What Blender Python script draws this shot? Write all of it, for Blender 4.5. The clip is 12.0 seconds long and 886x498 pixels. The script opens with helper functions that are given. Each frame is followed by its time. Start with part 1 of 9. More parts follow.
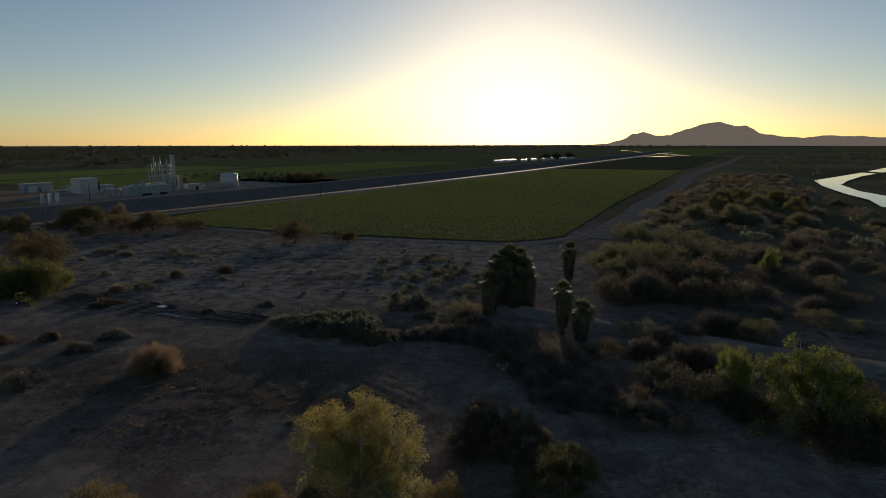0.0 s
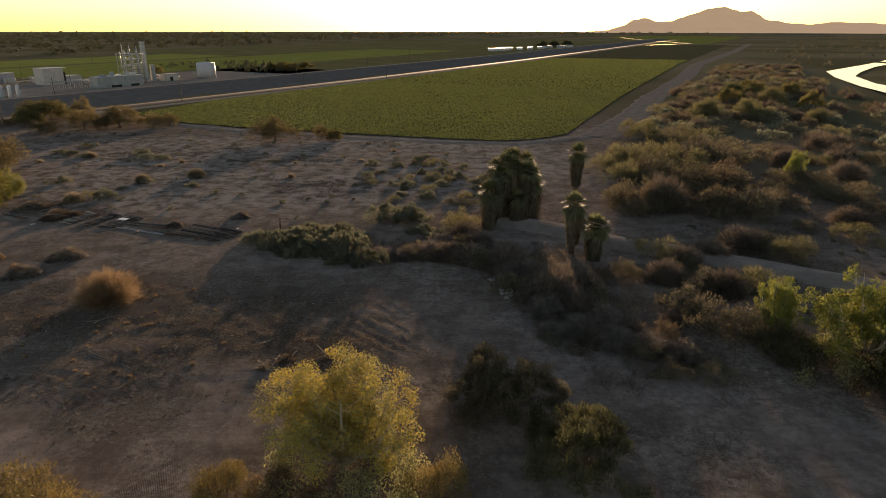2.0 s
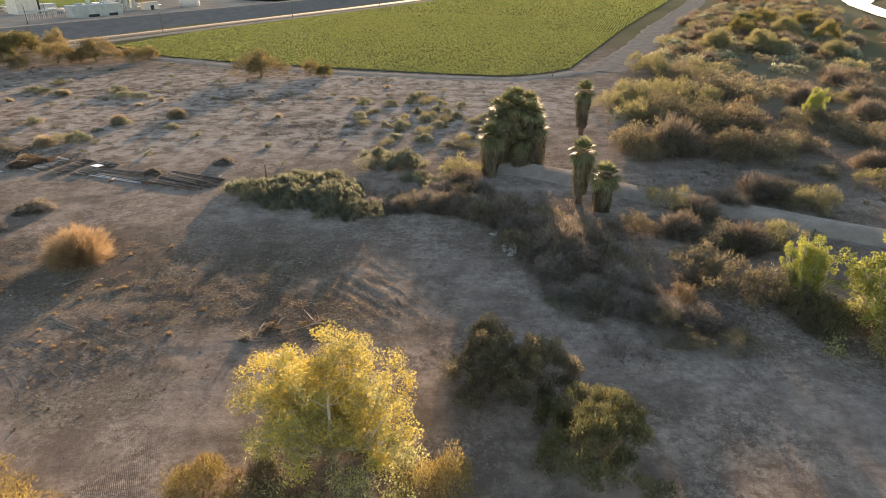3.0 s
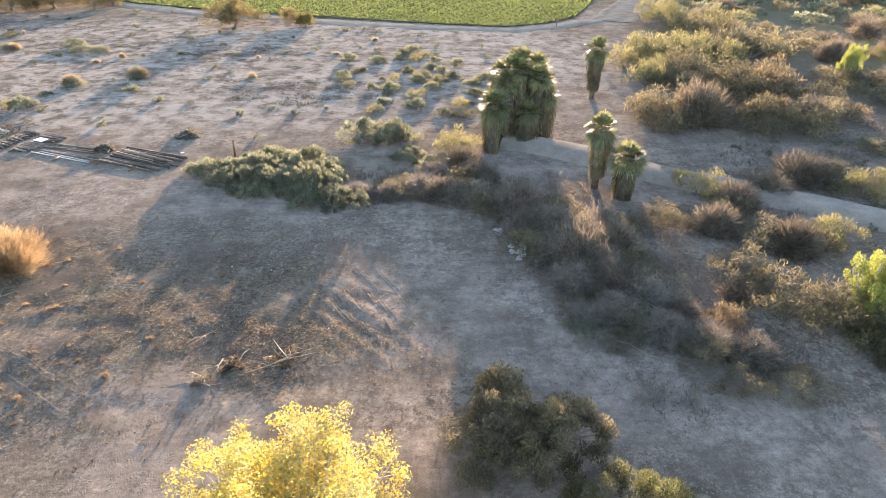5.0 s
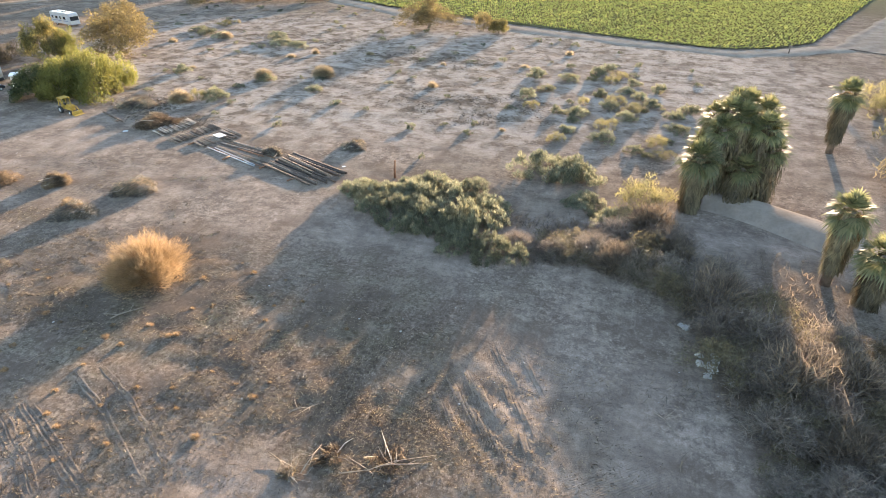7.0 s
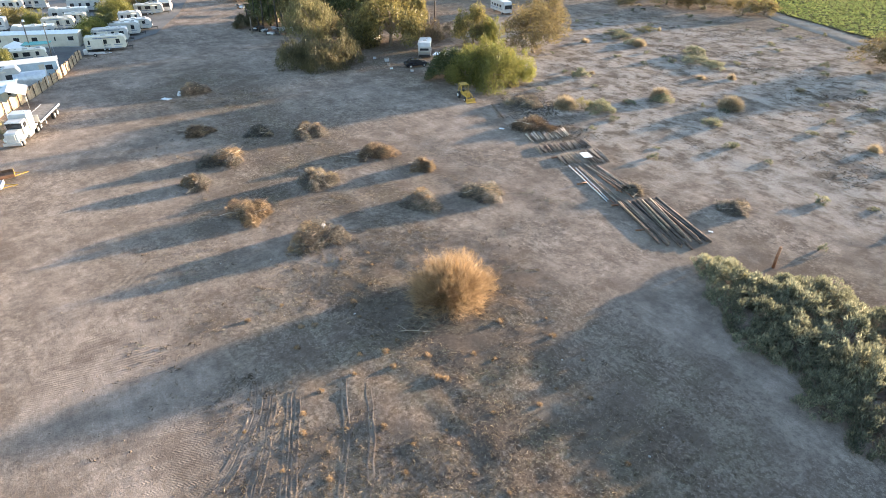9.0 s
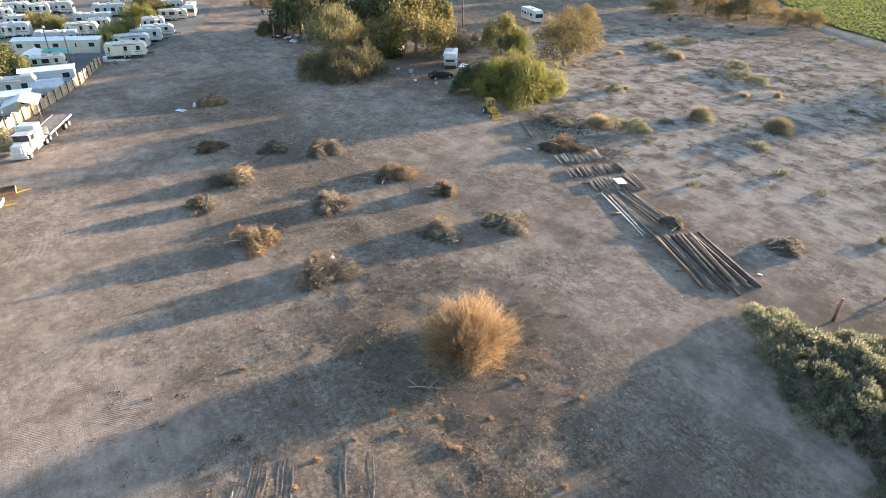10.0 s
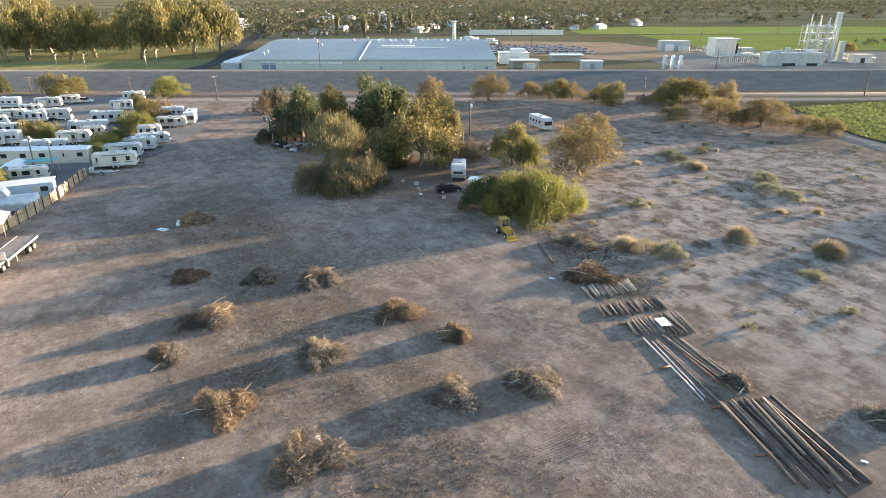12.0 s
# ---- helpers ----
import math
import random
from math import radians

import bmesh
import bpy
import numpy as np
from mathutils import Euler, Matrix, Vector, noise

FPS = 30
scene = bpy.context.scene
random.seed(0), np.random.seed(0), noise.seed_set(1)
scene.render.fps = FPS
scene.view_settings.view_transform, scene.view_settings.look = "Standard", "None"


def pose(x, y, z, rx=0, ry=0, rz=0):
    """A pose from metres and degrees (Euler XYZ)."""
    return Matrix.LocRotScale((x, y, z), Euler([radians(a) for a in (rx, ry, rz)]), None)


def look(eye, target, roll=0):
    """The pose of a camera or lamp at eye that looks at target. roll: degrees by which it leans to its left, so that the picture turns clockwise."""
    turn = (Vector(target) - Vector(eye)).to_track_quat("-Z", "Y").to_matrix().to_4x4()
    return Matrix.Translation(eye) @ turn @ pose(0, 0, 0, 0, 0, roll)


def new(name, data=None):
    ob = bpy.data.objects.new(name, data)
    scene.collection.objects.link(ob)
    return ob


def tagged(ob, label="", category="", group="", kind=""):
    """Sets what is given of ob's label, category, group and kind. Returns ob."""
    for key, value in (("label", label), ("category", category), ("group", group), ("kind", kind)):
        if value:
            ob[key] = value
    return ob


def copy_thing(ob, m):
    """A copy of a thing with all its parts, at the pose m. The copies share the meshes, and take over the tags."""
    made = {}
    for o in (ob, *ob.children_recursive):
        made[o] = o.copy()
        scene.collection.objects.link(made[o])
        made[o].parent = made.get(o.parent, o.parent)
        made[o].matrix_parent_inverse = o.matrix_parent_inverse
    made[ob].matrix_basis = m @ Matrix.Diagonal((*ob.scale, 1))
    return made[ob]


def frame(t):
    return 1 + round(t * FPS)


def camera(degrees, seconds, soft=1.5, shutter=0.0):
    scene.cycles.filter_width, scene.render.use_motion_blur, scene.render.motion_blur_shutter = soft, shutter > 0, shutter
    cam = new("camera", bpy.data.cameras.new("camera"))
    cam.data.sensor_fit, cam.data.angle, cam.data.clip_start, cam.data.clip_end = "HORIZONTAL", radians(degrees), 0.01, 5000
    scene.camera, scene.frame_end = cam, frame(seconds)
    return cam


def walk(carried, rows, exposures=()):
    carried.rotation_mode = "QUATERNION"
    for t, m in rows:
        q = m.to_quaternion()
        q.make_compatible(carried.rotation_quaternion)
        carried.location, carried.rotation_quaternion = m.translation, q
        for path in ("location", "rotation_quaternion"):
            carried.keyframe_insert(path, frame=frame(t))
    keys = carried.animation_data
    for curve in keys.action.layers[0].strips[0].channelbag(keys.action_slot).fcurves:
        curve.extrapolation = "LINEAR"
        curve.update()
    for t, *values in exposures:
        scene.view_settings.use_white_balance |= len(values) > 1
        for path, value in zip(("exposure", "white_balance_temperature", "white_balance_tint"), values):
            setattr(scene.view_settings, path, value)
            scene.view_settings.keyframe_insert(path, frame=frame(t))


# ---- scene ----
cam = camera(71.5, 12.0, 0.9)
METRES, EYE, TILT, LEAN, TURN = 75.47, 32.0, 0.4, 0.25, 0.0
ROWS = [
    (0.0, 0.0, 0.0, 0.0, 0.02, -10.35, -0.11),
    (0.5, -0.0016, 0.0432, -0.0008, -0.16, -11.87, -0.14),
    (1.0, -0.0034, 0.0863, -0.0019, -0.35, -14.51, -0.16),
    (1.5, -0.0047, 0.1294, -0.0029, -0.54, -17.39, -0.17),
    (2.0, -0.0065, 0.1721, -0.0044, -0.74, -20.21, -0.25),
    (2.5, -0.0075, 0.215, -0.0046, -0.93, -23.24, -0.27),
    (3.0, -0.0087, 0.2573, -0.0057, -1.15, -26.26, -0.24),
    (5.0, -0.0109, 0.4224, -0.0049, -1.88, -31.27, -0.4),
    (5.5, -0.0117, 0.4629, -0.0049, -2.07, -31.28, -0.41),
    (6.0, -0.0129, 0.5035, -0.005, -2.08, -31.27, -0.46),
    (6.5, -0.0152, 0.545, -0.0053, 4.03, -31.33, -0.46),
    (7.0, -0.0187, 0.5864, -0.0063, 15.78, -31.44, -0.38),
    (7.5, -0.0255, 0.6275, -0.0069, 28.32, -31.54, -0.28),
    (9.5, -0.1099, 0.7659, -0.0097, 55.19, -31.61, 0.04),
    (10.0, -0.1427, 0.7914, -0.0102, 55.47, -31.42, 0.04),
    (10.5, -0.1772, 0.8144, -0.0108, 55.62, -28.83, 0.06),
    (11.0, -0.213, 0.8354, -0.0113, 55.67, -26.57, 0.06),
    (11.5, -0.2497, 0.8554, -0.012, 55.68, -24.73, 0.07),
    (12.0, -0.2867, 0.8745, -0.0126, 55.66, -23.0, 0.06),
]
EXPOSURES = [(0.0, -0.42, 5550, 13), (1.0, -0.18, 5700, 15), (1.5, 0.22, 6350, 20), (2.0, 1.04, 7400, 22.5), (2.5, 2.04, 7500, 22), (3.2, 2.9, 6900, 17.5), (5.0, 3.6, 6300, 17), (7.0, 3.54, 6500, 15.5), (9.3, 3.25, 6100, 13), (12.0, 3.06, 6150, 13.5)]
walk(cam, [(t, pose(0, 0, EYE, TILT, LEAN, TURN) @ pose(METRES * x, METRES * y, METRES * z, 90 + pitch, roll, yaw)) for t, x, y, z, yaw, pitch, roll in ROWS], EXPOSURES)

# ---- light: a low evening sun in a clear, slightly hazy sky ----
SUN_AZ, SUN_EL = 7.0, 6.0
world = bpy.data.worlds.new("evening_sky")
scene.world = world
world.use_nodes = True
wn = world.node_tree.nodes
sky = wn.new("ShaderNodeTexSky")
sky.sky_type, sky.sun_disc = "NISHITA", False
sky.sun_elevation, sky.sun_rotation = radians(SUN_EL), radians(SUN_AZ)
sky.air_density, sky.dust_density, sky.ozone_density = 0.8, 0.3, 0.7
wn["Background"].inputs["Strength"].default_value = 0.1
world.node_tree.links.new(sky.outputs["Color"], wn["Background"].inputs["Color"])
sun_data = bpy.data.lights.new("sun", "SUN")
sun_data.energy, sun_data.angle, sun_data.color = 4.6, radians(0.8), (1.0, 0.76, 0.50)
sun = new("sun", sun_data)
_az, _el = radians(SUN_AZ), radians(SUN_EL)
SUN_DIR = Vector((math.sin(_az) * math.cos(_el), math.cos(_az) * math.cos(_el), math.sin(_el)))
sun.matrix_world = look(SUN_DIR * 800, (0, 0, 0))

# ---- materials ----
def material(name, build):
    m = bpy.data.materials.new(name)
    m.use_nodes = True
    nt = m.node_tree
    nt.nodes.clear()
    out = nt.nodes.new("ShaderNodeOutputMaterial")
    nt.links.new(build(nt), out.inputs["Surface"])
    return m


def node(nt, kind, **inputs):
    n = nt.nodes.new(kind)
    for k, v in inputs.items():
        key = int(k[1:]) if k[0] == "i" and k[1:].isdigit() else k.replace("_", " ")
        if isinstance(v, bpy.types.NodeSocket):
            nt.links.new(v, n.inputs[key])
        else:
            n.inputs[key].default_value = v
    return n


def ramp(nt, fac, stops):
    r = nt.nodes.new("ShaderNodeValToRGB")
    nt.links.new(fac, r.inputs["Fac"])
    e = r.color_ramp.elements
    while len(e) < len(stops):
        e.new(0.5)
    for el, (p, c) in zip(e, stops):
        el.position, el.color = p, (*c, 1) if len(c) == 3 else c
    return r.outputs["Color"]


def mix(nt, fac, a, b, blend="MIX"):
    m = nt.nodes.new("ShaderNodeMix")
    m.data_type, m.blend_type = "RGBA", blend
    for sock, v in ((m.inputs[0], fac), (m.inputs[6], a), (m.inputs[7], b)):
        if isinstance(v, bpy.types.NodeSocket):
            nt.links.new(v, sock)
        else:
            sock.default_value = v if isinstance(v, (int, float)) else (*v, 1)
    return m.outputs[2]


def noise_fac(nt, scale, detail=4, rough=0.55, vec=None, stretch=None):
    t = nt.nodes.new("ShaderNodeTexNoise")
    t.inputs["Scale"].default_value, t.inputs["Detail"].default_value, t.inputs["Roughness"].default_value = scale, detail, rough
    if vec is None:
        vec = nt.nodes.new("ShaderNodeTexCoord").outputs["Object"]
    if stretch:
        mp = node(nt, "ShaderNodeMapping", Vector=vec, Scale=stretch)
        vec = mp.outputs[0]
    nt.links.new(vec, t.inputs["Vector"])
    return t.outputs["Fac"]


def bump(nt, height, strength, dist):
    b = nt.nodes.new("ShaderNodeBump")
    b.inputs["Strength"].default_value, b.inputs["Distance"].default_value = strength, dist
    nt.links.new(height, b.inputs["Height"])
    return b.outputs["Normal"]


def surface(name, c1, c2, scale=2.0, rough=0.8, metal=0.0, bump_d=0.01, dirt=0.25, spec=0.3, world_coords=False):
    """A worn surface: two colours mixed at two scales, dirt streaks and fine relief."""
    def build(nt):
        vec = nt.nodes.new("ShaderNodeNewGeometry").outputs["Position"] if world_coords else nt.nodes.new("ShaderNodeTexCoord").outputs["Object"]
        a = noise_fac(nt, scale, 5, 0.6, vec)
        b = noise_fac(nt, scale * 9, 3, 0.6, vec)
        rnd = nt.nodes.new("ShaderNodeObjectInfo").outputs["Random"]
        col = mix(nt, ramp(nt, a, [(0.35, (0, 0, 0)), (0.65, (1, 1, 1))]), c1, c2)
        col = mix(nt, ramp(nt, b, [(0.45, (0, 0, 0)), (0.75, (dirt, dirt, dirt))]), col, tuple(v * 0.45 for v in c1))
        tone = node(nt, "ShaderNodeMapRange", Value=rnd, i3=0.85, i4=1.12).outputs[0]
        col = mix(nt, 1.0, col, tone, "MULTIPLY")
        if world_coords:
            p = node(nt, "ShaderNodeBsdfDiffuse", Color=col, Roughness=0.6)
        else:
            p = node(nt, "ShaderNodeBsdfPrincipled", Base_Color=col, Roughness=rough, Metallic=metal, Specular_IOR_Level=spec)
        nt.links.new(bump(nt, b, 0.5, bump_d), p.inputs["Normal"])
        return p.outputs[0]
    return material(name, build)


def leaves(name, stops, trans=0.45, gloss=0.012, dark=0.75):
    """Foliage: each leaf its own tone from the ramp, light coming through."""
    def build(nt):
        isl = nt.nodes.new("ShaderNodeNewGeometry").outputs["Random Per Island"]
        rnd = nt.nodes.new("ShaderNodeObjectInfo").outputs["Random"]
        patch = noise_fac(nt, 0.55, 2, 0.5)
        f = node(nt, "ShaderNodeMath", i0=isl, i1=0.55)
        f.operation = "MULTIPLY"
        f2 = node(nt, "ShaderNodeMath", i0=patch, i1=f.outputs[0])
        f2.operation = "ADD"
        f3 = node(nt, "ShaderNodeMath", i0=f2.outputs[0], i1=-0.27)
        f3.operation = "ADD"
        col = ramp(nt, f3.outputs[0], stops)
        tone = node(nt, "ShaderNodeMapRange", Value=rnd, i3=dark, i4=1.2).outputs[0]
        col = mix(nt, 1.0, col, tone, "MULTIPLY")
        d = node(nt, "ShaderNodeBsdfDiffuse", Color=col)
        t = node(nt, "ShaderNodeBsdfTranslucent", Color=col)
        g = node(nt, "ShaderNodeBsdfGlossy", Color=(1, 1, 1, 1), Roughness=0.45)
        m1 = node(nt, "ShaderNodeMixShader", i0=trans, i1=d.outputs[0], i2=t.outputs[0])
        m2 = node(nt, "ShaderNodeMixShader", i0=gloss, i1=m1.outputs[0], i2=g.outputs[0])
        return m2.outputs[0]
    return material(name, build)


def ground_build(nt):
    pos = nt.nodes.new("ShaderNodeNewGeometry").outputs["Position"]
    z = nt.nodes.new("ShaderNodeVertexColor")
    z.layer_name = "soil"
    sep = node(nt, "ShaderNodeSeparateColor", Color=z.outputs["Color"])
    bare, litter, crust = sep.outputs[0], sep.outputs[1], sep.outputs[2]
    big = noise_fac(nt, 0.035, 5, 0.6, pos)
    mid = noise_fac(nt, 0.35, 6, 0.65, pos)
    fine = noise_fac(nt, 3.2, 5, 0.7, pos)
    grit = noise_fac(nt, 14.0, 3, 0.7, pos)
    stirred = ramp(nt, noise_fac(nt, 0.075, 4, 0.6, pos), [(0.42, (0.12, 0.12, 0.12)), (0.58, (1, 1, 1))])

    most = node(nt, "ShaderNodeMath", i0=stirred, i1=litter)
    most.operation = "MAXIMUM"
    stirred = most.outputs[0]

    def times(a, b):
        k = node(nt, "ShaderNodeMath", i0=a, i1=b)
        k.operation = "MULTIPLY"
        return k.outputs[0]
    base = mix(nt, ramp(nt, mid, [(0.36, (0, 0, 0)), (0.66, (1, 1, 1))]), (0.14, 0.11, 0.087), (0.37, 0.30, 0.242))
    base = mix(nt, ramp(nt, big, [(0.42, (0, 0, 0)), (0.62, (0.55, 0.55, 0.55))]), base, (0.12, 0.10, 0.07))
    sand = mix(nt, ramp(nt, mid, [(0.38, (0, 0, 0)), (0.62, (1, 1, 1))]), (0.195, 0.156, 0.128), (0.325, 0.264, 0.217))
    col = mix(nt, bare, base, sand)
    lit = node(nt, "ShaderNodeMath", i0=litter, i1=ramp(nt, fine, [(0.40, (0.4, 0.4, 0.4)), (0.54, (0.95, 0.95, 0.95))]))
    lit.operation = "MULTIPLY"
    patchy = ramp(nt, noise_fac(nt, 0.75, 7, 0.72, pos), [(0.47, (0, 0, 0)), (0.56, (0.55, 0.55, 0.55))])
    col = mix(nt, times(patchy, stirred), col, (0.12, 0.096, 0.077))
    pale = ramp(nt, noise_fac(nt, 1.7, 7, 0.72, node(nt, "ShaderNodeMapping", Vector=pos, Location=(31.0, 7.0, 0.0)).outputs[0]), [(0.53, (0, 0, 0)), (0.60, (0.6, 0.6, 0.6))])
    col = mix(nt, times(pale, stirred), col, (0.40, 0.33, 0.268))
    mulch = mix(nt, ramp(nt, noise_fac(nt, 0.22, 3, 0.6, pos), [(0.42, (0, 0, 0)), (0.6, (1, 1, 1))]), (0.072, 0.052, 0.038), (0.095, 0.088, 0.052))
    col = mix(nt, lit.outputs[0], col, mulch)
    loose = node(nt, "ShaderNodeMapRange", Value=bare, i3=1.0, i4=0.5).outputs[0]

    def worn(f):
        return times(f, times(loose, stirred))
    mottle = noise_fac(nt, 1.1, 8, 0.75, pos)
    col = mix(nt, worn(ramp(nt, mottle, [(0.50, (0, 0, 0)), (0.56, (0.8, 0.8, 0.8))])), col, (0.085, 0.066, 0.051))
    col = mix(nt, times(ramp(nt, noise_fac(nt, 5.5, 5, 0.7, pos), [(0.56, (0, 0, 0)), (0.60, (0.6, 0.6, 0.6))]), stirred), col, (0.36, 0.30, 0.245))
    combs = [noise_fac(nt, 1.0, 4, 0.65, node(nt, "ShaderNodeMapping", Vector=pos, Rotation=(0, 0, radians(g))).outputs[0], (0.25, 3.2, 1.0)) for g in (28.0, -62.0)]
    pick = ramp(nt, noise_fac(nt, 0.06, 3, 0.6, pos), [(0.46, (0, 0, 0)), (0.54, (1, 1, 1))])
    comb = mix(nt, pick, combs[0], combs[1])
    col = mix(nt, worn(ramp(nt, comb, [(0.55, (0, 0, 0)), (0.63, (0.4, 0.4, 0.4))])), col, (0.095, 0.073, 0.055))
    speck = node(nt, "ShaderNodeMath", i0=node(nt, "ShaderNodeMapRange", Value=litter, i3=0.18, i4=0.95).outputs[0], i1=ramp(nt, noise_fac(nt, 2.4, 9, 0.78, pos), [(0.51, (0, 0, 0)), (0.545, (1, 1, 1))]))
    speck.operation = "MULTIPLY"
    col = mix(nt, speck.outputs[0], col, (0.062, 0.047, 0.035))
    cr = node(nt, "ShaderNodeMath", i0=crust, i1=ramp(nt, mid, [(0.40, (0, 0, 0)), (0.55, (1, 1, 1))]))
    cr.operation = "MULTIPLY"
    col = mix(nt, cr.outputs[0], col, (0.335, 0.285, 0.24))
    streak = noise_fac(nt, 1.0, 5, 0.7, pos, (0.22, 1.3, 1.0))
    streak2 = noise_fac(nt, 1.0, 5, 0.7, pos, (1.5, 0.3, 1.0))
    stain = noise_fac(nt, 0.16, 7, 0.72, pos)
    col = mix(nt, ramp(nt, stain, [(0.48, (0, 0, 0)), (0.60, (0.62, 0.62, 0.62))]), col, (0.115, 0.09, 0.072))
    col = mix(nt, ramp(nt, streak, [(0.52, (0, 0, 0)), (0.72, (0.45, 0.45, 0.45))]), col, (0.105, 0.082, 0.062))
    col = mix(nt, ramp(nt, streak2, [(0.55, (0, 0, 0)), (0.75, (0.4, 0.4, 0.4))]), col, (0.32, 0.27, 0.225))
    tr = nt.nodes.new("ShaderNodeVertexColor")
    tr.layer_name = "tracks"
    trs = node(nt, "ShaderNodeSeparateColor", Color=tr.outputs["Color"])
    marks = []
    for k, ang in enumerate((-72.0, 28.0, -50.0)):
        wob = node(nt, "ShaderNodeVectorMath", i0=pos, i1=node(nt, "ShaderNodeCombineXYZ", X=noise_fac(nt, 0.3, 2, 0.5, pos), Y=noise_fac(nt, 0.25, 2, 0.5, pos)).outputs[0])
        wob.operation = "ADD"
        mp = node(nt, "ShaderNodeMapping", Vector=wob.outputs[0], Rotation=(0, 0, radians(ang)))
        xyz = node(nt, "ShaderNodeSeparateXYZ", Vector=mp.outputs[0])
        pp = node(nt, "ShaderNodeMath", i0=xyz.outputs[1], i1=0.24)
        pp.operation = "PINGPONG"
        ph = node(nt, "ShaderNodeMath", i0=xyz.outputs[0], i1=pp.outputs[0])
        ph.operation = "ADD"
        ph2 = node(nt, "ShaderNodeMath", i0=ph.outputs[0], i1=26.0)
        ph2.operation = "MULTIPLY"
        sn = node(nt, "ShaderNodeMath", i0=ph2.outputs[0])
        sn.operation = "SINE"
        lane = node(nt, "ShaderNodeMath", i0=xyz.outputs[1], i1=6.2)
        lane.operation = "MULTIPLY"
        ln = node(nt, "ShaderNodeMath", i0=lane.outputs[0])
        ln.operation = "SINE"
        on = node(nt, "ShaderNodeMapRange", Value=ln.outputs[0], i1=-0.5, i2=0.4)
        m1 = node(nt, "ShaderNodeMath", i0=sn.outputs[0], i1=on.outputs[0])
        m1.operation = "MULTIPLY"
        m2 = node(nt, "ShaderNodeMath", i0=m1.outputs[0], i1=trs.outputs[k])
        m2.operation = "MULTIPLY"
        m3 = node(nt, "ShaderNodeMath", i0=m2.outputs[0], i1=ramp(nt, noise_fac(nt, 0.8, 3, 0.6, pos), [(0.4, (0, 0, 0)), (0.55, (1, 1, 1))]))
        m3.operation = "MULTIPLY"
        marks.append(m3.outputs[0])
    tread = node(nt, "ShaderNodeMath", i0=marks[0], i1=marks[1])
    tread.operation = "ADD"
    tread = node(nt, "ShaderNodeMath", i0=tread.outputs[0], i1=marks[2])
    tread.operation = "ADD"
    col = mix(nt, ramp(nt, tread.outputs[0], [(0.0, (0, 0, 0)), (0.9, (0.2, 0.2, 0.2))]), col, (0.36, 0.30, 0.25))
    col = mix(nt, ramp(nt, grit, [(0.46, (0, 0, 0)), (0.66, (0.5, 0.5, 0.5))]), col, (0.085, 0.066, 0.05))
    green = mix(nt, ramp(nt, noise_fac(nt, 0.006, 3, 0.5, pos), [(0.4, (0, 0, 0)), (0.6, (1, 1, 1))]), (0.10, 0.092, 0.052), (0.155, 0.135, 0.085))
    col = mix(nt, z.outputs["Alpha"], col, green)
    p = node(nt, "ShaderNodeBsdfDiffuse", Color=col, Roughness=0.4)
    h = mix(nt, 0.18, mix(nt, 0.45, fine, grit), comb)
    for ang, size, mask_scale in ((0.9, 1.9, 0.11), (-0.35, 2.6, 0.075)):
        mp = node(nt, "ShaderNodeMapping", Vector=pos, Rotation=(0, 0, ang))
        wave = node(nt, "ShaderNodeTexWave", Vector=mp.outputs[0], Scale=size, Distortion=2.4, Detail=3.0, Detail_Scale=0.6)
        on = ramp(nt, noise_fac(nt, mask_scale, 2, 0.5, pos), [(0.56, (0, 0, 0)), (0.68, (0.14, 0.14, 0.14))])
        h = mix(nt, on, h, wave.outputs["Color"])
    hs = node(nt, "ShaderNodeMath", i0=h, i1=node(nt, "ShaderNodeMapRange", Value=tread.outputs[0], i1=-1.0, i2=1.0, i3=-0.11, i4=0.11).outputs[0])
    hs.operation = "ADD"
    nt.links.new(bump(nt, hs.outputs[0], 0.9, 0.075), p.inputs["Normal"])
    return p.outputs[0]


M_GROUND = material("dry_soil", ground_build)
M_ROAD = surface("packed_dirt", (0.20, 0.165, 0.135), (0.29, 0.245, 0.20), 0.3, 0.95, bump_d=0.03, world_coords=True)
M_ASPHALT = surface("worn_asphalt", (0.06, 0.06, 0.062), (0.085, 0.082, 0.08), 0.3, 0.9, world_coords=True)
M_GRAVEL = surface("grey_gravel", (0.088, 0.09, 0.09), (0.118, 0.12, 0.118), 0.25, 0.95, bump_d=0.06, world_coords=True)
M_YARD = surface("tan_grey_yard_soil", (0.19, 0.165, 0.14), (0.26, 0.23, 0.195), 0.06, 0.95, bump_d=0.03, world_coords=True)
M_PARKLOT = surface("worn_grey_asphalt", (0.115, 0.112, 0.11), (0.16, 0.155, 0.15), 0.12, 0.95, bump_d=0.02, world_coords=True)
M_WORKS = surface("pale_grey_green_paint", (0.30, 0.315, 0.295), (0.40, 0.41, 0.385), 0.4, 0.6, dirt=0.25, bump_d=0.002)
M_STONE = surface("grey_riprap_stone", (0.085, 0.093, 0.096), (0.15, 0.158, 0.158), 0.6, 0.9, world_coords=True)
M_FIELD_SOIL = surface("field_soil", (0.085, 0.08, 0.042), (0.125, 0.11, 0.062), 0.2, 0.95, bump_d=0.06, world_coords=True)
M_CROP_FAR = surface("far_crop", (0.165, 0.185, 0.045), (0.215, 0.225, 0.065), 0.05, 0.95, bump_d=0.05, world_coords=True)
M_CROP_DULL = surface("far_stubble", (0.12, 0.12, 0.05), (0.17, 0.15, 0.075), 0.03, 0.95, bump_d=0.05, world_coords=True)
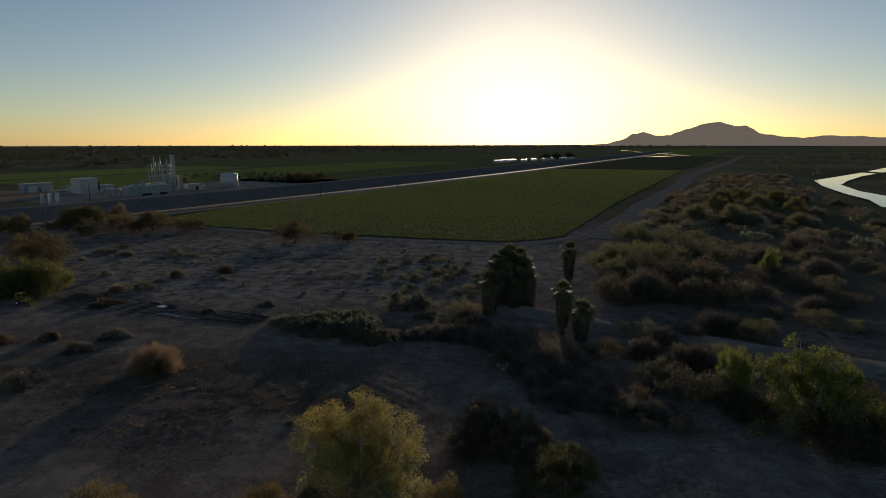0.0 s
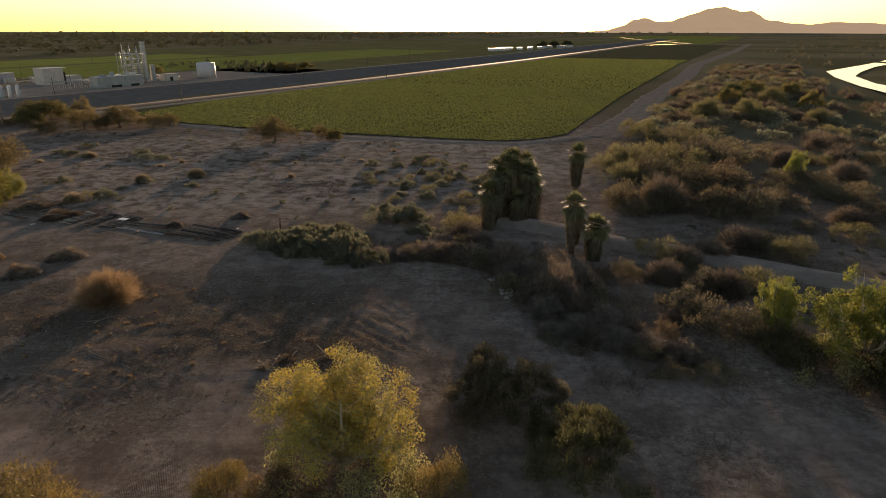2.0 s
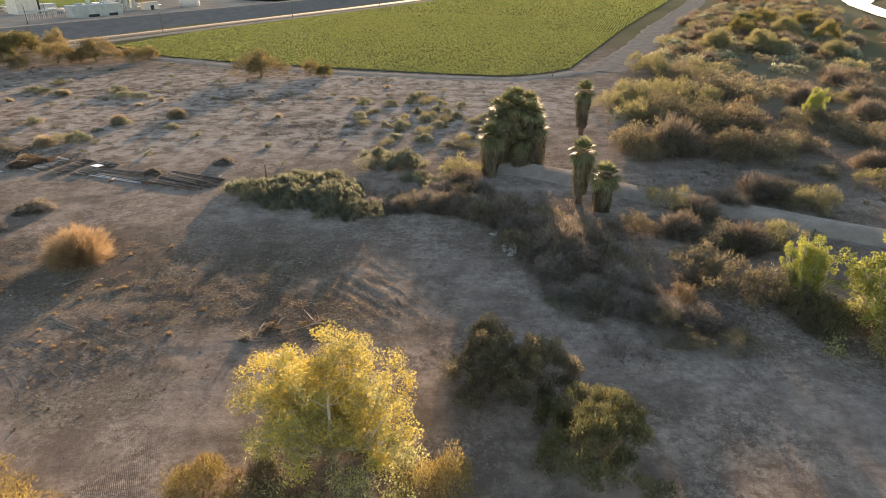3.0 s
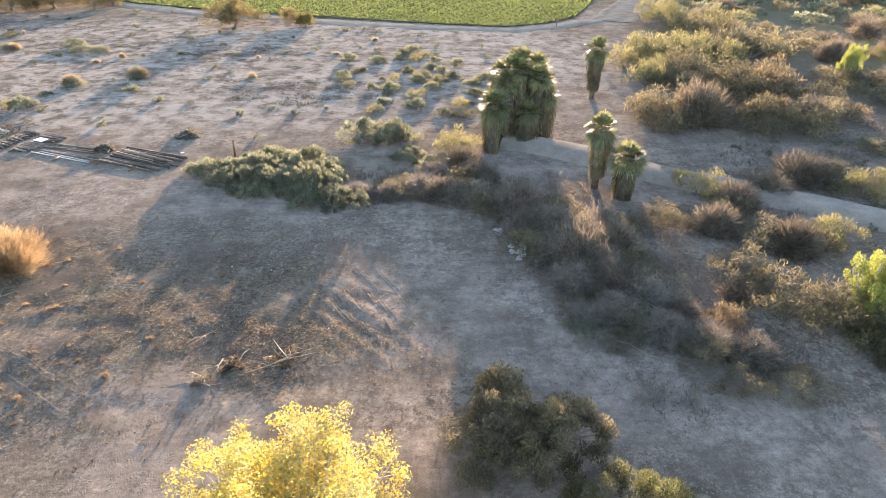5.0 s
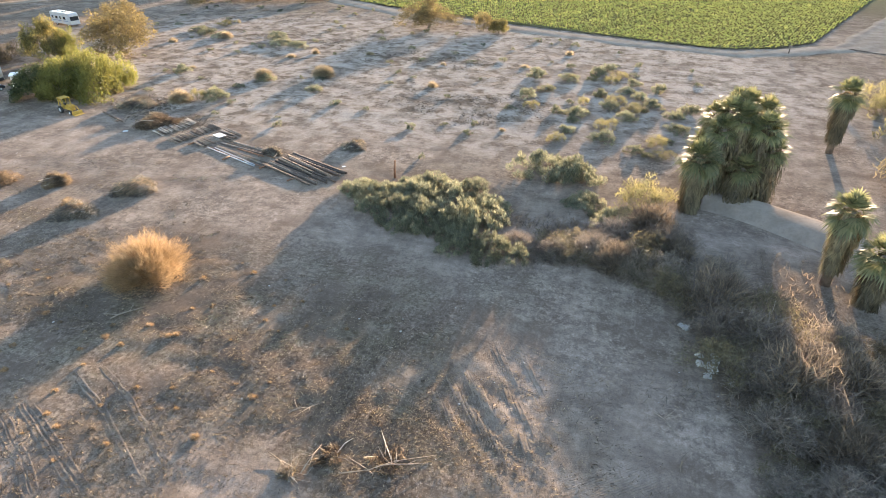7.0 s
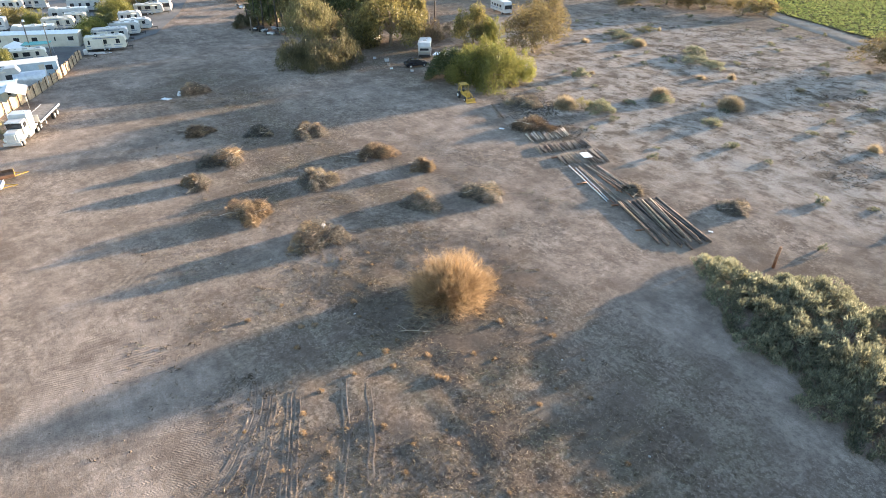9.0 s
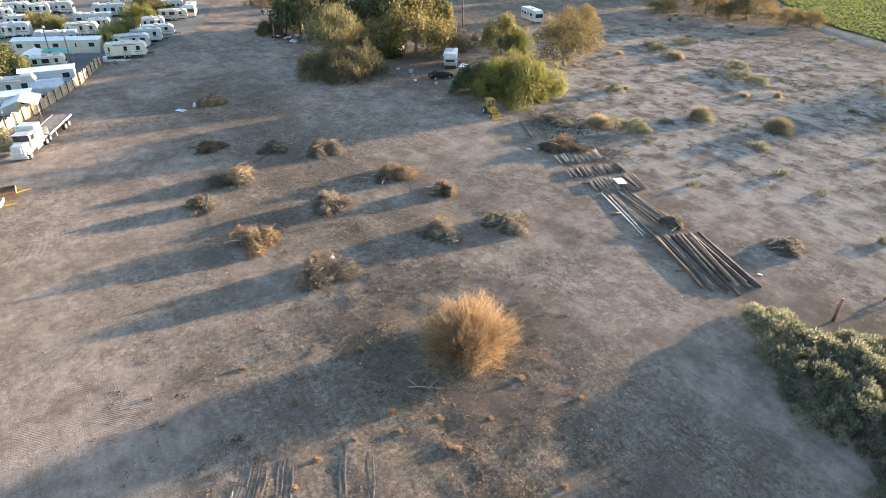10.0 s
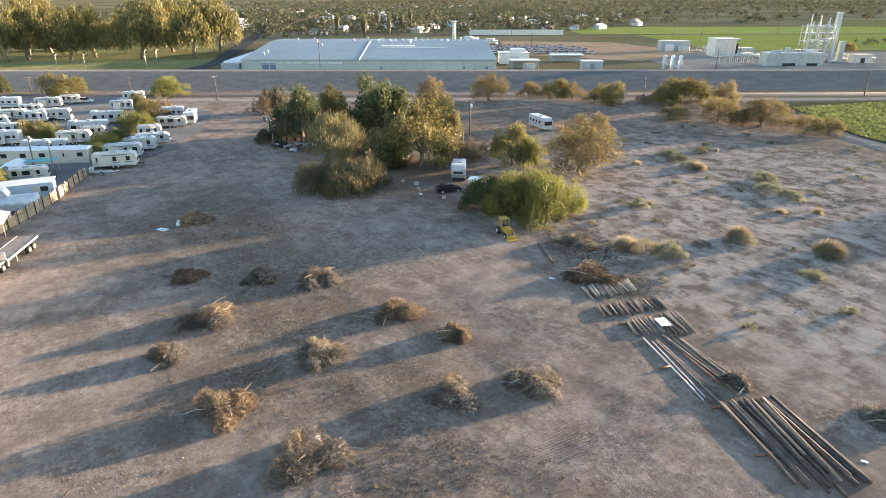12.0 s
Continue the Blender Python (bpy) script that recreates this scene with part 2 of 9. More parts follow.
M_LAWN = surface("dry_lawn", (0.13, 0.13, 0.05), (0.2, 0.18, 0.085), 0.08, 0.95, bump_d=0.03, world_coords=True)
M_LOT = surface("bare_reddish_lot", (0.27, 0.18, 0.11), (0.34, 0.25, 0.17), 0.05, 0.95, bump_d=0.03, world_coords=True)
M_WHITE = surface("white_gelcoat", (0.36, 0.358, 0.35), (0.46, 0.457, 0.445), 0.7, 0.35, dirt=0.12, bump_d=0.001, spec=0.5)
M_CREAM = surface("cream_siding", (0.48, 0.44, 0.36), (0.57, 0.53, 0.45), 0.7, 0.5, dirt=0.15, bump_d=0.002)
M_GREY = surface("grey_paint", (0.30, 0.31, 0.32), (0.38, 0.39, 0.40), 0.7, 0.5, dirt=0.2, bump_d=0.002)
M_BLUEGREY = surface("blue_grey_siding", (0.36, 0.44, 0.50), (0.44, 0.52, 0.57), 0.7, 0.5, dirt=0.2, bump_d=0.002)
M_DARKGLASS = surface("dark_window", (0.015, 0.017, 0.02), (0.03, 0.032, 0.036), 1.0, 0.08, dirt=0.05, bump_d=0.0005, spec=0.6)
M_BLACK = surface("black_rubber", (0.02, 0.02, 0.02), (0.035, 0.034, 0.033), 3.0, 0.8, bump_d=0.002)
M_DARKCAR = surface("dark_car_paint", (0.012, 0.014, 0.02), (0.02, 0.022, 0.028), 0.5, 0.2, dirt=0.2, bump_d=0.0005, spec=0.6)
M_STRIPE = surface("blue_grey_stripe", (0.12, 0.16, 0.22), (0.18, 0.21, 0.26), 1.0, 0.4, bump_d=0.0005)
M_STEEL = surface("galvanised_steel", (0.42, 0.43, 0.44), (0.55, 0.56, 0.57), 1.5, 0.45, 0.6, dirt=0.25, bump_d=0.002)
M_ROOF = surface("pale_blue_roof_sheet", (0.185, 0.225, 0.255), (0.225, 0.265, 0.29), 0.02, 0.5, 0.1, dirt=0.12, bump_d=0.004, world_coords=True)
M_WALLPANEL = surface("pale_green_wall_panel", (0.36, 0.38, 0.33), (0.43, 0.45, 0.40), 0.1, 0.7, dirt=0.15, bump_d=0.004)
M_RUST = surface("rusty_pipe", (0.14, 0.07, 0.04), (0.24, 0.13, 0.08), 1.2, 0.8, 0.2, dirt=0.4, bump_d=0.006)
M_YELLOW = surface("faded_yellow_paint", (0.30, 0.19, 0.03), (0.42, 0.28, 0.06), 1.2, 0.6, dirt=0.7, bump_d=0.004)
M_WOODGREY = surface("weathered_timber", (0.15, 0.122, 0.10), (0.27, 0.232, 0.195), 1.5, 0.9, dirt=0.5, bump_d=0.008)
M_WOODDARK = surface("dark_creosote_timber", (0.06, 0.045, 0.035), (0.12, 0.09, 0.07), 1.5, 0.85, dirt=0.4, bump_d=0.008)
M_BARK = surface("grey_brown_bark", (0.13, 0.10, 0.075), (0.22, 0.18, 0.14), 3.0, 0.95, bump_d=0.03)
M_PALEBARK = surface("pale_bark", (0.33, 0.28, 0.22), (0.48, 0.43, 0.36), 2.0, 0.9, bump_d=0.01)
M_TANBARK = surface("tan_bark", (0.17, 0.13, 0.09), (0.26, 0.21, 0.15), 2.0, 0.9, bump_d=0.01)
M_TWIG = surface("dry_grey_twigs", (0.20, 0.165, 0.13), (0.34, 0.28, 0.22), 3.0, 0.95, bump_d=0.004)
M_CHAR = surface("charred_debris", (0.02, 0.019, 0.018), (0.06, 0.055, 0.05), 1.0, 0.95, bump_d=0.02)
M_CONCRETE = surface("broken_concrete", (0.36, 0.34, 0.31), (0.46, 0.44, 0.41), 1.5, 0.9, bump_d=0.01)
M_PLASTIC = surface("white_plastic_sheet", (0.50, 0.52, 0.53), (0.60, 0.61, 0.62), 1.5, 0.5, dirt=0.3, bump_d=0.004)
M_SHINGLE = surface("grey_brown_shingle", (0.20, 0.17, 0.15), (0.30, 0.27, 0.24), 0.8, 0.9, bump_d=0.01)
M_STUCCO = surface("pale_stucco", (0.48, 0.44, 0.38), (0.60, 0.56, 0.50), 0.5, 0.9, bump_d=0.005)
M_FENCE = surface("weathered_fence_board", (0.27, 0.20, 0.13), (0.40, 0.32, 0.22), 1.2, 0.9, dirt=0.3, bump_d=0.006)
M_TEAL = surface("teal_tarp", (0.05, 0.28, 0.26), (0.08, 0.34, 0.32), 1.0, 0.6, bump_d=0.004)


def water_build(nt):
    n = noise_fac(nt, 0.6, 3, 0.5)
    p = node(nt, "ShaderNodeBsdfPrincipled", Base_Color=(0.03, 0.04, 0.04, 1), Roughness=0.06, Specular_IOR_Level=0.5, IOR=1.33)
    nt.links.new(bump(nt, n, 0.15, 0.05), p.inputs["Normal"])
    return p.outputs[0]


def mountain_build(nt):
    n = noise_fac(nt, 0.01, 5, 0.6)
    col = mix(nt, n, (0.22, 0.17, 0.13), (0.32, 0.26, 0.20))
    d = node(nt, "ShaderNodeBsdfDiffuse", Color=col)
    # warm emission imitates sunlit haze in front of the ridge
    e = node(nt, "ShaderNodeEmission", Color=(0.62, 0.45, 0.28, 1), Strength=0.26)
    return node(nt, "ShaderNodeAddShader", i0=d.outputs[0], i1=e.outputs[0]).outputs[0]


M_MOUNTAIN = material("distant_ridge_haze_glow", mountain_build)
M_WATER = material("river_water", water_build)

L_YELLOW = leaves("autumn_cottonwood_leaves", [(0.05, (0.17, 0.163, 0.09)), (0.35, (0.265, 0.247, 0.105)), (0.65, (0.40, 0.32, 0.068)), (0.95, (0.46, 0.305, 0.052))], 0.34)
L_GOLD = leaves("golden_brown_leaves", [(0.1, (0.09, 0.07, 0.034)), (0.5, (0.185, 0.142, 0.055)), (0.9, (0.30, 0.22, 0.075))], 0.32)
L_FEATHER = leaves("feathery_olive_green_leaves", [(0.1, (0.06, 0.064, 0.032)), (0.5, (0.125, 0.126, 0.058)), (0.9, (0.215, 0.20, 0.09))], 0.36)
L_PALEGREEN = leaves("grey_green_cottonwood_leaves", [(0.1, (0.14, 0.15, 0.07)), (0.5, (0.24, 0.24, 0.11)), (0.9, (0.38, 0.34, 0.14))], 0.45)
L_LIME = leaves("lime_cottonwood_leaves", [(0.1, (0.11, 0.135, 0.04)), (0.5, (0.22, 0.25, 0.06)), (0.9, (0.39, 0.36, 0.08))], 0.42)
L_SAGE = leaves("grey_green_saltbush_leaves", [(0.1, (0.07, 0.078, 0.056)), (0.5, (0.155, 0.16, 0.108)), (0.9, (0.28, 0.27, 0.18))], 0.38)
L_OLIVE = leaves("olive_shrub_leaves", [(0.1, (0.088, 0.085, 0.045)), (0.5, (0.165, 0.152, 0.075)), (0.9, (0.26, 0.23, 0.105))], 0.42)
L_DARK = leaves("dark_green_leaves", [(0.1, (0.035, 0.045, 0.02)), (0.5, (0.07, 0.085, 0.036)), (0.9, (0.14, 0.135, 0.055))], 0.35)
L_DUSKY = leaves("dusky_brown_green_leaves", [(0.1, (0.068, 0.062, 0.042)), (0.5, (0.128, 0.112, 0.07)), (0.9, (0.205, 0.17, 0.10))], 0.4)
L_RUSSET = leaves("russet_shrub_leaves", [(0.1, (0.08, 0.062, 0.042)), (0.5, (0.15, 0.115, 0.072)), (0.9, (0.235, 0.178, 0.105))], 0.4)
L_DUSKDARK = leaves("dark_dusky_leaves", [(0.1, (0.038, 0.037, 0.022)), (0.5, (0.078, 0.072, 0.038)), (0.9, (0.14, 0.118, 0.06))], 0.35)
L_STRAW = leaves("straw_stems", [(0.1, (0.15, 0.12, 0.08)), (0.5, (0.26, 0.21, 0.14)), (0.9, (0.38, 0.31, 0.20))], 0.4)
L_ORANGE = leaves("dry_orange_stems", [(0.1, (0.15, 0.10, 0.056)), (0.5, (0.255, 0.175, 0.098)), (0.9, (0.38, 0.275, 0.165))], 0.4)
L_BRUSH = leaves("dead_brush_stems", [(0.1, (0.07, 0.06, 0.05)), (0.45, (0.145, 0.12, 0.095)), (0.9, (0.27, 0.205, 0.14))], 0.35)
L_PILE = leaves("cut_brush_stems", [(0.1, (0.045, 0.036, 0.028)), (0.5, (0.125, 0.092, 0.064)), (0.9, (0.27, 0.195, 0.125))], 0.3)
L_DEADTWIG = leaves("dark_dead_twigs", [(0.1, (0.095, 0.081, 0.071)), (0.5, (0.185, 0.158, 0.133)), (0.9, (0.31, 0.265, 0.215))], 0.3)
L_GREYTWIG = leaves("bleached_grey_twigs", [(0.1, (0.05, 0.045, 0.04)), (0.5, (0.125, 0.112, 0.095)), (0.9, (0.30, 0.27, 0.225))], 0.3)
L_RUSTY = leaves("dry_rusty_brush", [(0.1, (0.08, 0.057, 0.038)), (0.5, (0.18, 0.132, 0.083)), (0.9, (0.33, 0.25, 0.16))], 0.3)
L_EUCA = leaves("eucalyptus_leaves", [(0.1, (0.085, 0.085, 0.036)), (0.5, (0.165, 0.15, 0.055)), (0.9, (0.29, 0.235, 0.08))], 0.4)
L_GREEN = leaves("bright_green_leaves", [(0.1, (0.07, 0.078, 0.022)), (0.5, (0.15, 0.155, 0.042)), (0.9, (0.26, 0.235, 0.065))], 0.4)
L_FAR = leaves("far_tree_leaves", [(0.1, (0.045, 0.052, 0.03)), (0.5, (0.09, 0.092, 0.055)), (0.9, (0.16, 0.142, 0.085))], 0.2)
L_OLIVETREE = leaves("olive_tree_leaves", [(0.1, (0.06, 0.058, 0.026)), (0.5, (0.135, 0.12, 0.046)), (0.9, (0.245, 0.2, 0.068))], 0.42)
L_BROWNTREE = leaves("olive_brown_tree_leaves", [(0.1, (0.08, 0.066, 0.034)), (0.5, (0.155, 0.124, 0.058)), (0.9, (0.25, 0.19, 0.08))], 0.4)
L_PALM = leaves("palm_fronds", [(0.1, (0.07, 0.08, 0.038)), (0.5, (0.135, 0.142, 0.065)), (0.9, (0.24, 0.22, 0.11))], 0.4, 0.03)
L_THATCH = leaves("dead_palm_fronds", [(0.1, (0.06, 0.05, 0.03)), (0.5, (0.125, 0.102, 0.062)), (0.9, (0.215, 0.175, 0.105))], 0.25)
L_CROP = leaves("crop_leaves", [(0.1, (0.07, 0.095, 0.032)), (0.5, (0.12, 0.145, 0.046)), (0.9, (0.20, 0.205, 0.07))], 0.45)

# ---- mesh helpers ----
def link_mesh(name, me, mat, parent=None, label=""):
    if mat is not None:
        me.materials.append(mat)
    ob = new(name, me)
    if parent is not None:
        ob.parent = parent
    return tagged(ob, label)


def part(name, bm, mat, parent, label=""):
    me = bpy.data.meshes.new(name)
    bm.to_mesh(me)
    bm.free()
    return link_mesh(name, me, mat, parent, label)


def thing(name, label, category, group="", m=None):
    ob = tagged(new(name), label, category, group)
    if m is not None:
        ob.matrix_basis = m
    return ob


def arrays_mesh(name, verts, faces, smooth=False):
    """A mesh from numpy arrays; faces all with the same number of corners."""
    me = bpy.data.meshes.new(name)
    verts, faces = np.asarray(verts, np.float32), np.asarray(faces, np.int32)
    k = faces.shape[1]
    me.vertices.add(len(verts))
    me.vertices.foreach_set("co", verts.ravel())
    me.loops.add(faces.size)
    me.loops.foreach_set("vertex_index", faces.ravel())
    me.polygons.add(len(faces))
    me.polygons.foreach_set("loop_start", np.arange(0, faces.size, k, dtype=np.int32))
    me.polygons.foreach_set("loop_total", np.full(len(faces), k, np.int32))
    if smooth:
        me.polygons.foreach_set("use_smooth", np.ones(len(faces), bool))
    me.update(calc_edges=True)
    return me


def quads(name, c, a, b):
    """Leaf quads round centres c with half axes a and b."""
    v = np.stack([c - a - b, c + a - b * 0.6, c + a * 1.15 + b, c - a * 0.85 + b * 0.8], 1).reshape(-1, 3)
    return arrays_mesh(name, v, np.arange(len(v)).reshape(-1, 4))


def leaf_tris(name, c, a, b):
    """Pointed leaves or tapered stems round centres c, along a, b half their width."""
    v = np.stack([c - a + b, c - a * 0.8 - b, c + a * 1.1], 1).reshape(-1, 3)
    return arrays_mesh(name, v, np.arange(len(v)).reshape(-1, 3))


def box(bm, c, s, rz=0.0, bevel=0.0, taper=1.0):
    g = bmesh.ops.create_cube(bm, size=1.0)
    vs = g["verts"]
    for v in vs:
        k = taper if v.co.z > 0 else 1.0
        v.co = Vector((v.co.x * s[0] * k, v.co.y * s[1] * k, v.co.z * s[2]))
    if bevel:
        es = list({e for v in vs for e in v.link_edges})
        r = bmesh.ops.bevel(bm, geom=es, offset=bevel, segments=2, affect="EDGES", profile=0.6)
        vs = list({v for f in r["faces"] for v in f.verts} | {v for v in vs if v.is_valid})
    m = Matrix.Translation(c) @ Matrix.Rotation(rz, 4, "Z")
    for v in vs:
        v.co = m @ v.co
    return bm


def tube(bm, pts, radii, n=6, caps=True):
    pts = [Vector(p) for p in pts]
    rings = []
    for i, p in enumerate(pts):
        d = (pts[min(i + 1, len(pts) - 1)] - pts[max(i - 1, 0)]).normalized()
        q = d.to_track_quat("Z", "Y")
        rings.append([bm.verts.new(p + q @ Vector((math.cos(6.2832 * k / n) * radii[i], math.sin(6.2832 * k / n) * radii[i], 0))) for k in range(n)])
    for r0, r1 in zip(rings, rings[1:]):
        for k in range(n):
            f = bm.faces.new((r0[k], r0[(k + 1) % n], r1[(k + 1) % n], r1[k]))
            f.smooth = n > 5
    if caps:
        bm.faces.new(rings[0][::-1])
        bm.faces.new(rings[-1])
    return bm


def extrude_profile(bm, profile, width):
    """A closed side profile in x and z, extruded along y, centred."""
    a = [bm.verts.new((x, -width / 2, z)) for x, z in profile]
    b = [bm.verts.new((x, width / 2, z)) for x, z in profile]
    bm.faces.new(a)
    bm.faces.new(b[::-1])
    for i in range(len(a)):
        j = (i + 1) % len(a)
        bm.faces.new((a[i], b[i], b[j], a[j]))
    bmesh.ops.recalc_face_normals(bm, faces=bm.faces[:])
    return bm


def heading(dx, dy):
    return math.degrees(math.atan2(dy, dx))


# ---- terrain ----
def lattice(i, j, seed):
    h = (i * 374761393 + j * 668265263 + seed * 974711) & 0xFFFFFFFF
    h = ((h ^ (h >> 13)) * 1274126177) & 0xFFFFFFFF
    return ((h ^ (h >> 16)) & 0xFFFF) / 65535.0


def vnoise(x, y, size, seed=0):
    x, y = np.asarray(x, float) / size, np.asarray(y, float) / size
    i, j = np.floor(x).astype(np.int64), np.floor(y).astype(np.int64)
    u, v = x - i, y - j
    u, v = u * u * (3 - 2 * u), v * v * (3 - 2 * v)
    return (lattice(i, j, seed) * (1 - u) + lattice(i + 1, j, seed) * u) * (1 - v) + (lattice(i, j + 1, seed) * (1 - u) + lattice(i + 1, j + 1, seed) * u) * v


def path_distance(x, y, pts):
    best = np.full(np.shape(x), 1e9)
    for (x0, y0), (x1, y1) in zip(pts, pts[1:]):
        dx, dy = x1 - x0, y1 - y0
        t = np.clip(((x - x0) * dx + (y - y0) * dy) / (dx * dx + dy * dy), 0, 1)
        best = np.minimum(best, np.hypot(x - x0 - t * dx, y - y0 - t * dy))
    return best


def soft(d, inner, outer):
    return np.clip((outer - d) / (outer - inner), 0, 1)


def inside(x, y, poly):
    hit = np.zeros(np.shape(x), bool)
    for (x0, y0), (x1, y1) in zip(poly, poly[1:] + poly[:1]):
        if y0 == y1:
            continue
        hit ^= ((y0 > y) != (y1 > y)) & (x < (x1 - x0) * (y - y0) / (y1 - y0) + x0)
    return hit


# the bank road beside the canal levee, and the levee parallel to it
BANK = [(-420, -180), (-253, 78), (-187, 180), (-116, 290), (-39, 419), (106, 681), (380, 1212), (656, 1747)]
FIELD = [(-91, 234), (-124, 264), (-111, 287), (-34, 414), (111, 676), (385, 1207), (400, 1240), (560, 1240), (227, 605), (92, 323), (41, 207), (31, 198), (20, 194.5), (5, 198), (-30, 208), (-70, 224)]
FIELD_ROAD = [(-100, 236), (-60, 214), (-30, 203.5), (5, 194), (24, 191), (47, 203), (72, 250), (100, 312), (165, 440), (235, 592), (410, 900), (640, 1330)]
DIRT_PATHS = [([(24, 190), (27, 160), (20, 130), (14, 112), (-2, 100), (-28, 92), (-44, 102), (-62, 108), (-85, 112), (-100, 105), (-150, 100), (-200, 112)], 4.0, 9.0),
              ([(14, 112), (20, 105), (27, 101), (34, 96), (48, 88), (70, 80)], 2.0, 4.0),
              ([(-28, 92), (-8, 88), (4, 78), (14, 64), (30, 57)], 4.0, 8.0),
              ([(-30, 60), (-60, 62), (-95, 62), (-130, 72), (-160, 90), (-200, 110)], 10.0, 18.0),
              ([(47, 203), (44, 170), (36, 140), (30, 112), (52, 108), (72, 100)], 4.0, 9.0)]
RIVER = [(232, 250), (214, 300), (232, 335), (243, 372), (270, 440), (300, 500), (340, 540), (400, 600), (470, 675), (540, 750), (640, 820), (620, 780), (500, 680), (440, 620), (375, 555), (320, 490), (290, 450), (265, 392), (256, 350), (262, 300), (300, 250), (330, 200), (290, 190)]


def relief(x, y):
    """Height of the ground: gentle hummocks, tyre ruts, a sunken river."""
    x, y = np.asarray(x, float), np.asarray(y, float)
    near = soft(np.hypot(x + 20, y - 120), 260, 420)
    flats = soft(np.hypot((x + 50) / 80, (y - 160) / 42), 0.8, 1.15)
    z = near * ((vnoise(x, y, 14, 1) - 0.5) * 0.14 + (vnoise(x, y, 2.6, 2) - 0.5) * 0.05 + (vnoise(x, y, 1.1, 3) - 0.5) * 0.022)
    z += flats * (np.maximum(vnoise(x, y, 7, 4) - 0.55, 0) * 0.12 + (vnoise(x, y, 1.7, 5) - 0.5) * 0.04)
    rough = soft(np.hypot((x + 26) / 26, (y - 76) / 17), 0.7, 1.2)
    z += rough * ((vnoise(x, y, 1.6, 6) - 0.5) * 0.24 + soft(np.hypot((x + 32) / 9, (y - 70) / 8), 0.5, 1.1) * (vnoise(x, y, 1.2, 9) - 0.5) * 0.3)
    # ruts left by machines, in two directions
    ruts = soft(np.hypot((x + 4) / 8, (y - 77) / 11), 0.6, 1.1)
    z += ruts * 0.06 * np.sin((x * 0.75 + y * 0.66) * 4.2 + 3 * vnoise(x, y, 6, 7))
    ruts2 = soft(np.hypot((x + 38) / 14, (y - 60) / 9), 0.6, 1.1)
    z += ruts2 * 0.05 * np.sin((x * 0.9 + y * 0.42) * 5.0 + 4 * vnoise(x, y, 7, 8))
    for pts, inner, outer in DIRT_PATHS:
        z *= 1 - 0.6 * soft(path_distance(x, y, pts), inner * 0.7, outer)
    return z


def at_ground(x, y, sink=0.03):
    return float(relief(x, y)) - sink


def axis(stops):
    out = [stops[0][0]]
    for (a, step), (b, _) in zip(stops, stops[1:]):
        n = max(1, round((b - a) / step))
        out += list(a + (b - a) * np.arange(1, n + 1) / n)
    return np.array(out)


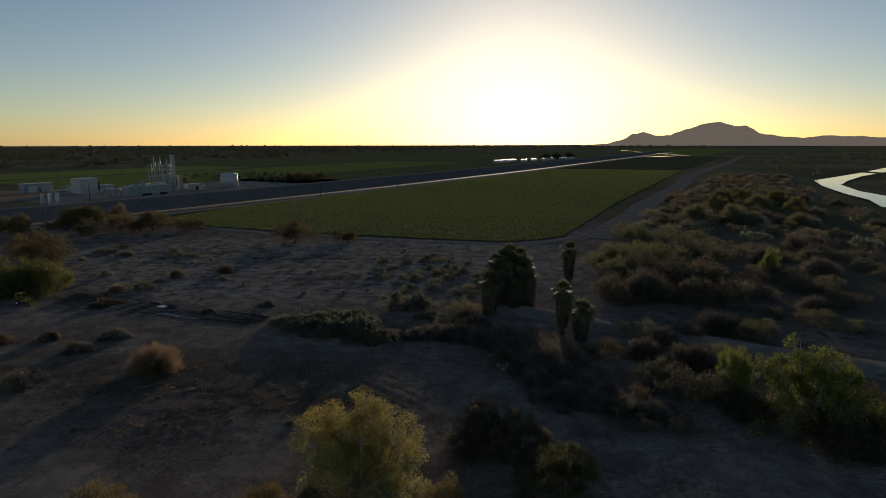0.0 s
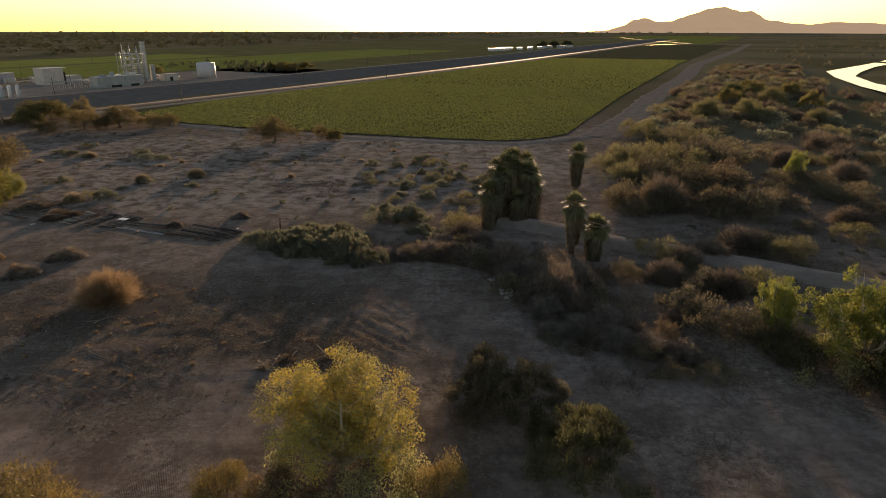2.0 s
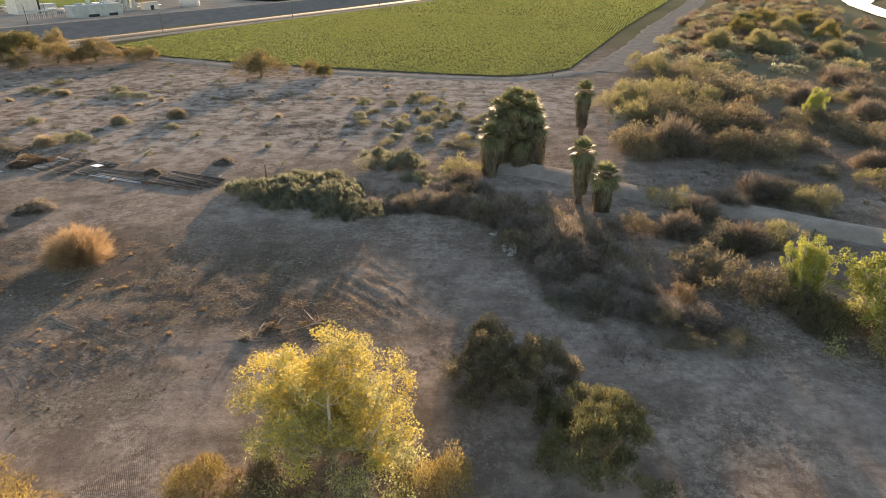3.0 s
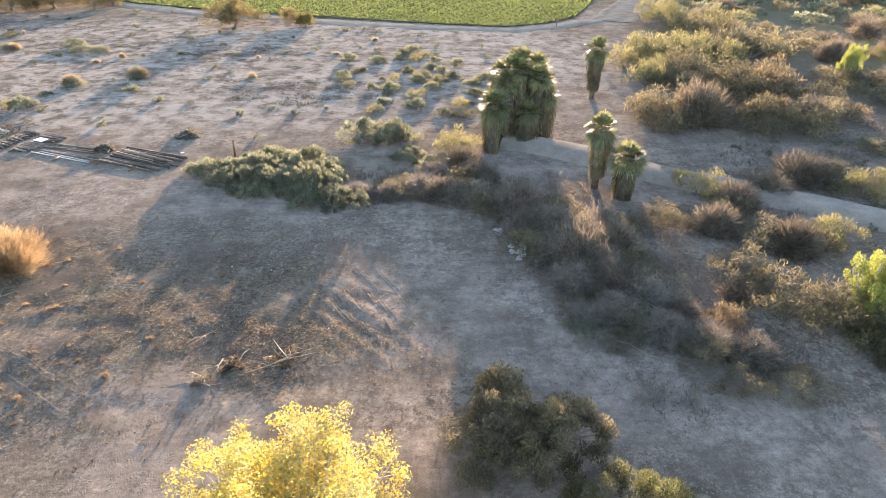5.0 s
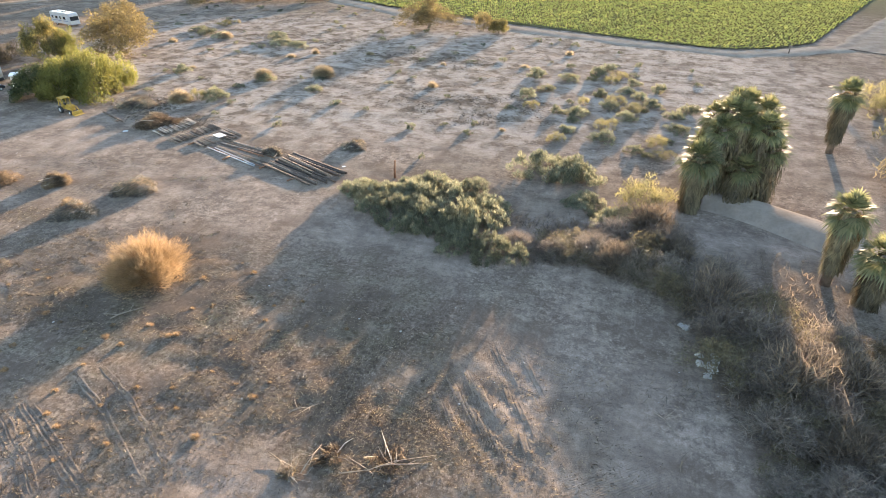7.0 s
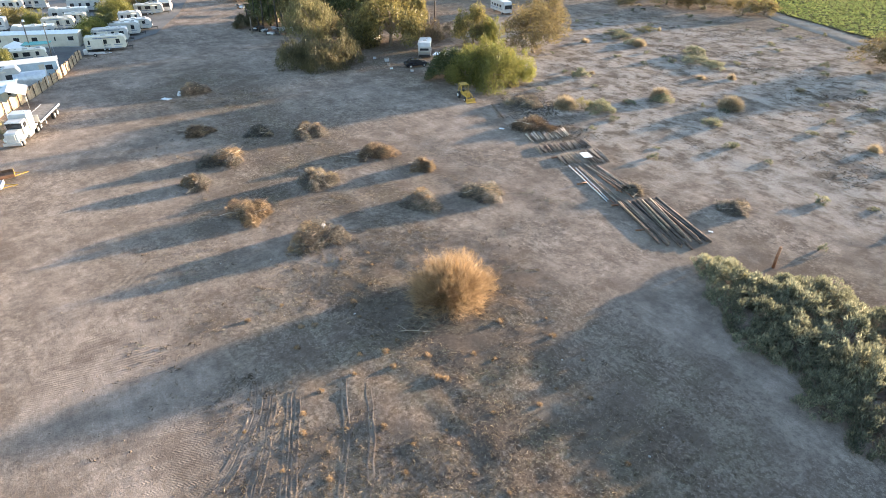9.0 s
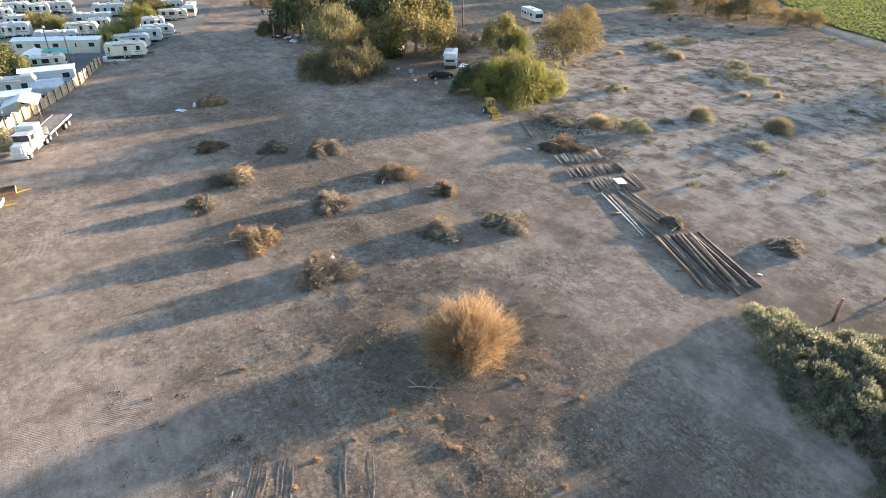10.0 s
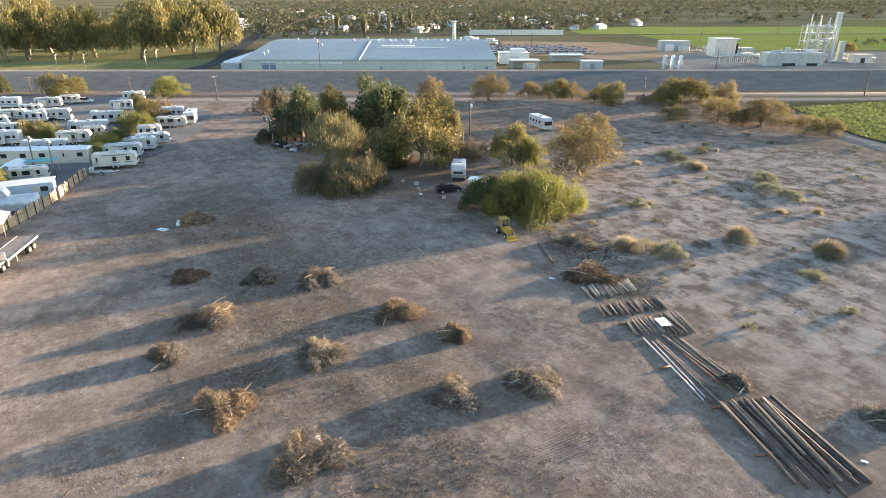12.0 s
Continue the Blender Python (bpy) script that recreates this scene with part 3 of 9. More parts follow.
def build_ground():
    gx = axis([(-4900, 500), (-1400, 100), (-500, 20), (-260, 4), (-150, 1.1), (-105, 0.55), (35, 0.55), (48, 1.2), (130, 4), (300, 20), (700, 100), (1500, 425), (4900, 0)])
    gy = axis([(-4900, 600), (-700, 60), (-100, 12), (30, 1.2), (46, 0.55), (126, 0.55), (128, 0.9), (215, 3), (320, 12), (600, 50), (1500, 340), (4900, 0)])
    x, y = np.meshgrid(gx, gy)
    z = relief(x, y)
    z = np.where(inside(x, y, RIVER), -1.5, z)
    nx, ny = len(gx), len(gy)
    v = np.stack([x, y, z], -1).reshape(-1, 3)
    i = np.arange(nx * ny).reshape(ny, nx)
    f = np.stack([i[:-1, :-1], i[:-1, 1:], i[1:, 1:], i[1:, :-1]], -1).reshape(-1, 4)
    me = arrays_mesh("ground", v, f, True)
    bare = np.zeros_like(x)
    for pts, inner, outer in DIRT_PATHS:
        d = path_distance(x, y, pts) + (vnoise(x, y, 5, 11) - 0.5) * 5
        bare = np.maximum(bare, soft(d, inner, outer))
    bare = np.maximum(bare, 0.75 * soft(np.hypot((x + 95) / 50, (y - 95) / 22) + (vnoise(x, y, 9, 12) - 0.5) * 0.5, 0.7, 1.1))
    bare = np.maximum(bare, 0.85 * soft(np.hypot((x + 185) / 60, (y - 100) / 30), 0.7, 1.1))
    for cx, cy, rx, ry, k in [(-70, 104, 26, 10, 0.8), (-50, 92, 10, 8, 0.7), (-62, 70, 20, 8, 0.7), (-100, 72, 30, 9, 0.8), (-140, 98, 30, 16, 0.85), (-30, 100, 16, 7, 0.7), (-48, 60, 10, 8, 0.7), (-120, 100, 30, 12, 0.7), (-32, 122, 22, 9, 0.6)]:
        bare = np.maximum(bare, k * soft(np.hypot((x - cx) / rx, (y - cy) / ry) + (vnoise(x, y, 8, 16) - 0.5) * 0.7 + (vnoise(x, y, 2.5, 17) - 0.5) * 0.35, 0.6, 1.1))
    # dark litter; patches from (-20, 85) to (-30, 89) also paint in deeper shade
    litter = np.zeros_like(x)
    for cx, cy, rx, ry, k in [(-24, 76, 21, 12, 0.95), (-36, 68, 15, 9, 0.8), (-28, 61, 12, 7, 0.8), (-44, 78, 9, 9, 0.45), (-72, 82, 26, 12, 0.35), (-84, 92, 14, 8, 0.35), (-58, 86, 14, 10, 0.25), (-62, 97, 12, 6, 0.4), (-34, 86, 12, 7, 0.5), (-46, 70, 12, 8, 0.5), (-36, 76, 14, 8, 0.9), (-12, 88, 14, 6, 0.5), (-60, 160, 60, 30, 0.22), (-75, 178, 24, 8, 0.8), (-40, 168, 16, 6, 0.7), (-22, 140, 12, 6, 0.5), (-95, 86, 16, 8, 0.7), (-116, 84, 14, 9, 0.7), (75, 150, 55, 70, 0.7), (16, 82, 14, 20, 0.6),
                              (-160, 125, 18, 14, 0.8), (-120, 125, 26, 16, 0.7), (110, 260, 70, 90, 0.7), (-46, 80, 8, 8, 0.5), (-20, 85, 15, 8, 0.85), (-29, 83, 12, 6, 0.8), (-30, 89, 10, 5, 0.6), (-66, 66, 14, 7, 0.35), (-82, 70, 12, 7, 0.35), (-70, 78, 6, 4, 0.85), (-77, 84, 7, 4, 0.8), (-60, 90, 6, 3, 0.85), (-104, 78, 16, 8, 0.35), (-62.3, 83.6, 4.5, 2.6, 1.0), (-67.8, 70.4, 4.5, 2.4, 0.95), (-75, 91, 5, 2.4, 0.9), (-88, 86, 7, 2.8, 0.9), (-112, 92, 12, 4, 0.7), (-52, 88, 4, 2.4, 0.8)]:
        d = np.hypot((x - cx) / rx, (y - cy) / ry) + (vnoise(x, y, 7, 13) - 0.5) * 0.9 + (vnoise(x, y, 2.2, 14) - 0.5) * 0.5
        litter = np.maximum(litter, k * soft(d, 0.45, 1.1))
    litter *= 1 - 0.3 * bare
    crust = soft(np.hypot((x + 45) / 85, (y - 165) / 45), 0.85, 1.15)
    veg = 1 - soft(np.hypot((x + 40) / 1.3, y - 110), 150, 190) + 0.0 * x
    veg = np.maximum(veg, 0.7 * soft(np.hypot((x - 120) / 55, (y - 210) / 110), 0.7, 1.1))
    veg *= 1 - soft(np.hypot((x + 205) / 75, (y - 95) / 45), 0.8, 1.1)
    col = np.stack([bare, litter, crust, np.clip(veg, 0, 1)], -1).reshape(-1, 4).astype(np.float32)
    ca = me.color_attributes.new("soil", "FLOAT_COLOR", "POINT")
    ca.data.foreach_set("color", col.ravel())
    lanes = np.zeros((*x.shape, 4), np.float32)
    for ch, cx, cy, rx, ry, k in [(0, -38, 60, 9, 7, 1.0), (0, -58, 84, 6, 8, 0.7), (0, -46, 93, 7, 9, 0.6), (1, -5, 77, 7, 9, 1.0), (1, -30, 95, 16, 5, 0.6), (1, -2, 89, 14, 5, 0.5), (1, 20, 60, 16, 8, 0.5), (2, -52, 90, 9, 9, 0.9), (2, -50, 58, 9, 6, 0.7), (2, -138, 76, 9, 7, 1.0), (2, -25, 72, 10, 7, 0.4), (1, -100, 60, 26, 6, 0.6), (0, -85, 105, 18, 8, 0.5), (2, -70, 66, 20, 7, 0.6), (0, -20, 58, 9, 8, 0.6)]:
        d = np.hypot((x - cx) / rx, (y - cy) / ry) + (vnoise(x, y, 4, 15) - 0.5) * 0.7
        lanes[..., ch] = np.maximum(lanes[..., ch], k * soft(d, 0.5, 1.1))
    lanes[..., 3] = 1
    ta = me.color_attributes.new("tracks", "FLOAT_COLOR", "POINT")
    ta.data.foreach_set("color", lanes.ravel())
    ob = link_mesh("ground", me, M_GROUND)
    return tagged(ob, "dry tan desert soil with tyre tracks and scattered litter", "ground", kind="structure")


build_ground()


def sheet(name, poly, mat, z, label, category, grid=0.0):
    bm = bmesh.new()
    bm.faces.new([bm.verts.new((x, y, z)) for x, y in poly])
    bmesh.ops.recalc_face_normals(bm, faces=bm.faces[:])
    if bm.faces[:][0].normal.z < 0:
        bmesh.ops.reverse_faces(bm, faces=bm.faces[:])
    bmesh.ops.triangulate(bm, faces=bm.faces[:])
    ob = part(name, bm, mat, None)
    return tagged(ob, label, category, kind="structure")


def offset_line(pts, v):
    """A polyline shifted to its left by v."""
    out = []
    for i, (x, y) in enumerate(pts):
        x0, y0 = pts[max(i - 1, 0)]
        x1, y1 = pts[min(i + 1, len(pts) - 1)]
        d = math.hypot(x1 - x0, y1 - y0)
        out.append((x - (y1 - y0) / d * v, y + (x1 - x0) / d * v))
    return out


def resample(pts, step):
    out = [pts[0]]
    for (x0, y0), (x1, y1) in zip(pts, pts[1:]):
        n = max(1, round(math.hypot(x1 - x0, y1 - y0) / step))
        out += [(x0 + (x1 - x0) * k / n, y0 + (y1 - y0) * k / n) for k in range(1, n + 1)]
    return out


def ribbon(name, pts, profile, mat, label, category, step=4.0, jitter=0.0, kind="structure"):
    """A band along a line. profile: rows of sideways offset (to the left) and height."""
    pts = resample(pts, step)
    rows = [offset_line(pts, v) for v, _ in profile]
    n = len(pts)
    v = np.array([[(x, y, z) for x, y in row] for row, (_, z) in zip(rows, profile)], float)
    if jitter:
        v[..., 0] += (vnoise(v[..., 0], v[..., 1], 7, 21) - 0.5) * jitter
        v[..., 1] += (vnoise(v[..., 0], v[..., 1], 7, 22) - 0.5) * jitter
    i = np.arange(len(profile) * n).reshape(len(profile), n)
    f = np.stack([i[:-1, :-1], i[:-1, 1:], i[1:, 1:], i[1:, :-1]], -1).reshape(-1, 4)
    me = arrays_mesh(name, v.reshape(-1, 3), f, False)
    return tagged(link_mesh(name, me, mat), label, category, kind=kind)


ribbon("bank_road", BANK, [(-3, 0.0), (-2.3, 0.12), (2.3, 0.12), (3, 0.0)], M_ROAD, "pale packed dirt road beside the field", "road", jitter=0.8)
ribbon("levee", BANK, [(14, -0.1), (28, 0.15), (44, 2.0), (58, 2.2), (66, 2.2), (76, 0.0)], M_GRAVEL, "grey gravel canal levee with a rocky slope", "levee")
ribbon("levee_road", BANK, [(59, 2.23), (59.6, 2.3), (64.4, 2.3), (65, 2.23)], M_ROAD, "pale dirt track along the levee crest", "road")
ribbon("rail_bed", BANK, [(6, -0.05), (8, 0.35), (12, 0.35), (14, -0.05)], M_WOODDARK, "dark brown ballast strip below the levee", "embankment")
ribbon("dirt_bank", [(10.2, 114.0), (12.5, 112.8), (16, 110.6), (21.3, 107.6), (30.6, 99.8), (40.2, 94.4), (47.5, 89.6), (62, 80)], [(-2.4, -0.15), (-1.4, 0.3), (-0.7, 0.8), (0.2, 0.95), (2.2, 0.95), (3.0, 0.75), (5.0, -0.1)], M_ROAD, "low raised dirt track with an eroded bank beside the palms", "track", step=1.2, jitter=1.5)
ribbon("field_road", FIELD_ROAD[:6], [(-3.6, -0.2), (-2.6, 0.1), (2.6, 0.1), (3.6, -0.2)], M_ROAD, "packed dirt farm road round the field", "road", step=2.5, jitter=2.4)
ribbon("field_road", FIELD_ROAD[5:], [(-9.5, -0.2), (-8.0, 0.1), (-6.6, 0.16), (-6.0, 0.08), (-4.6, 0.08), (-3.9, 0.17), (-2.4, 0.12), (-1.4, 0.2), (-0.6, 0.09), (1.0, 0.09), (1.6, 0.18), (2.8, 0.1), (3.6, -0.2)], M_ROAD, "wide rutted dirt farm road beside the field", "road", step=2.5, jitter=1.6)
sheet("river", [(x, y) for x, y in RIVER], M_WATER, -0.05, "calm river reflecting the bright sky", "river")
sheet("crop_field", FIELD, M_FIELD_SOIL, 0.2, "green vegetable field planted in rows", "field")
CANAL = [(395, 1215), (455, 1270), (520, 1330), (530, 1450), (545, 1700), (600, 2100)]
ribbon("irrigation_canal", CANAL, [(-7, 0.3), (7, 0.3)], M_WATER, "shining irrigation canal beyond the field", "canal")


def stuff_mesh(name, me, mat, label, category):
    return tagged(link_mesh(name, me, mat), label, category, kind="stuff")


def build_crop():
    rng = np.random.default_rng(5)
    ux, uy = 0.946, -0.325
    out = []
    for k in range(0, 400):
        d = 0.6 + k * 1.05 if k < 170 else 179 + (k - 170) * 1.5
        sp = 0.62 if k < 110 else (1.1 if k < 170 else 1.5)
        s = np.arange(-140, 260, sp) + rng.normal(0, 0.1, len(np.arange(-140, 260, sp)))
        x, y = 10 + ux * s - uy * d, 196 + uy * s + ux * d
        if k >= 170:
            x, y = x + rng.normal(0, 0.45, len(x)), y + rng.normal(0, 0.45, len(y))
        keep = inside(x, y, FIELD) & (rng.random(len(x)) < 0.94)
        big = 1.0 if k < 110 else (1.35 if k < 170 else 1.7)
        out.append(np.stack([x[keep], y[keep], np.full(keep.sum(), big)], -1))
    p = np.concatenate(out)
    n = len(p)
    size = p[:, 2] * rng.uniform(0.16, 0.28, n)
    c, a, b = [], [], []
    for q in range(2):
        ang = rng.uniform(0, 6.28, n)
        side = np.stack([np.cos(ang), np.sin(ang), np.zeros(n)], -1)
        lift = np.stack([-np.sin(ang) * 0.5, np.cos(ang) * 0.5, np.full(n, 0.8)], -1)
        a.append(side * size[:, None])
        b.append(lift * size[:, None] * 0.8)
        c.append(np.stack([p[:, 0], p[:, 1], 0.2 + size * 0.55], -1))
    stuff_mesh("crop_plants", quads("crop_plants", np.concatenate(c), np.concatenate(a), np.concatenate(b)), L_CROP, "rows of leafy green vegetable plants", "crop plants")


build_crop()


def build_riprap():
    """Loose angular stones over the levee slope."""
    rng = np.random.default_rng(8)
    line = resample([(-330, -40)] + BANK[1:6], 1.0)
    n = 6000
    k = rng.integers(0, len(line) - 1, n)
    vv = rng.uniform(27, 56, n)
    base = np.array(line)
    d = np.diff(base, axis=0)
    d /= np.linalg.norm(d, axis=1)[:, None]
    pos = base[k] + d[k] * rng.uniform(0, 1, n)[:, None] + np.stack([-d[k][:, 1], d[k][:, 0]], -1) * vv[:, None]
    z = np.interp(vv, [28, 44, 58], [0.15, 2.0, 2.2])
    cube = np.array([(-1, -1, -1), (1, -1, -1), (1, 1, -1), (-1, 1, -1), (-1, -1, 1), (1, -1, 1), (1, 1, 1), (-1, 1, 1)], float)
    fc = np.array([(0, 3, 2, 1), (4, 5, 6, 7), (0, 1, 5, 4), (1, 2, 6, 5), (2, 3, 7, 6), (3, 0, 4, 7)])
    size = rng.uniform(0.08, 0.22, n)
    v = cube[None] * size[:, None, None] * rng.uniform(0.5, 1.1, (n, 8, 3)) + np.concatenate([pos, z[:, None]], 1)[:, None, :]
    f = fc[None] + (np.arange(n) * 8)[:, None, None]
    stuff_mesh("riprap", arrays_mesh("riprap", v.reshape(-1, 3), f.reshape(-1, 4)), M_STONE, "grey riprap stones on the levee slope", "stones")


build_riprap()


# land beyond the levee, laid out along it
def beyond(s, v):
    pts = BANK
    acc = 0.0
    for (x0, y0), (x1, y1) in zip(pts[1:], pts[2:]):
        L = math.hypot(x1 - x0, y1 - y0)
        if s <= acc + L or (x1, y1) == pts[-1]:
            t = (s - acc) / L
            return x0 + (x1 - x0) * t - (y1 - y0) / L * v, y0 + (y1 - y0) * t + (x1 - x0) / L * v
        acc += L


def patch(s0, s1, v0, v1):
    return [beyond(s0, v0), beyond((s0 + s1) / 2, v0), beyond(s1, v0), beyond(s1, v1), beyond((s0 + s1) / 2, v1), beyond(s0, v1)]



# ---- plants ----
def unit(a):
    return a / np.maximum(np.linalg.norm(a, axis=-1, keepdims=True), 1e-9)


def leaf_cloud(rng, centres, radii, n, size, flat=0.75, droop=0.0, aspect=0.55):
    """n leaf quads spread in clumps. droop turns the leaves' long axis downwards."""
    w = radii ** 2
    k = rng.choice(len(centres), n, p=w / w.sum())
    d = unit(rng.normal(size=(n, 3)))
    r = rng.random(n) ** 0.45
    c = centres[k] + d * (r * radii[k])[:, None] * np.array([1, 1, flat])
    a = unit(rng.normal(size=(n, 3)) * np.array([1, 1, 0.8]))
    if droop > 0:
        c[:, 2] -= droop * radii[k] * rng.random(n) * 1.3
        a = unit(a * (1 - droop) + np.array([0, 0, -1]) * droop * 1.6)
    elif droop < 0:
        a = unit(a * (1 + droop) + (np.array([0, 0, 1]) + 0.6 * d) * -droop * 1.5)
    b = unit(np.cross(a, unit(rng.normal(size=(n, 3)))))
    s = size * rng.uniform(0.6, 1.35, n)
    return c, a * s[:, None], b * (s * aspect)[:, None]


def dome(rng, n, w, h, floor=0.1, top=1.0, lumps=3):
    """Clump centres filling an uneven dome."""
    ang, rr = rng.uniform(0, 6.283, n), np.sqrt(rng.random(n))
    edge = 1 + sum(rng.uniform(0.08, 0.2) * np.sin((q + 2) * ang + rng.uniform(0, 6.28)) for q in range(lumps))
    r = rr * 0.44 * w * edge
    crown = np.sqrt(np.clip(1 - (rr * 0.95) ** 2, 0.02, 1)) * (0.8 + 0.3 * np.sin(ang * 2 + rng.uniform(0, 6)) * rr) * top
    z = h * (floor + (crown * 0.92 - floor) * rng.random(n) ** 0.42)
    return np.stack([r * np.cos(ang), r * np.sin(ang), np.maximum(z, 0.08 * h)], -1)


def limbs(bm, rng, base_r, trunk_h, ends, bend=0.25, n=5, taper=0.25):
    """A trunk, and limbs that leave it and curve to the ends."""
    lean = Vector((rng.normal(0, 0.12), rng.normal(0, 0.12), 1))
    top = lean * trunk_h
    tube(bm, [(0, 0, -0.15), lean * trunk_h * 0.5, top], [base_r * 1.25, base_r * 0.95, base_r * 0.8], 7)
    for e in ends:
        e = Vector(e)
        start = top * rng.uniform(0.7, 1.0)
        mid = start.lerp(e, 0.5) + Vector(rng.normal(0, bend, 3)) + Vector((0, 0, 0.12 * (e - start).length))
        r = base_r * rng.uniform(0.28, 0.5)
        tube(bm, [start, start.lerp(mid, 0.5), mid, mid.lerp(e, 0.6), e], [r, r * 0.8, r * 0.6, r * 0.4, r * taper * 0.6], n, False)
    return bm


def make_shrub(name, seed, w, h, leaf_mat, n, size, clumps=26, droop=0.0, aspect=0.55, flat=0.8, floor=0.1, stem_mat=None, spread=0.17):
    rng = np.random.default_rng(seed)
    root = new(name)
    c = dome(rng, clumps, w, h, floor)
    rad = rng.uniform(0.7, 1.3, clumps) * spread * min(w, h * 1.5)
    me = leaf_tris("crown", *leaf_cloud(rng, c, rad, n, size, flat, droop, aspect))
    link_mesh("crown", me, leaf_mat, root)
    bm = bmesh.new()
    for e in c[rng.choice(clumps, min(clumps, 9), replace=False)]:
        s = Vector((e[0] * 0.12, e[1] * 0.12, -0.1))
        m = s.lerp(Vector(e), 0.5) + Vector(rng.normal(0, 0.12 * w / 4, 3))
        m.z = max(m.z, 0.1)
        tube(bm, [s, m, e], [0.06 + 0.006 * w, 0.04, 0.012], 4, False)
    part("branchwork", bm, stem_mat or M_BARK, root)
    return root


def make_twig_bush(name, seed, w, h, mat, n, width=0.02, up=0.5, length=0.9, wild=0.38, ragged=0.07):
    """A ball of fine bare stems, as dry tumbleweed or winter brush has."""
    rng = np.random.default_rng(seed)
    root = new(name)
    ang, el = rng.uniform(0, 6.283, n), np.arcsin(rng.uniform(0.02, 1, n) ** (1 - up * 0.6))
    d = np.stack([np.cos(ang) * np.cos(el), np.sin(ang) * np.cos(el), np.sin(el)], -1)
    lump = 0.86 + 0.10 * np.sin(ang * 3 + 1) * np.cos(el) + rng.normal(0, ragged, n)
    r = lump * rng.uniform(0.35, 1, n) ** 0.6
    c = d * r[:, None] * np.array([w / 2, w / 2, h])
    a = unit(d * np.array([0.8, 0.8, 1.0]) + rng.normal(0, wild, (n, 3))) * (length * rng.uniform(0.25, 0.6, n))[:, None]
    c[:, 2] = np.maximum(c[:, 2], np.abs(a[:, 2]) * 0.8)
    b = unit(np.cross(a, rng.normal(size=(n, 3)))) * width
    link_mesh("crown", leaf_tris("crown", c, a, b), mat, root)
    bm = bmesh.new()
    for k in range(12):
        e = Vector(d[k] * np.array([w / 2, w / 2, h]) * 0.7)
        tube(bm, [(0, 0, -0.1), e * 0.5 + Vector(rng.normal(0, 0.1, 3)), e], [0.05, 0.03, 0.012], 4, False)
    part("branchwork", bm, M_TWIG, root)
    return root


def make_tree(name, seed, w, h, leaf_mat, n, size, trunk_h, trunk_r, clumps=34, droop=0.0, floor=0.25, bark=None, aspect=0.55, spread=0.15, flat=0.85, ends=10):
    rng = np.random.default_rng(seed)
    root = new(name)
    c = dome(rng, clumps, w, h, floor)
    rad = rng.uniform(0.65, 1.35, clumps) * spread * min(w, h)
    link_mesh("crown", leaf_tris("crown", *leaf_cloud(rng, c, rad, n, size, flat, droop, aspect)), leaf_mat, root)
    bm = limbs(bmesh.new(), rng, trunk_r, trunk_h, c[rng.choice(clumps, ends, replace=False)], 0.06 * w)
    part("trunk", bm, bark or M_BARK, root)
    return root


def make_cottonwood(name, seed, w, h, mat, n, size, layers=24):
    """Ascending limbs that end in separate leafy plumes with gaps between, pale bark showing."""
    rng = np.random.default_rng(seed)
    root = new(name)
    bm = bmesh.new()
    cs, rs = [], []
    tops = []
    for k in range(layers):
        ang = 6.283 * k / layers * 2.4 + rng.uniform(-0.3, 0.3)
        reach = w * 0.5 * (0.25 + 0.65 * ((k * 0.618) % 1.0))
        top = Vector((math.cos(ang) * reach, math.sin(ang) * reach, h * (1.0 - 0.55 * (reach / (w * 0.5)) ** 2) * rng.uniform(0.8, 1.0)))
        tops.append(top)
        start = Vector((0, 0, h * rng.uniform(0.05, 0.2)))
        mid = start.lerp(top, 0.5) + Vector((top.x * 0.15, top.y * 0.15, -0.02 * h))
        r = 0.02 * h * rng.uniform(0.5, 0.9)
        tube(bm, [start, start.lerp(mid, 0.6), mid, mid.lerp(top, 0.6), top], [r, r * 0.8, r * 0.6, r * 0.35, 0.015], 5, False)
        for q in range(9):
            f = rng.uniform(0.1, 1.0)
            c = start.lerp(mid, 0.7).lerp(top, f) + Vector(rng.normal(0, 0.05 * w, 3))
            cs.append(c)
            rs.append(w * rng.uniform(0.035, 0.075))
            tube(bm, [start.lerp(mid, 0.7).lerp(top, f * 0.8), c], [0.03, 0.01], 3, False)
    tube(bm, [(0, 0, -0.2), (0.05, 0.02, h * 0.12), (0.1, 0, h * 0.22)], [0.035 * h, 0.028 * h, 0.02 * h], 8)
    low = dome(rng, layers * 2, w * 0.95, h * 0.62, 0.05)
    part("trunk", bm, M_PALEBARK, root, "pale grey trunk and bare limbs")
    link_mesh("crown", leaf_tris("crown", *leaf_cloud(rng, np.array(cs), np.array(rs), n, size, 1.0, 0.15, 0.7)), mat, root)
    rad = rng.uniform(0.05, 0.1, len(low)) * w
    link_mesh("lower_foliage", leaf_tris("lower_foliage", *leaf_cloud(rng, low, rad, int(n * 0.45), size * 1.1, 1.3, 0.4, 0.5)), L_PALEGREEN, root, "grey-green lower foliage")
    return root


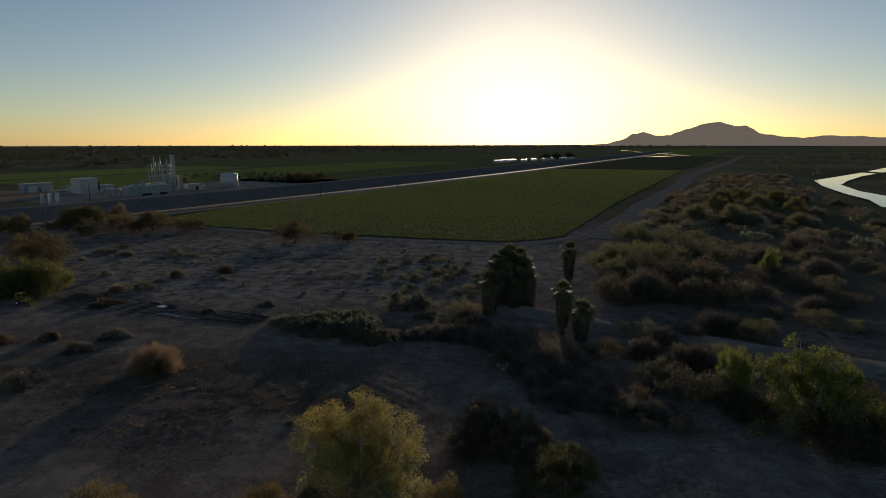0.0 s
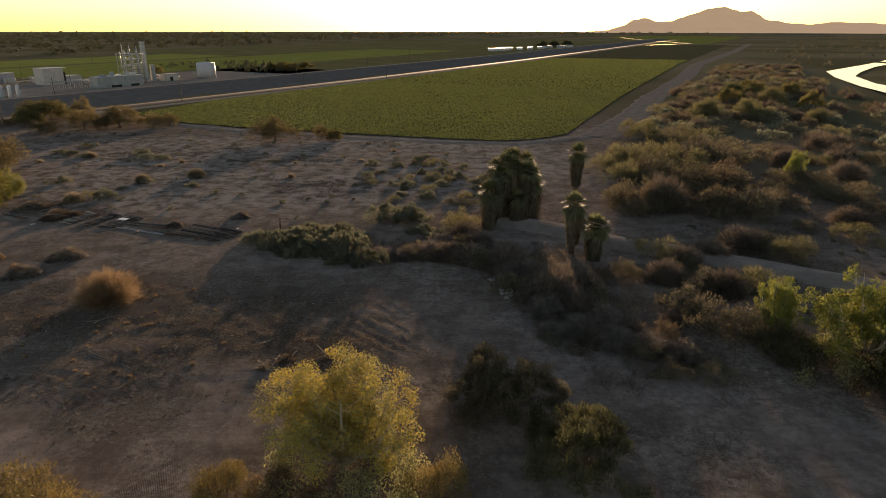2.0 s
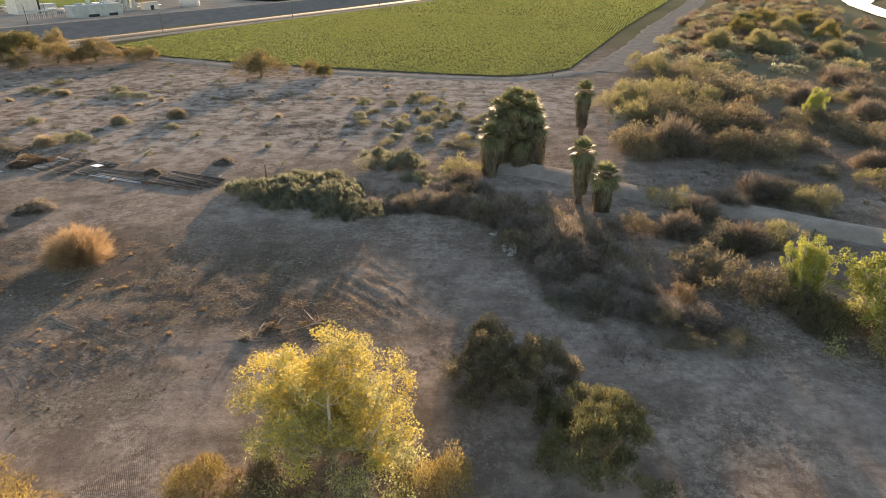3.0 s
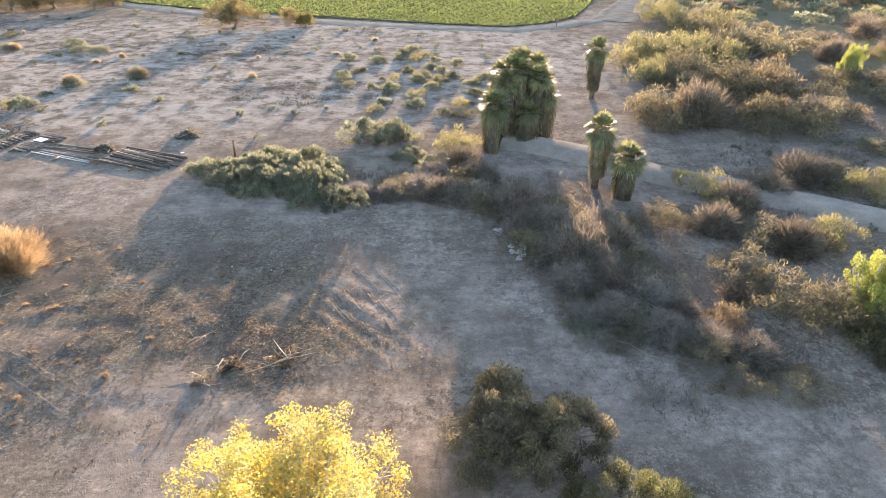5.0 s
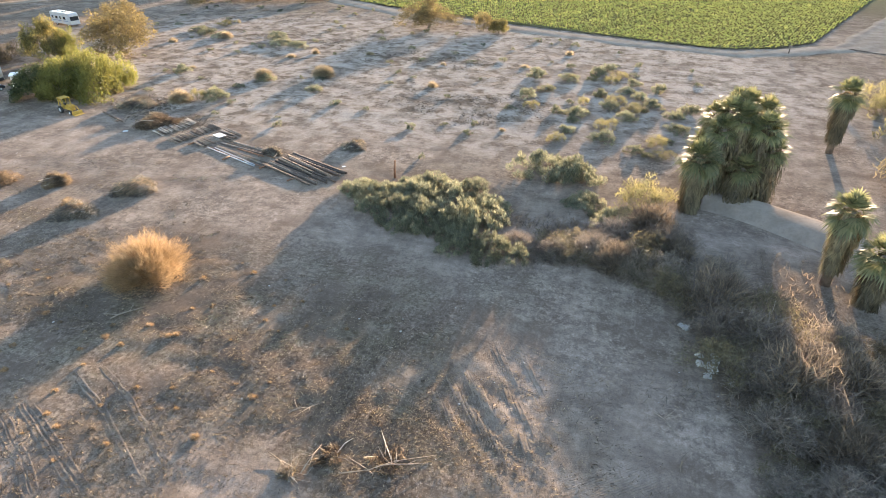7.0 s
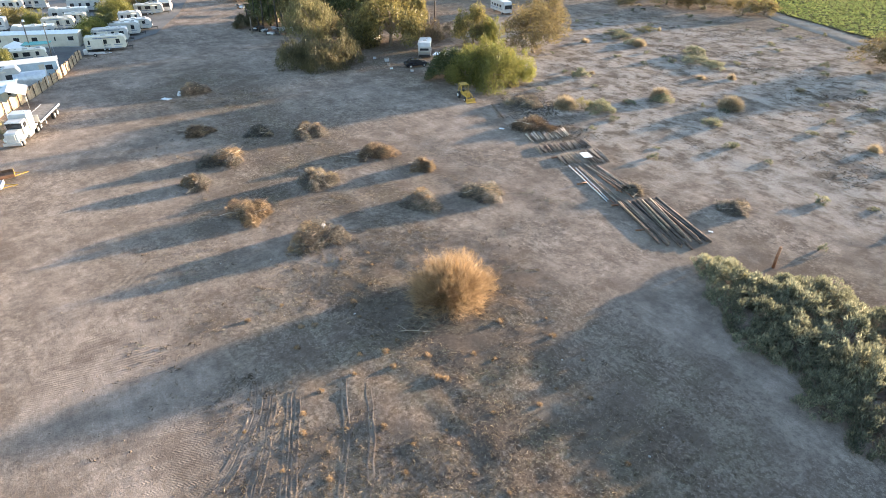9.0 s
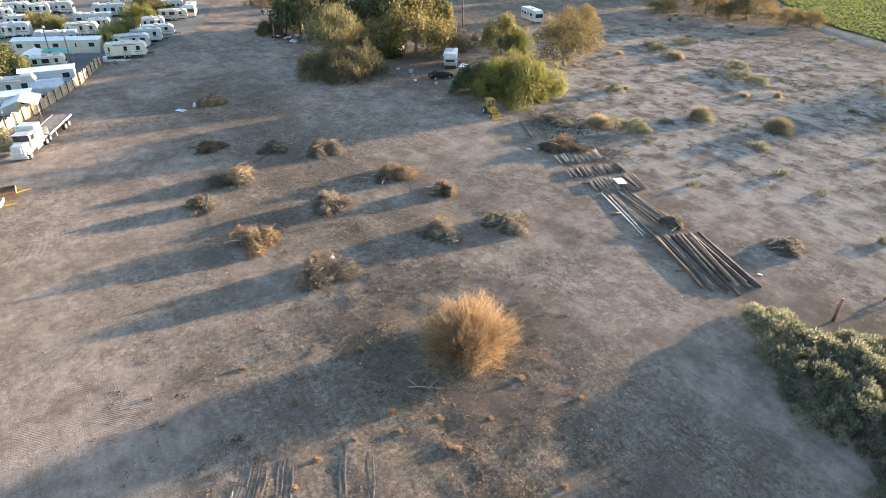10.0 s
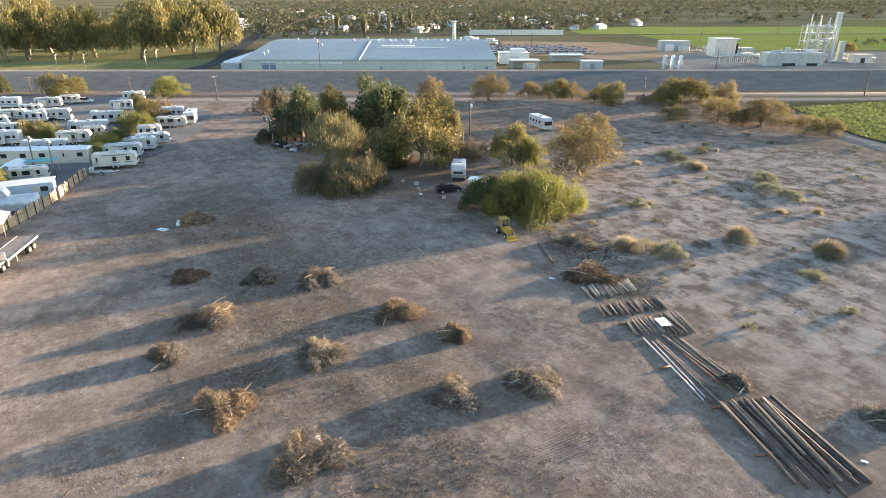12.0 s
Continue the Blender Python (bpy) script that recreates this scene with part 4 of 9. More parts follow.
def make_palm(name, seed, h, skirt, crowns=1):
    """Fan palms: a spiky head of stiff pleated fans over a thick hanging skirt of dead fronds."""
    rng = np.random.default_rng(seed)
    root = new(name)
    for q in range(crowns):
        ring = 0.0 if q == 0 else (1.35 if q < 5 else 2.3 if q < 11 else 2.8)
        ox, oy = math.cos(q * 2.4) * ring, math.sin(q * 2.4) * ring
        hh = h * (1 if q == 0 else rng.uniform(0.9, 1.0) if q < 5 else rng.uniform(0.68, 0.88) if q < 11 else rng.uniform(0.42, 0.6))
        bm = tube(bmesh.new(), [(ox, oy, -0.2), (ox * 1.05, oy * 1.05, hh * 0.5), (ox * 1.1, oy * 1.1, hh * 0.86)], [0.34, 0.28, 0.22], 9)
        part("trunk", bm, M_BARK, root)
        top = np.array([ox * 1.1, oy * 1.1, hh * 0.86])
        verts, faces = [], []
        nf = 60 if crowns == 1 else 44
        for k in range(nf):
            ang = 2.399 * k + rng.normal(0, 0.2)
            f0 = k / nf
            el = radians(84 - 135 * f0 ** 0.9 + rng.normal(0, 6))
            d = np.array([math.cos(ang) * math.cos(el), math.sin(ang) * math.cos(el), math.sin(el)])
            s = unit(np.cross(d, [0, 0, 1.0]))
            up = np.cross(s, d)
            hub = top + d * rng.uniform(0.6, 1.05)
            fold = rng.uniform(0.10, 0.3)
            for j in range(11):
                f = (j - 5) / 5 * 1.25
                blade = d * math.cos(f) + s * math.sin(f) + up * fold * abs(f)
                L = rng.uniform(0.85, 1.25) * (1.0 - 0.22 * abs(f))
                bend = 0.12 + 0.4 * f0
                tip = hub + blade * L + np.array([0, 0, -bend * L])
                side = unit(np.cross(blade, up)) * 0.06
                i0 = len(verts)
                m = hub + blade * L * 0.55 + np.array([0, 0, -0.2 * bend * L])
                verts += [hub - side * 0.3, hub + side * 0.3, m + side, m - side, tip]
                faces += [(i0, i0 + 1, i0 + 2, i0 + 3), (i0 + 3, i0 + 2, i0 + 4)]
        bmf = bmesh.new()
        bv = [bmf.verts.new(p) for p in verts]
        for f in faces:
            bmf.faces.new([bv[i] for i in f])
        part("fronds", bmf, L_PALM, root, "green fan-shaped fronds")
        n = 2600 if crowns == 1 else 1300
        ang, t = rng.uniform(0, 6.283, n), rng.random(n)
        z = hh * 0.85 - t * hh * skirt
        shag = 1 + 0.16 * np.sin(3 * ang + q) + 0.1 * np.sin(7 * ang + 9 * t)
        rr = (0.5 + 0.42 * np.minimum(1, t * 4)) * (1 - (0.42 if crowns == 1 else 0.2) * t) * shag * rng.uniform(0.45, 1.12, n) * (1.0 if crowns == 1 else 1.4) + 0.1
        c = np.stack([ox * 1.08 + np.cos(ang) * rr, oy * 1.08 + np.sin(ang) * rr, np.maximum(z - 0.1, 0.3)], -1)
        a = unit(np.stack([np.cos(ang) * 0.22, np.sin(ang) * 0.22, -np.ones(n)], -1) + rng.normal(0, 0.22, (n, 3))) * rng.uniform(0.22, 0.5, n)[:, None]
        b = np.stack([-np.sin(ang), np.cos(ang), np.zeros(n)], -1) * rng.uniform(0.03, 0.09, n)[:, None]
        link_mesh("skirt", leaf_tris("skirt", c, a, b), L_THATCH, root, "hanging skirt of dead brown fronds")
    return root


def make_tumbleweed(name, seed, w, h, mat, stems, twigs):
    """Stems that spread from one root like a fan, ending in a haze of fine twigs."""
    rng = np.random.default_rng(seed)
    root = new(name)

    def reach(ang, el):
        return (0.85 + 0.08 * np.sin(2 * ang + 0.7) * np.cos(el) + 0.07 * np.sin(5 * ang + 3 * el) + 0.08 * np.sin(9 * ang - 5 * el))

    ang, el = rng.uniform(0, 6.283, stems), np.arcsin(rng.uniform(0.16, 1, stems))
    d = np.stack([np.cos(ang) * np.cos(el) * w / 2, np.sin(ang) * np.cos(el) * w / 2, np.sin(el) * h], -1)
    L = reach(ang, el) * rng.uniform(0.6, 1.0, stems)
    C, A, B = [], [], []
    for f0, f1, wd in ((0.0, 0.4, 0.028), (0.35, 0.75, 0.02), (0.7, 1.0, 0.012)):
        sag = np.array([0, 0, 0.25]) * (1 - np.linalg.norm(d[:, :2], axis=1, keepdims=True) / w)
        p0, p1 = d * (L * f0)[:, None] + sag * f0, d * (L * f1)[:, None] + sag * f1 + rng.normal(0, 0.12, (stems, 3)) * f1
        p0[:, 2], p1[:, 2] = np.maximum(p0[:, 2], 0.02), np.maximum(p1[:, 2], 0.06)
        C.append((p0 + p1) / 2), A.append((p1 - p0) / 2), B.append(unit(np.cross(p1 - p0, rng.normal(size=(stems, 3)))) * wd)
    link_mesh("branchwork", leaf_tris("branchwork", np.concatenate(C), np.concatenate(A), np.concatenate(B)), mat, root)
    ang, el = rng.uniform(0, 6.283, twigs), np.arcsin(rng.uniform(0.1, 1, twigs))
    d = np.stack([np.cos(ang) * np.cos(el) * w / 2, np.sin(ang) * np.cos(el) * w / 2, np.sin(el) * h], -1)
    r = reach(ang, el) * rng.random(twigs) ** 0.35 * rng.normal(1, 0.07, twigs)
    c = d * r[:, None]
    a = unit(unit(d) + np.array([0, 0, 0.35]) + rng.normal(0, 0.4, (twigs, 3))) * rng.uniform(0.12, 0.42, twigs)[:, None]
    c[:, 2] = np.maximum(c[:, 2], np.abs(a[:, 2]) + 0.03)
    b = unit(np.cross(a, rng.normal(size=(twigs, 3)))) * 0.011
    link_mesh("crown", leaf_tris("crown", c, a, b), mat, root)
    return root


KINDS = {}


def kind_of_plant(key, label, category, variants, w, h):
    KINDS[key] = dict(label=label, category=category, variants=variants, made={}, w=w, h=h, count=0)


def plant(key, x, y, w, h, label="", group="", rz=None, v=None):
    """Sets one plant of that kind on the ground, w wide and h high."""
    K = KINDS[key]
    i = K["count"] % len(K["variants"]) if v is None else v
    K["count"] += 1
    turn = (x * 37.7 + y * 91.3) % 360 if rz is None else rz
    m = pose(x, y, at_ground(x, y, 0.05), 0, 0, turn) @ Matrix.Diagonal((w / K["w"], w / K["w"], h / K["h"], 1))
    if i not in K["made"]:
        K["made"][i] = K["variants"][i]()
        ob = K["made"][i]
        ob.matrix_basis = m
    else:
        src = K["made"][i]
        keep = src.matrix_basis.copy()
        src.matrix_basis = Matrix.Identity(4)
        ob = copy_thing(src, m)
        src.matrix_basis = keep
    return tagged(ob, label or K["label"], K["category"], group)


kind_of_plant("sage", "dense grey-green saltbush on dry soil", "bush", [lambda s=s: make_shrub("bush", s, 5, 3, L_SAGE, 3200, 0.135, 60, -0.5, 0.35, 0.9, 0.05, None, 0.11) for s in (1, 2, 3)], 5, 3)
kind_of_plant("hedge_sage", "dense grey-green saltbush on dry soil", "bush", [lambda s=s: make_shrub("bush", s, 5, 3, L_SAGE, 5600, 0.125, 95, -0.55, 0.3, 1.0, 0.02, None, 0.085) for s in (61, 62, 63)], 4.6, 2.8)
kind_of_plant("golden", "yellowing shrub with golden tips", "bush", [lambda s=s: make_shrub("bush", s, 6, 4.5, L_GOLD, 9000, 0.11, 70, -0.45, 0.26, 0.9, 0.05, None, 0.12) for s in (66, 67)], 6, 4.5)
kind_of_plant("dark_brush", "dense dark leafless brush at the clearing edge", "bush", [lambda s=s: make_twig_bush("bush", s, 5, 3.2, L_DEADTWIG, 3600, 0.024, 0.35, 1.0, 0.6, 0.12) for s in (64, 65)], 5, 3.2)
kind_of_plant("olive", "olive-green feathery shrub with yellowish tips", "bush", [lambda s=s: make_shrub("bush", s, 6, 4.5, L_OLIVE, 3000, 0.17, 50, -0.45, 0.2, 0.9, 0.08, None, 0.12) for s in (4, 5, 6)], 6, 4.5)
kind_of_plant("dusky", "dusky brown-green shrub of the thicket", "bush", [lambda s=s: make_shrub("bush", s, 7, 4.5, L_DUSKY, 2800, 0.19, 56, -0.3, 0.22, 0.9, 0.06, None, 0.12) for s in (7, 8, 9)], 7, 4.5)
kind_of_plant("russet", "russet half-dry shrub on bare soil", "bush", [lambda s=s: make_shrub("bush", s, 5, 3.5, L_RUSSET, 2400, 0.16, 46, -0.35, 0.22, 0.9, 0.06, None, 0.12) for s in (10, 11)], 5, 3.5)
kind_of_plant("twigs", "leafless grey-brown brush of fine twigs", "bush", [lambda s=s: make_twig_bush("bush", s, 5, 3.2, L_BRUSH, 2300, 0.028, 0.5, 1.1) for s in (12, 13)], 5, 3.2)
kind_of_plant("straw", "pale straw-coloured tuft of dry grass", "bush", [lambda s=s: make_twig_bush("bush", s, 3, 1.8, L_STRAW, 2000, 0.02, 0.6, 0.8) for s in (14, 15)], 3, 1.8)
kind_of_plant("orange", "round dry orange tumbleweed bush", "bush", [lambda: make_tumbleweed("tumbleweed", 16, 6.4, 4.6, L_ORANGE, 2600, 15000)], 6.4, 4.6)
kind_of_plant("dark", "dark green rounded tree with dense leaves", "tree", [lambda s=s: make_tree("tree", s, 9, 8, L_DARK, 11000, 0.165, 2.0, 0.3, 130, 0.1, 0.03, None, 0.6, 0.115) for s in (17, 18)], 7.8, 6.7)
kind_of_plant("green", "bright green leafy tree with low branches", "tree", [lambda s=s: make_tree("tree", s, 8, 6, L_GREEN, 12000, 0.165, 1.2, 0.2, 120, 0.35, 0.02, None, 0.24, 0.13) for s in (19, 20)], 6.9, 5.0)
kind_of_plant("olive_tree", "olive-green desert tree with several trunks", "tree", [lambda s=s: make_tree("tree", s, 8, 6, L_OLIVETREE, 8400, 0.16, 1.2, 0.2, 80, 0.2, 0.12, None, 0.36, 0.135, 0.85, 16) for s in (21, 22, 23)], 6.9, 5.0)
kind_of_plant("brown_tree", "olive-brown thinly leaved desert tree with crooked trunk", "tree", [lambda s=s: make_tree("tree", s, 8, 7, L_BROWNTREE, 8200, 0.15, 1.0, 0.2, 80, 0.0, 0.15, None, 0.32, 0.13, 0.85, 18) for s in (24, 25)], 6.9, 5.9)
kind_of_plant("weeping", "yellow-green tree with hanging branches", "tree", [lambda s=s: make_tree("tree", s, 9, 10, L_OLIVE, 11000, 0.22, 3, 0.3, 80, 0.75, 0.2, None, 0.22, 0.14) for s in (26, 27)], 7.8, 8.6)
kind_of_plant("drooping_brush", "dark dusky shrub with drooping branches", "bush", [lambda s=s: make_tree("bush", s, 8, 6.5, L_DUSKDARK, 8000, 0.2, 0.8, 0.18, 70, 0.55, 0.02, None, 0.22, 0.15) for s in (41, 42)], 6.9, 5.4)
kind_of_plant("euca", "tall eucalyptus with drooping olive-brown leaves", "tree", [lambda s=s: make_tree("tree", s, 12, 25, L_EUCA, 4600, 0.48, 8, 0.45, 100, 0.6, 0.2, M_TANBARK, 0.36, 0.125, 1.3) for s in (28, 29, 30)], 10.4, 20.5)
kind_of_plant("yellow_cottonwood", "cottonwood with bright yellow autumn leaves", "tree", [lambda: make_cottonwood("tree", 31, 12, 8.5, L_YELLOW, 48000, 0.068)], 12, 8.5)
kind_of_plant("lime_cottonwood", "tall lime-green cottonwood beside the track", "tree", [lambda: make_cottonwood("tree", 32, 12, 10, L_LIME, 22000, 0.105)], 12, 10)
kind_of_plant("palm", "fan palm with a skirt of dead fronds", "palm", [lambda: make_palm("palm", 33, 7, 0.66)], 2, 6.6)
kind_of_plant("low_palm", "young fan palm with a full crown", "palm", [lambda: make_palm("palm", 34, 5, 0.84)], 2, 4.9)
kind_of_plant("palm_clump", "thick clump of fan palms with long dead skirts", "palm", [lambda: make_palm("palm", 35, 11, 0.84, 16)], 6.4, 10.8)
kind_of_plant("scrub", "small low desert shrub", "bush", [lambda s=s: make_shrub("bush", s, 2, 1, L_SAGE, 420, 0.11, 14, -0.3, 0.4, 0.8, 0.1, None, 0.2) for s in (36, 37)] + [lambda: make_shrub("bush", 38, 2, 1, L_DUSKY, 420, 0.11, 14, -0.3, 0.4, 0.8, 0.1, None, 0.2)], 2, 1)


def joined_plants(name, items, label, category):
    """Plants too many to keep apart: one mesh for each kind, of kind stuff."""
    groups = {}
    for key, x, y, w, h in items:
        groups.setdefault(key, []).append((x, y, w, h))
    for key, rows in groups.items():
        K = KINDS[key]
        cos, mat = [], None
        for k, (x, y, w, h) in enumerate(rows):
            i = k % len(K["variants"])
            if i not in K["made"]:
                raise ValueError(key)
            crown = next(o for o in K["made"][i].children if o.name.startswith("crown"))
            co = np.empty(len(crown.data.vertices) * 3, np.float32)
            crown.data.vertices.foreach_get("co", co)
            mat = crown.data.materials[0]
            co = co.reshape(-1, 3, 3)
            co = co[:: (4 if key != "scrub" else 1)]
            if key != "scrub":
                co = co.mean(1, keepdims=True) + (co - co.mean(1, keepdims=True)) * 1.85
            mm = np.array(pose(x, y, at_ground(x, y, 0.05), 0, 0, (x * 37.7 + y * 91.3) % 360) @ Matrix.Diagonal((w / K["w"], w / K["w"], h / K["h"], 1)))
            cos.append(co.reshape(-1, 3) @ mm[:3, :3].T + mm[:3, 3])
        v = np.concatenate(cos)
        stuff_mesh(name, arrays_mesh(name, v, np.arange(len(v)).reshape(-1, 3)), mat, label, category)


kind_of_plant("fine_dark", "dark olive-brown bushy tree with small dense leaves", "tree", [lambda: make_tree("tree", 51, 9, 5, L_DUSKY, 30000, 0.09, 0.8, 0.2, 120, -0.3, 0.05, None, 0.4, 0.11)], 9, 5)
kind_of_plant("fine_green", "dark olive-green rounded tree with feathery twigs", "tree", [lambda: make_tree("tree", 52, 9, 5, L_FEATHER, 26000, 0.11, 0.8, 0.2, 110, -0.45, 0.03, None, 0.26, 0.12)], 9, 5)

# ---- plants in their places ----
def scatter_points(rng, n, poly, keep_off, gap):
    xs, ys = [p[0] for p in poly], [p[1] for p in poly]
    out = []
    for _ in range(n * 40):
        if len(out) >= n:
            break
        x, y = rng.uniform(min(xs), max(xs)), rng.uniform(min(ys), max(ys))
        if not inside(np.array(x), np.array(y), poly):
            continue
        if any(path_distance(np.array(x), np.array(y), p) < d for p, d in keep_off):
            continue
        if any((x - a) ** 2 + (y - b) ** 2 < gap * gap for a, b in out):
            continue
        out.append((x, y))
    return out


plant("yellow_cottonwood", -7.6, 51.5, 14.0, 9.6)
plant("lime_cottonwood", 41, 65, 12.5, 11.0)
plant("lime_cottonwood", 36, 72, 6.0, 8.0)
plant("golden", -15.6, 47.9, 5.2, 4.4, "yellow-brown shrub beside the cottonwood")
plant("russet", -12.4, 48.2, 4.6, 3.4)
plant("russet", -10.2, 46.8, 5.4, 3.6)
plant("golden", -0.4, 47.4, 5.4, 5.0, "yellowing shrub with golden tips")
plant("golden", -28.6, 46.6, 8.0, 5.0, "yellow-brown shrub at the clearing edge")
plant("fine_dark", 5.4, 59.0, 9.6, 7.2)
plant("dusky", 3.5, 60.5, 6.0, 4.2)
plant("fine_green", 10.6, 51.6, 10.4, 6.0)
plant("palm_clump", 13.2, 117.5, 7.9, 12.2)
plant("low_palm", 8.5, 111.0, 3.0, 7.2)
plant("palm", 28.0, 134.5, 2.9, 9.0)
plant("palm", 19.8, 99.0, 2.7, 8.2)
plant("low_palm", 22.3, 96.2, 2.9, 5.8)
plant("orange", -40.8, 82.9, 9.6, 4.4)
plant("dark", -146.5, 57.0, 9.5, 8.0, "rounded green tree behind the board fence")
plant("olive", -109.0, 54.6, 4.6, 3.4, "olive bush between the truck and the fence")
plant("drooping_brush", 41.5, 61.5, 9.0, 4.2)
plant("drooping_brush", 36.0, 67.5, 6.0, 3.6)
plant("drooping_brush", 47.5, 66.0, 9.0, 5.5)
# the saltbush hedge at the edge of the clearing
for x, y, w, h in [(-26.5, 103.5, 5.5, 2.6), (-23.0, 101.0, 5.5, 2.8), (-21.5, 105.0, 5.5, 2.8), (-18.5, 100.0, 5.5, 2.6), (-17.0, 103.5, 5.5, 2.8), (-13.8, 99.5, 5.0, 3.6), (-14.5, 96.0, 4.2, 2.2), (-10.5, 95.5, 4.8, 2.6), (-20.5, 98.0, 4.0, 2.2), (-29.0, 105.0, 3.8, 1.8), (-23.0, 107.4, 4.2, 1.9), (-20.6, 108.4, 5.0, 2.3), (-16.2, 107.6, 5.0, 2.4), (-12.6, 103.8, 4.8, 2.4), (-24.0, 104.4, 5.0, 2.4), (-16.0, 98.6, 4.4, 2.2),
                   (-8.0, 116.5, 6.5, 3.2), (-4.5, 115.0, 5.5, 3.4), (-3.0, 108.5, 4.5, 1.8), (0.5, 105.5, 4.0, 2.0)]:
    plant("hedge_sage", x, y, w * 1.12, h * 1.08, group="saltbush hedge")
for key, x, y, w, h in [("olive", 3.5, 110.5, 6.5, 4.6), ("twigs", 4.4, 104, 6, 4.0), ("dusky", 4.4, 97, 7, 4.0), ("twigs", 1.0, 96.5, 5, 3.0), ("dusky", -3.5, 98.5, 6, 2.4), ("twigs", 9.5, 92, 7, 4.2), ("dusky", 13, 90, 7, 4.0), ("twigs", 14, 82.5, 7, 4.6),
                        ("dusky", 10, 84, 6, 4.0), ("twigs", 18, 84, 6, 3.8), ("russet", 20.5, 87.5, 4, 3.0), ("dusky", 12.6, 74.5, 3.8, 1.8), ("sage", 12, 72, 2.8, 1.2), ("dusky", 17, 72.5, 4.4, 2.3), ("dusky", 20.5, 68.5, 5.2, 2.6), ("twigs", 24.5, 68, 4.8, 2.0),
                        ("russet", 24.2, 72, 2.9, 3.0), ("dusky", 22.5, 64.5, 4.0, 2.0), ("olive", 31.8, 97, 6, 4.0), ("twigs", 34.5, 93.5, 6, 3.4), ("dusky", 33, 91, 5, 3), ("twigs", 46, 100.5, 8, 4.0), ("dusky", 50, 98, 7, 3.6), ("olive", 51, 95.5, 5.5, 4.6),
                        ("olive", 40.2, 84.8, 6, 4.4), ("twigs", 36, 84, 6, 3.6), ("dusky", 33.5, 85, 6, 3.6), ("dusky", 34.0, 72, 6.4, 4.4), ("olive", 36, 70.5, 4, 2.6), ("olive", 66, 105, 6, 3.4), ("dusky", 61, 110, 5, 2.4), ("olive", 70, 100, 6, 3), ("dusky", 28.5, 79, 6.5, 3.8), ("dusky", 29.8, 73.5, 7, 5.0),
                        ("twigs", 27, 76, 4.0, 1.6), ("olive", 30, 101.5, 3.2, 2.0), ("dusky", 7, 93, 6, 3.6), ("twigs", 11, 88, 6, 3.4), ("dusky", 16, 86, 6, 3.8), ("twigs", 6.5, 99, 5, 3.2), ("dusky", 13.5, 79, 5, 3.4), ("twigs", 16.5, 77, 5.5, 3.4), ("dusky", 19.5, 79, 6, 3.4), ("twigs", 21, 73.5, 4.0, 2.0), ("dusky", 15, 70, 3.6, 1.6), ("dusky", 26.5, 64.5, 4.0, 1.8), ("twigs", 30, 88, 6, 3.4), ("dusky", 25, 90, 5, 3), ("twigs", 40, 97, 6, 3)]:
    plant(key, x, y, w * 1.12, h)
# dark bare brush in a belt along the edge of the clearing
for x, y, w, h in [(-8.5, 98.0, 4.5, 1.6), (-4.8, 97.2, 5, 1.8), (-1.0, 98.5, 6, 2.4), (2.2, 96.8, 6, 2.6), (5.4, 95.4, 6, 3.0), (8.6, 91.5, 6, 3.2), (9.6, 87.6, 6, 3.2), (12.2, 87.0, 7, 3.8), (12.0, 82.4, 6, 3.2), (14.6, 84.6, 7, 4.0), (12.6, 78.0, 5.5, 2.8), (15.6, 79.4, 6.5, 3.4),
                   (12.4, 73.4, 4.2, 1.6), (15.4, 73.4, 5.5, 2.4), (18.2, 75.6, 6, 2.8), (18.6, 71.0, 5.5, 2.2), (21.6, 69.4, 5.5, 2.2), (24.6, 68.0, 5.0, 2.0), (17.8, 88.0, 6, 3.2), (1.0, 102.5, 6, 2.2), (5.5, 100.5, 6.5, 3.4), (9.8, 95.6, 6.5, 3.4)]:
    plant("dark_brush", x, y, w, h, group="dark brush belt")
# saltcedar thicket towards the river
for key, x, y, w, h in [("russet", 35, 121, 9, 4.8), ("dusky", 40, 122, 9, 5.2), ("olive", 43, 146, 8, 4), ("olive", 40, 154, 9, 5), ("olive", 47, 161, 9, 5.2), ("olive", 55, 163, 10, 5.4), ("olive", 53, 150, 8, 4), ("dusky", 52, 134, 11, 5.2), ("dusky", 59, 136, 10, 5.2),
                        ("russet", 50, 119, 9, 5.6), ("dusky", 57, 118, 10, 5.4), ("dusky", 64, 180, 11, 5.6), ("olive", 71, 181, 9, 5.4), ("olive", 62, 207, 9, 5), ("lime_cottonwood", 77.5, 143, 5, 6.6), ("dusky", 45, 137, 8, 4.4)]:
    plant(key, x, y, w, h * 1.2, group="thicket")
for key, x, y, w, h in [("dusky", 35.3, 121.4, 12.3, 5.9), ("twigs", 41.4, 121.9, 10.7, 5.8), ("olive", 40.3, 142.3, 8.7, 5.5), ("dusky", 47.1, 143.5, 12.1, 6.3), ("olive", 49.3, 160.2, 13.8, 6.1), ("olive", 43.7, 162.4, 8.3, 5.0), ("olive", 57.3, 155.8, 15.5, 6.5), ("dusky", 51.5, 132.4, 12.7, 6.5), ("russet", 57.5, 133.9, 12.0, 6.5), ("olive", 65.6, 185.5, 15.0, 6.4), ("dusky", 68.2, 162.0, 16.2, 6.5), ("olive", 62.5, 195.9, 13.1, 5.6), ("dusky", 49.2, 118.4, 8.8, 5.3)]:
    plant(key, x, y, w, h * 1.25, group="thicket")
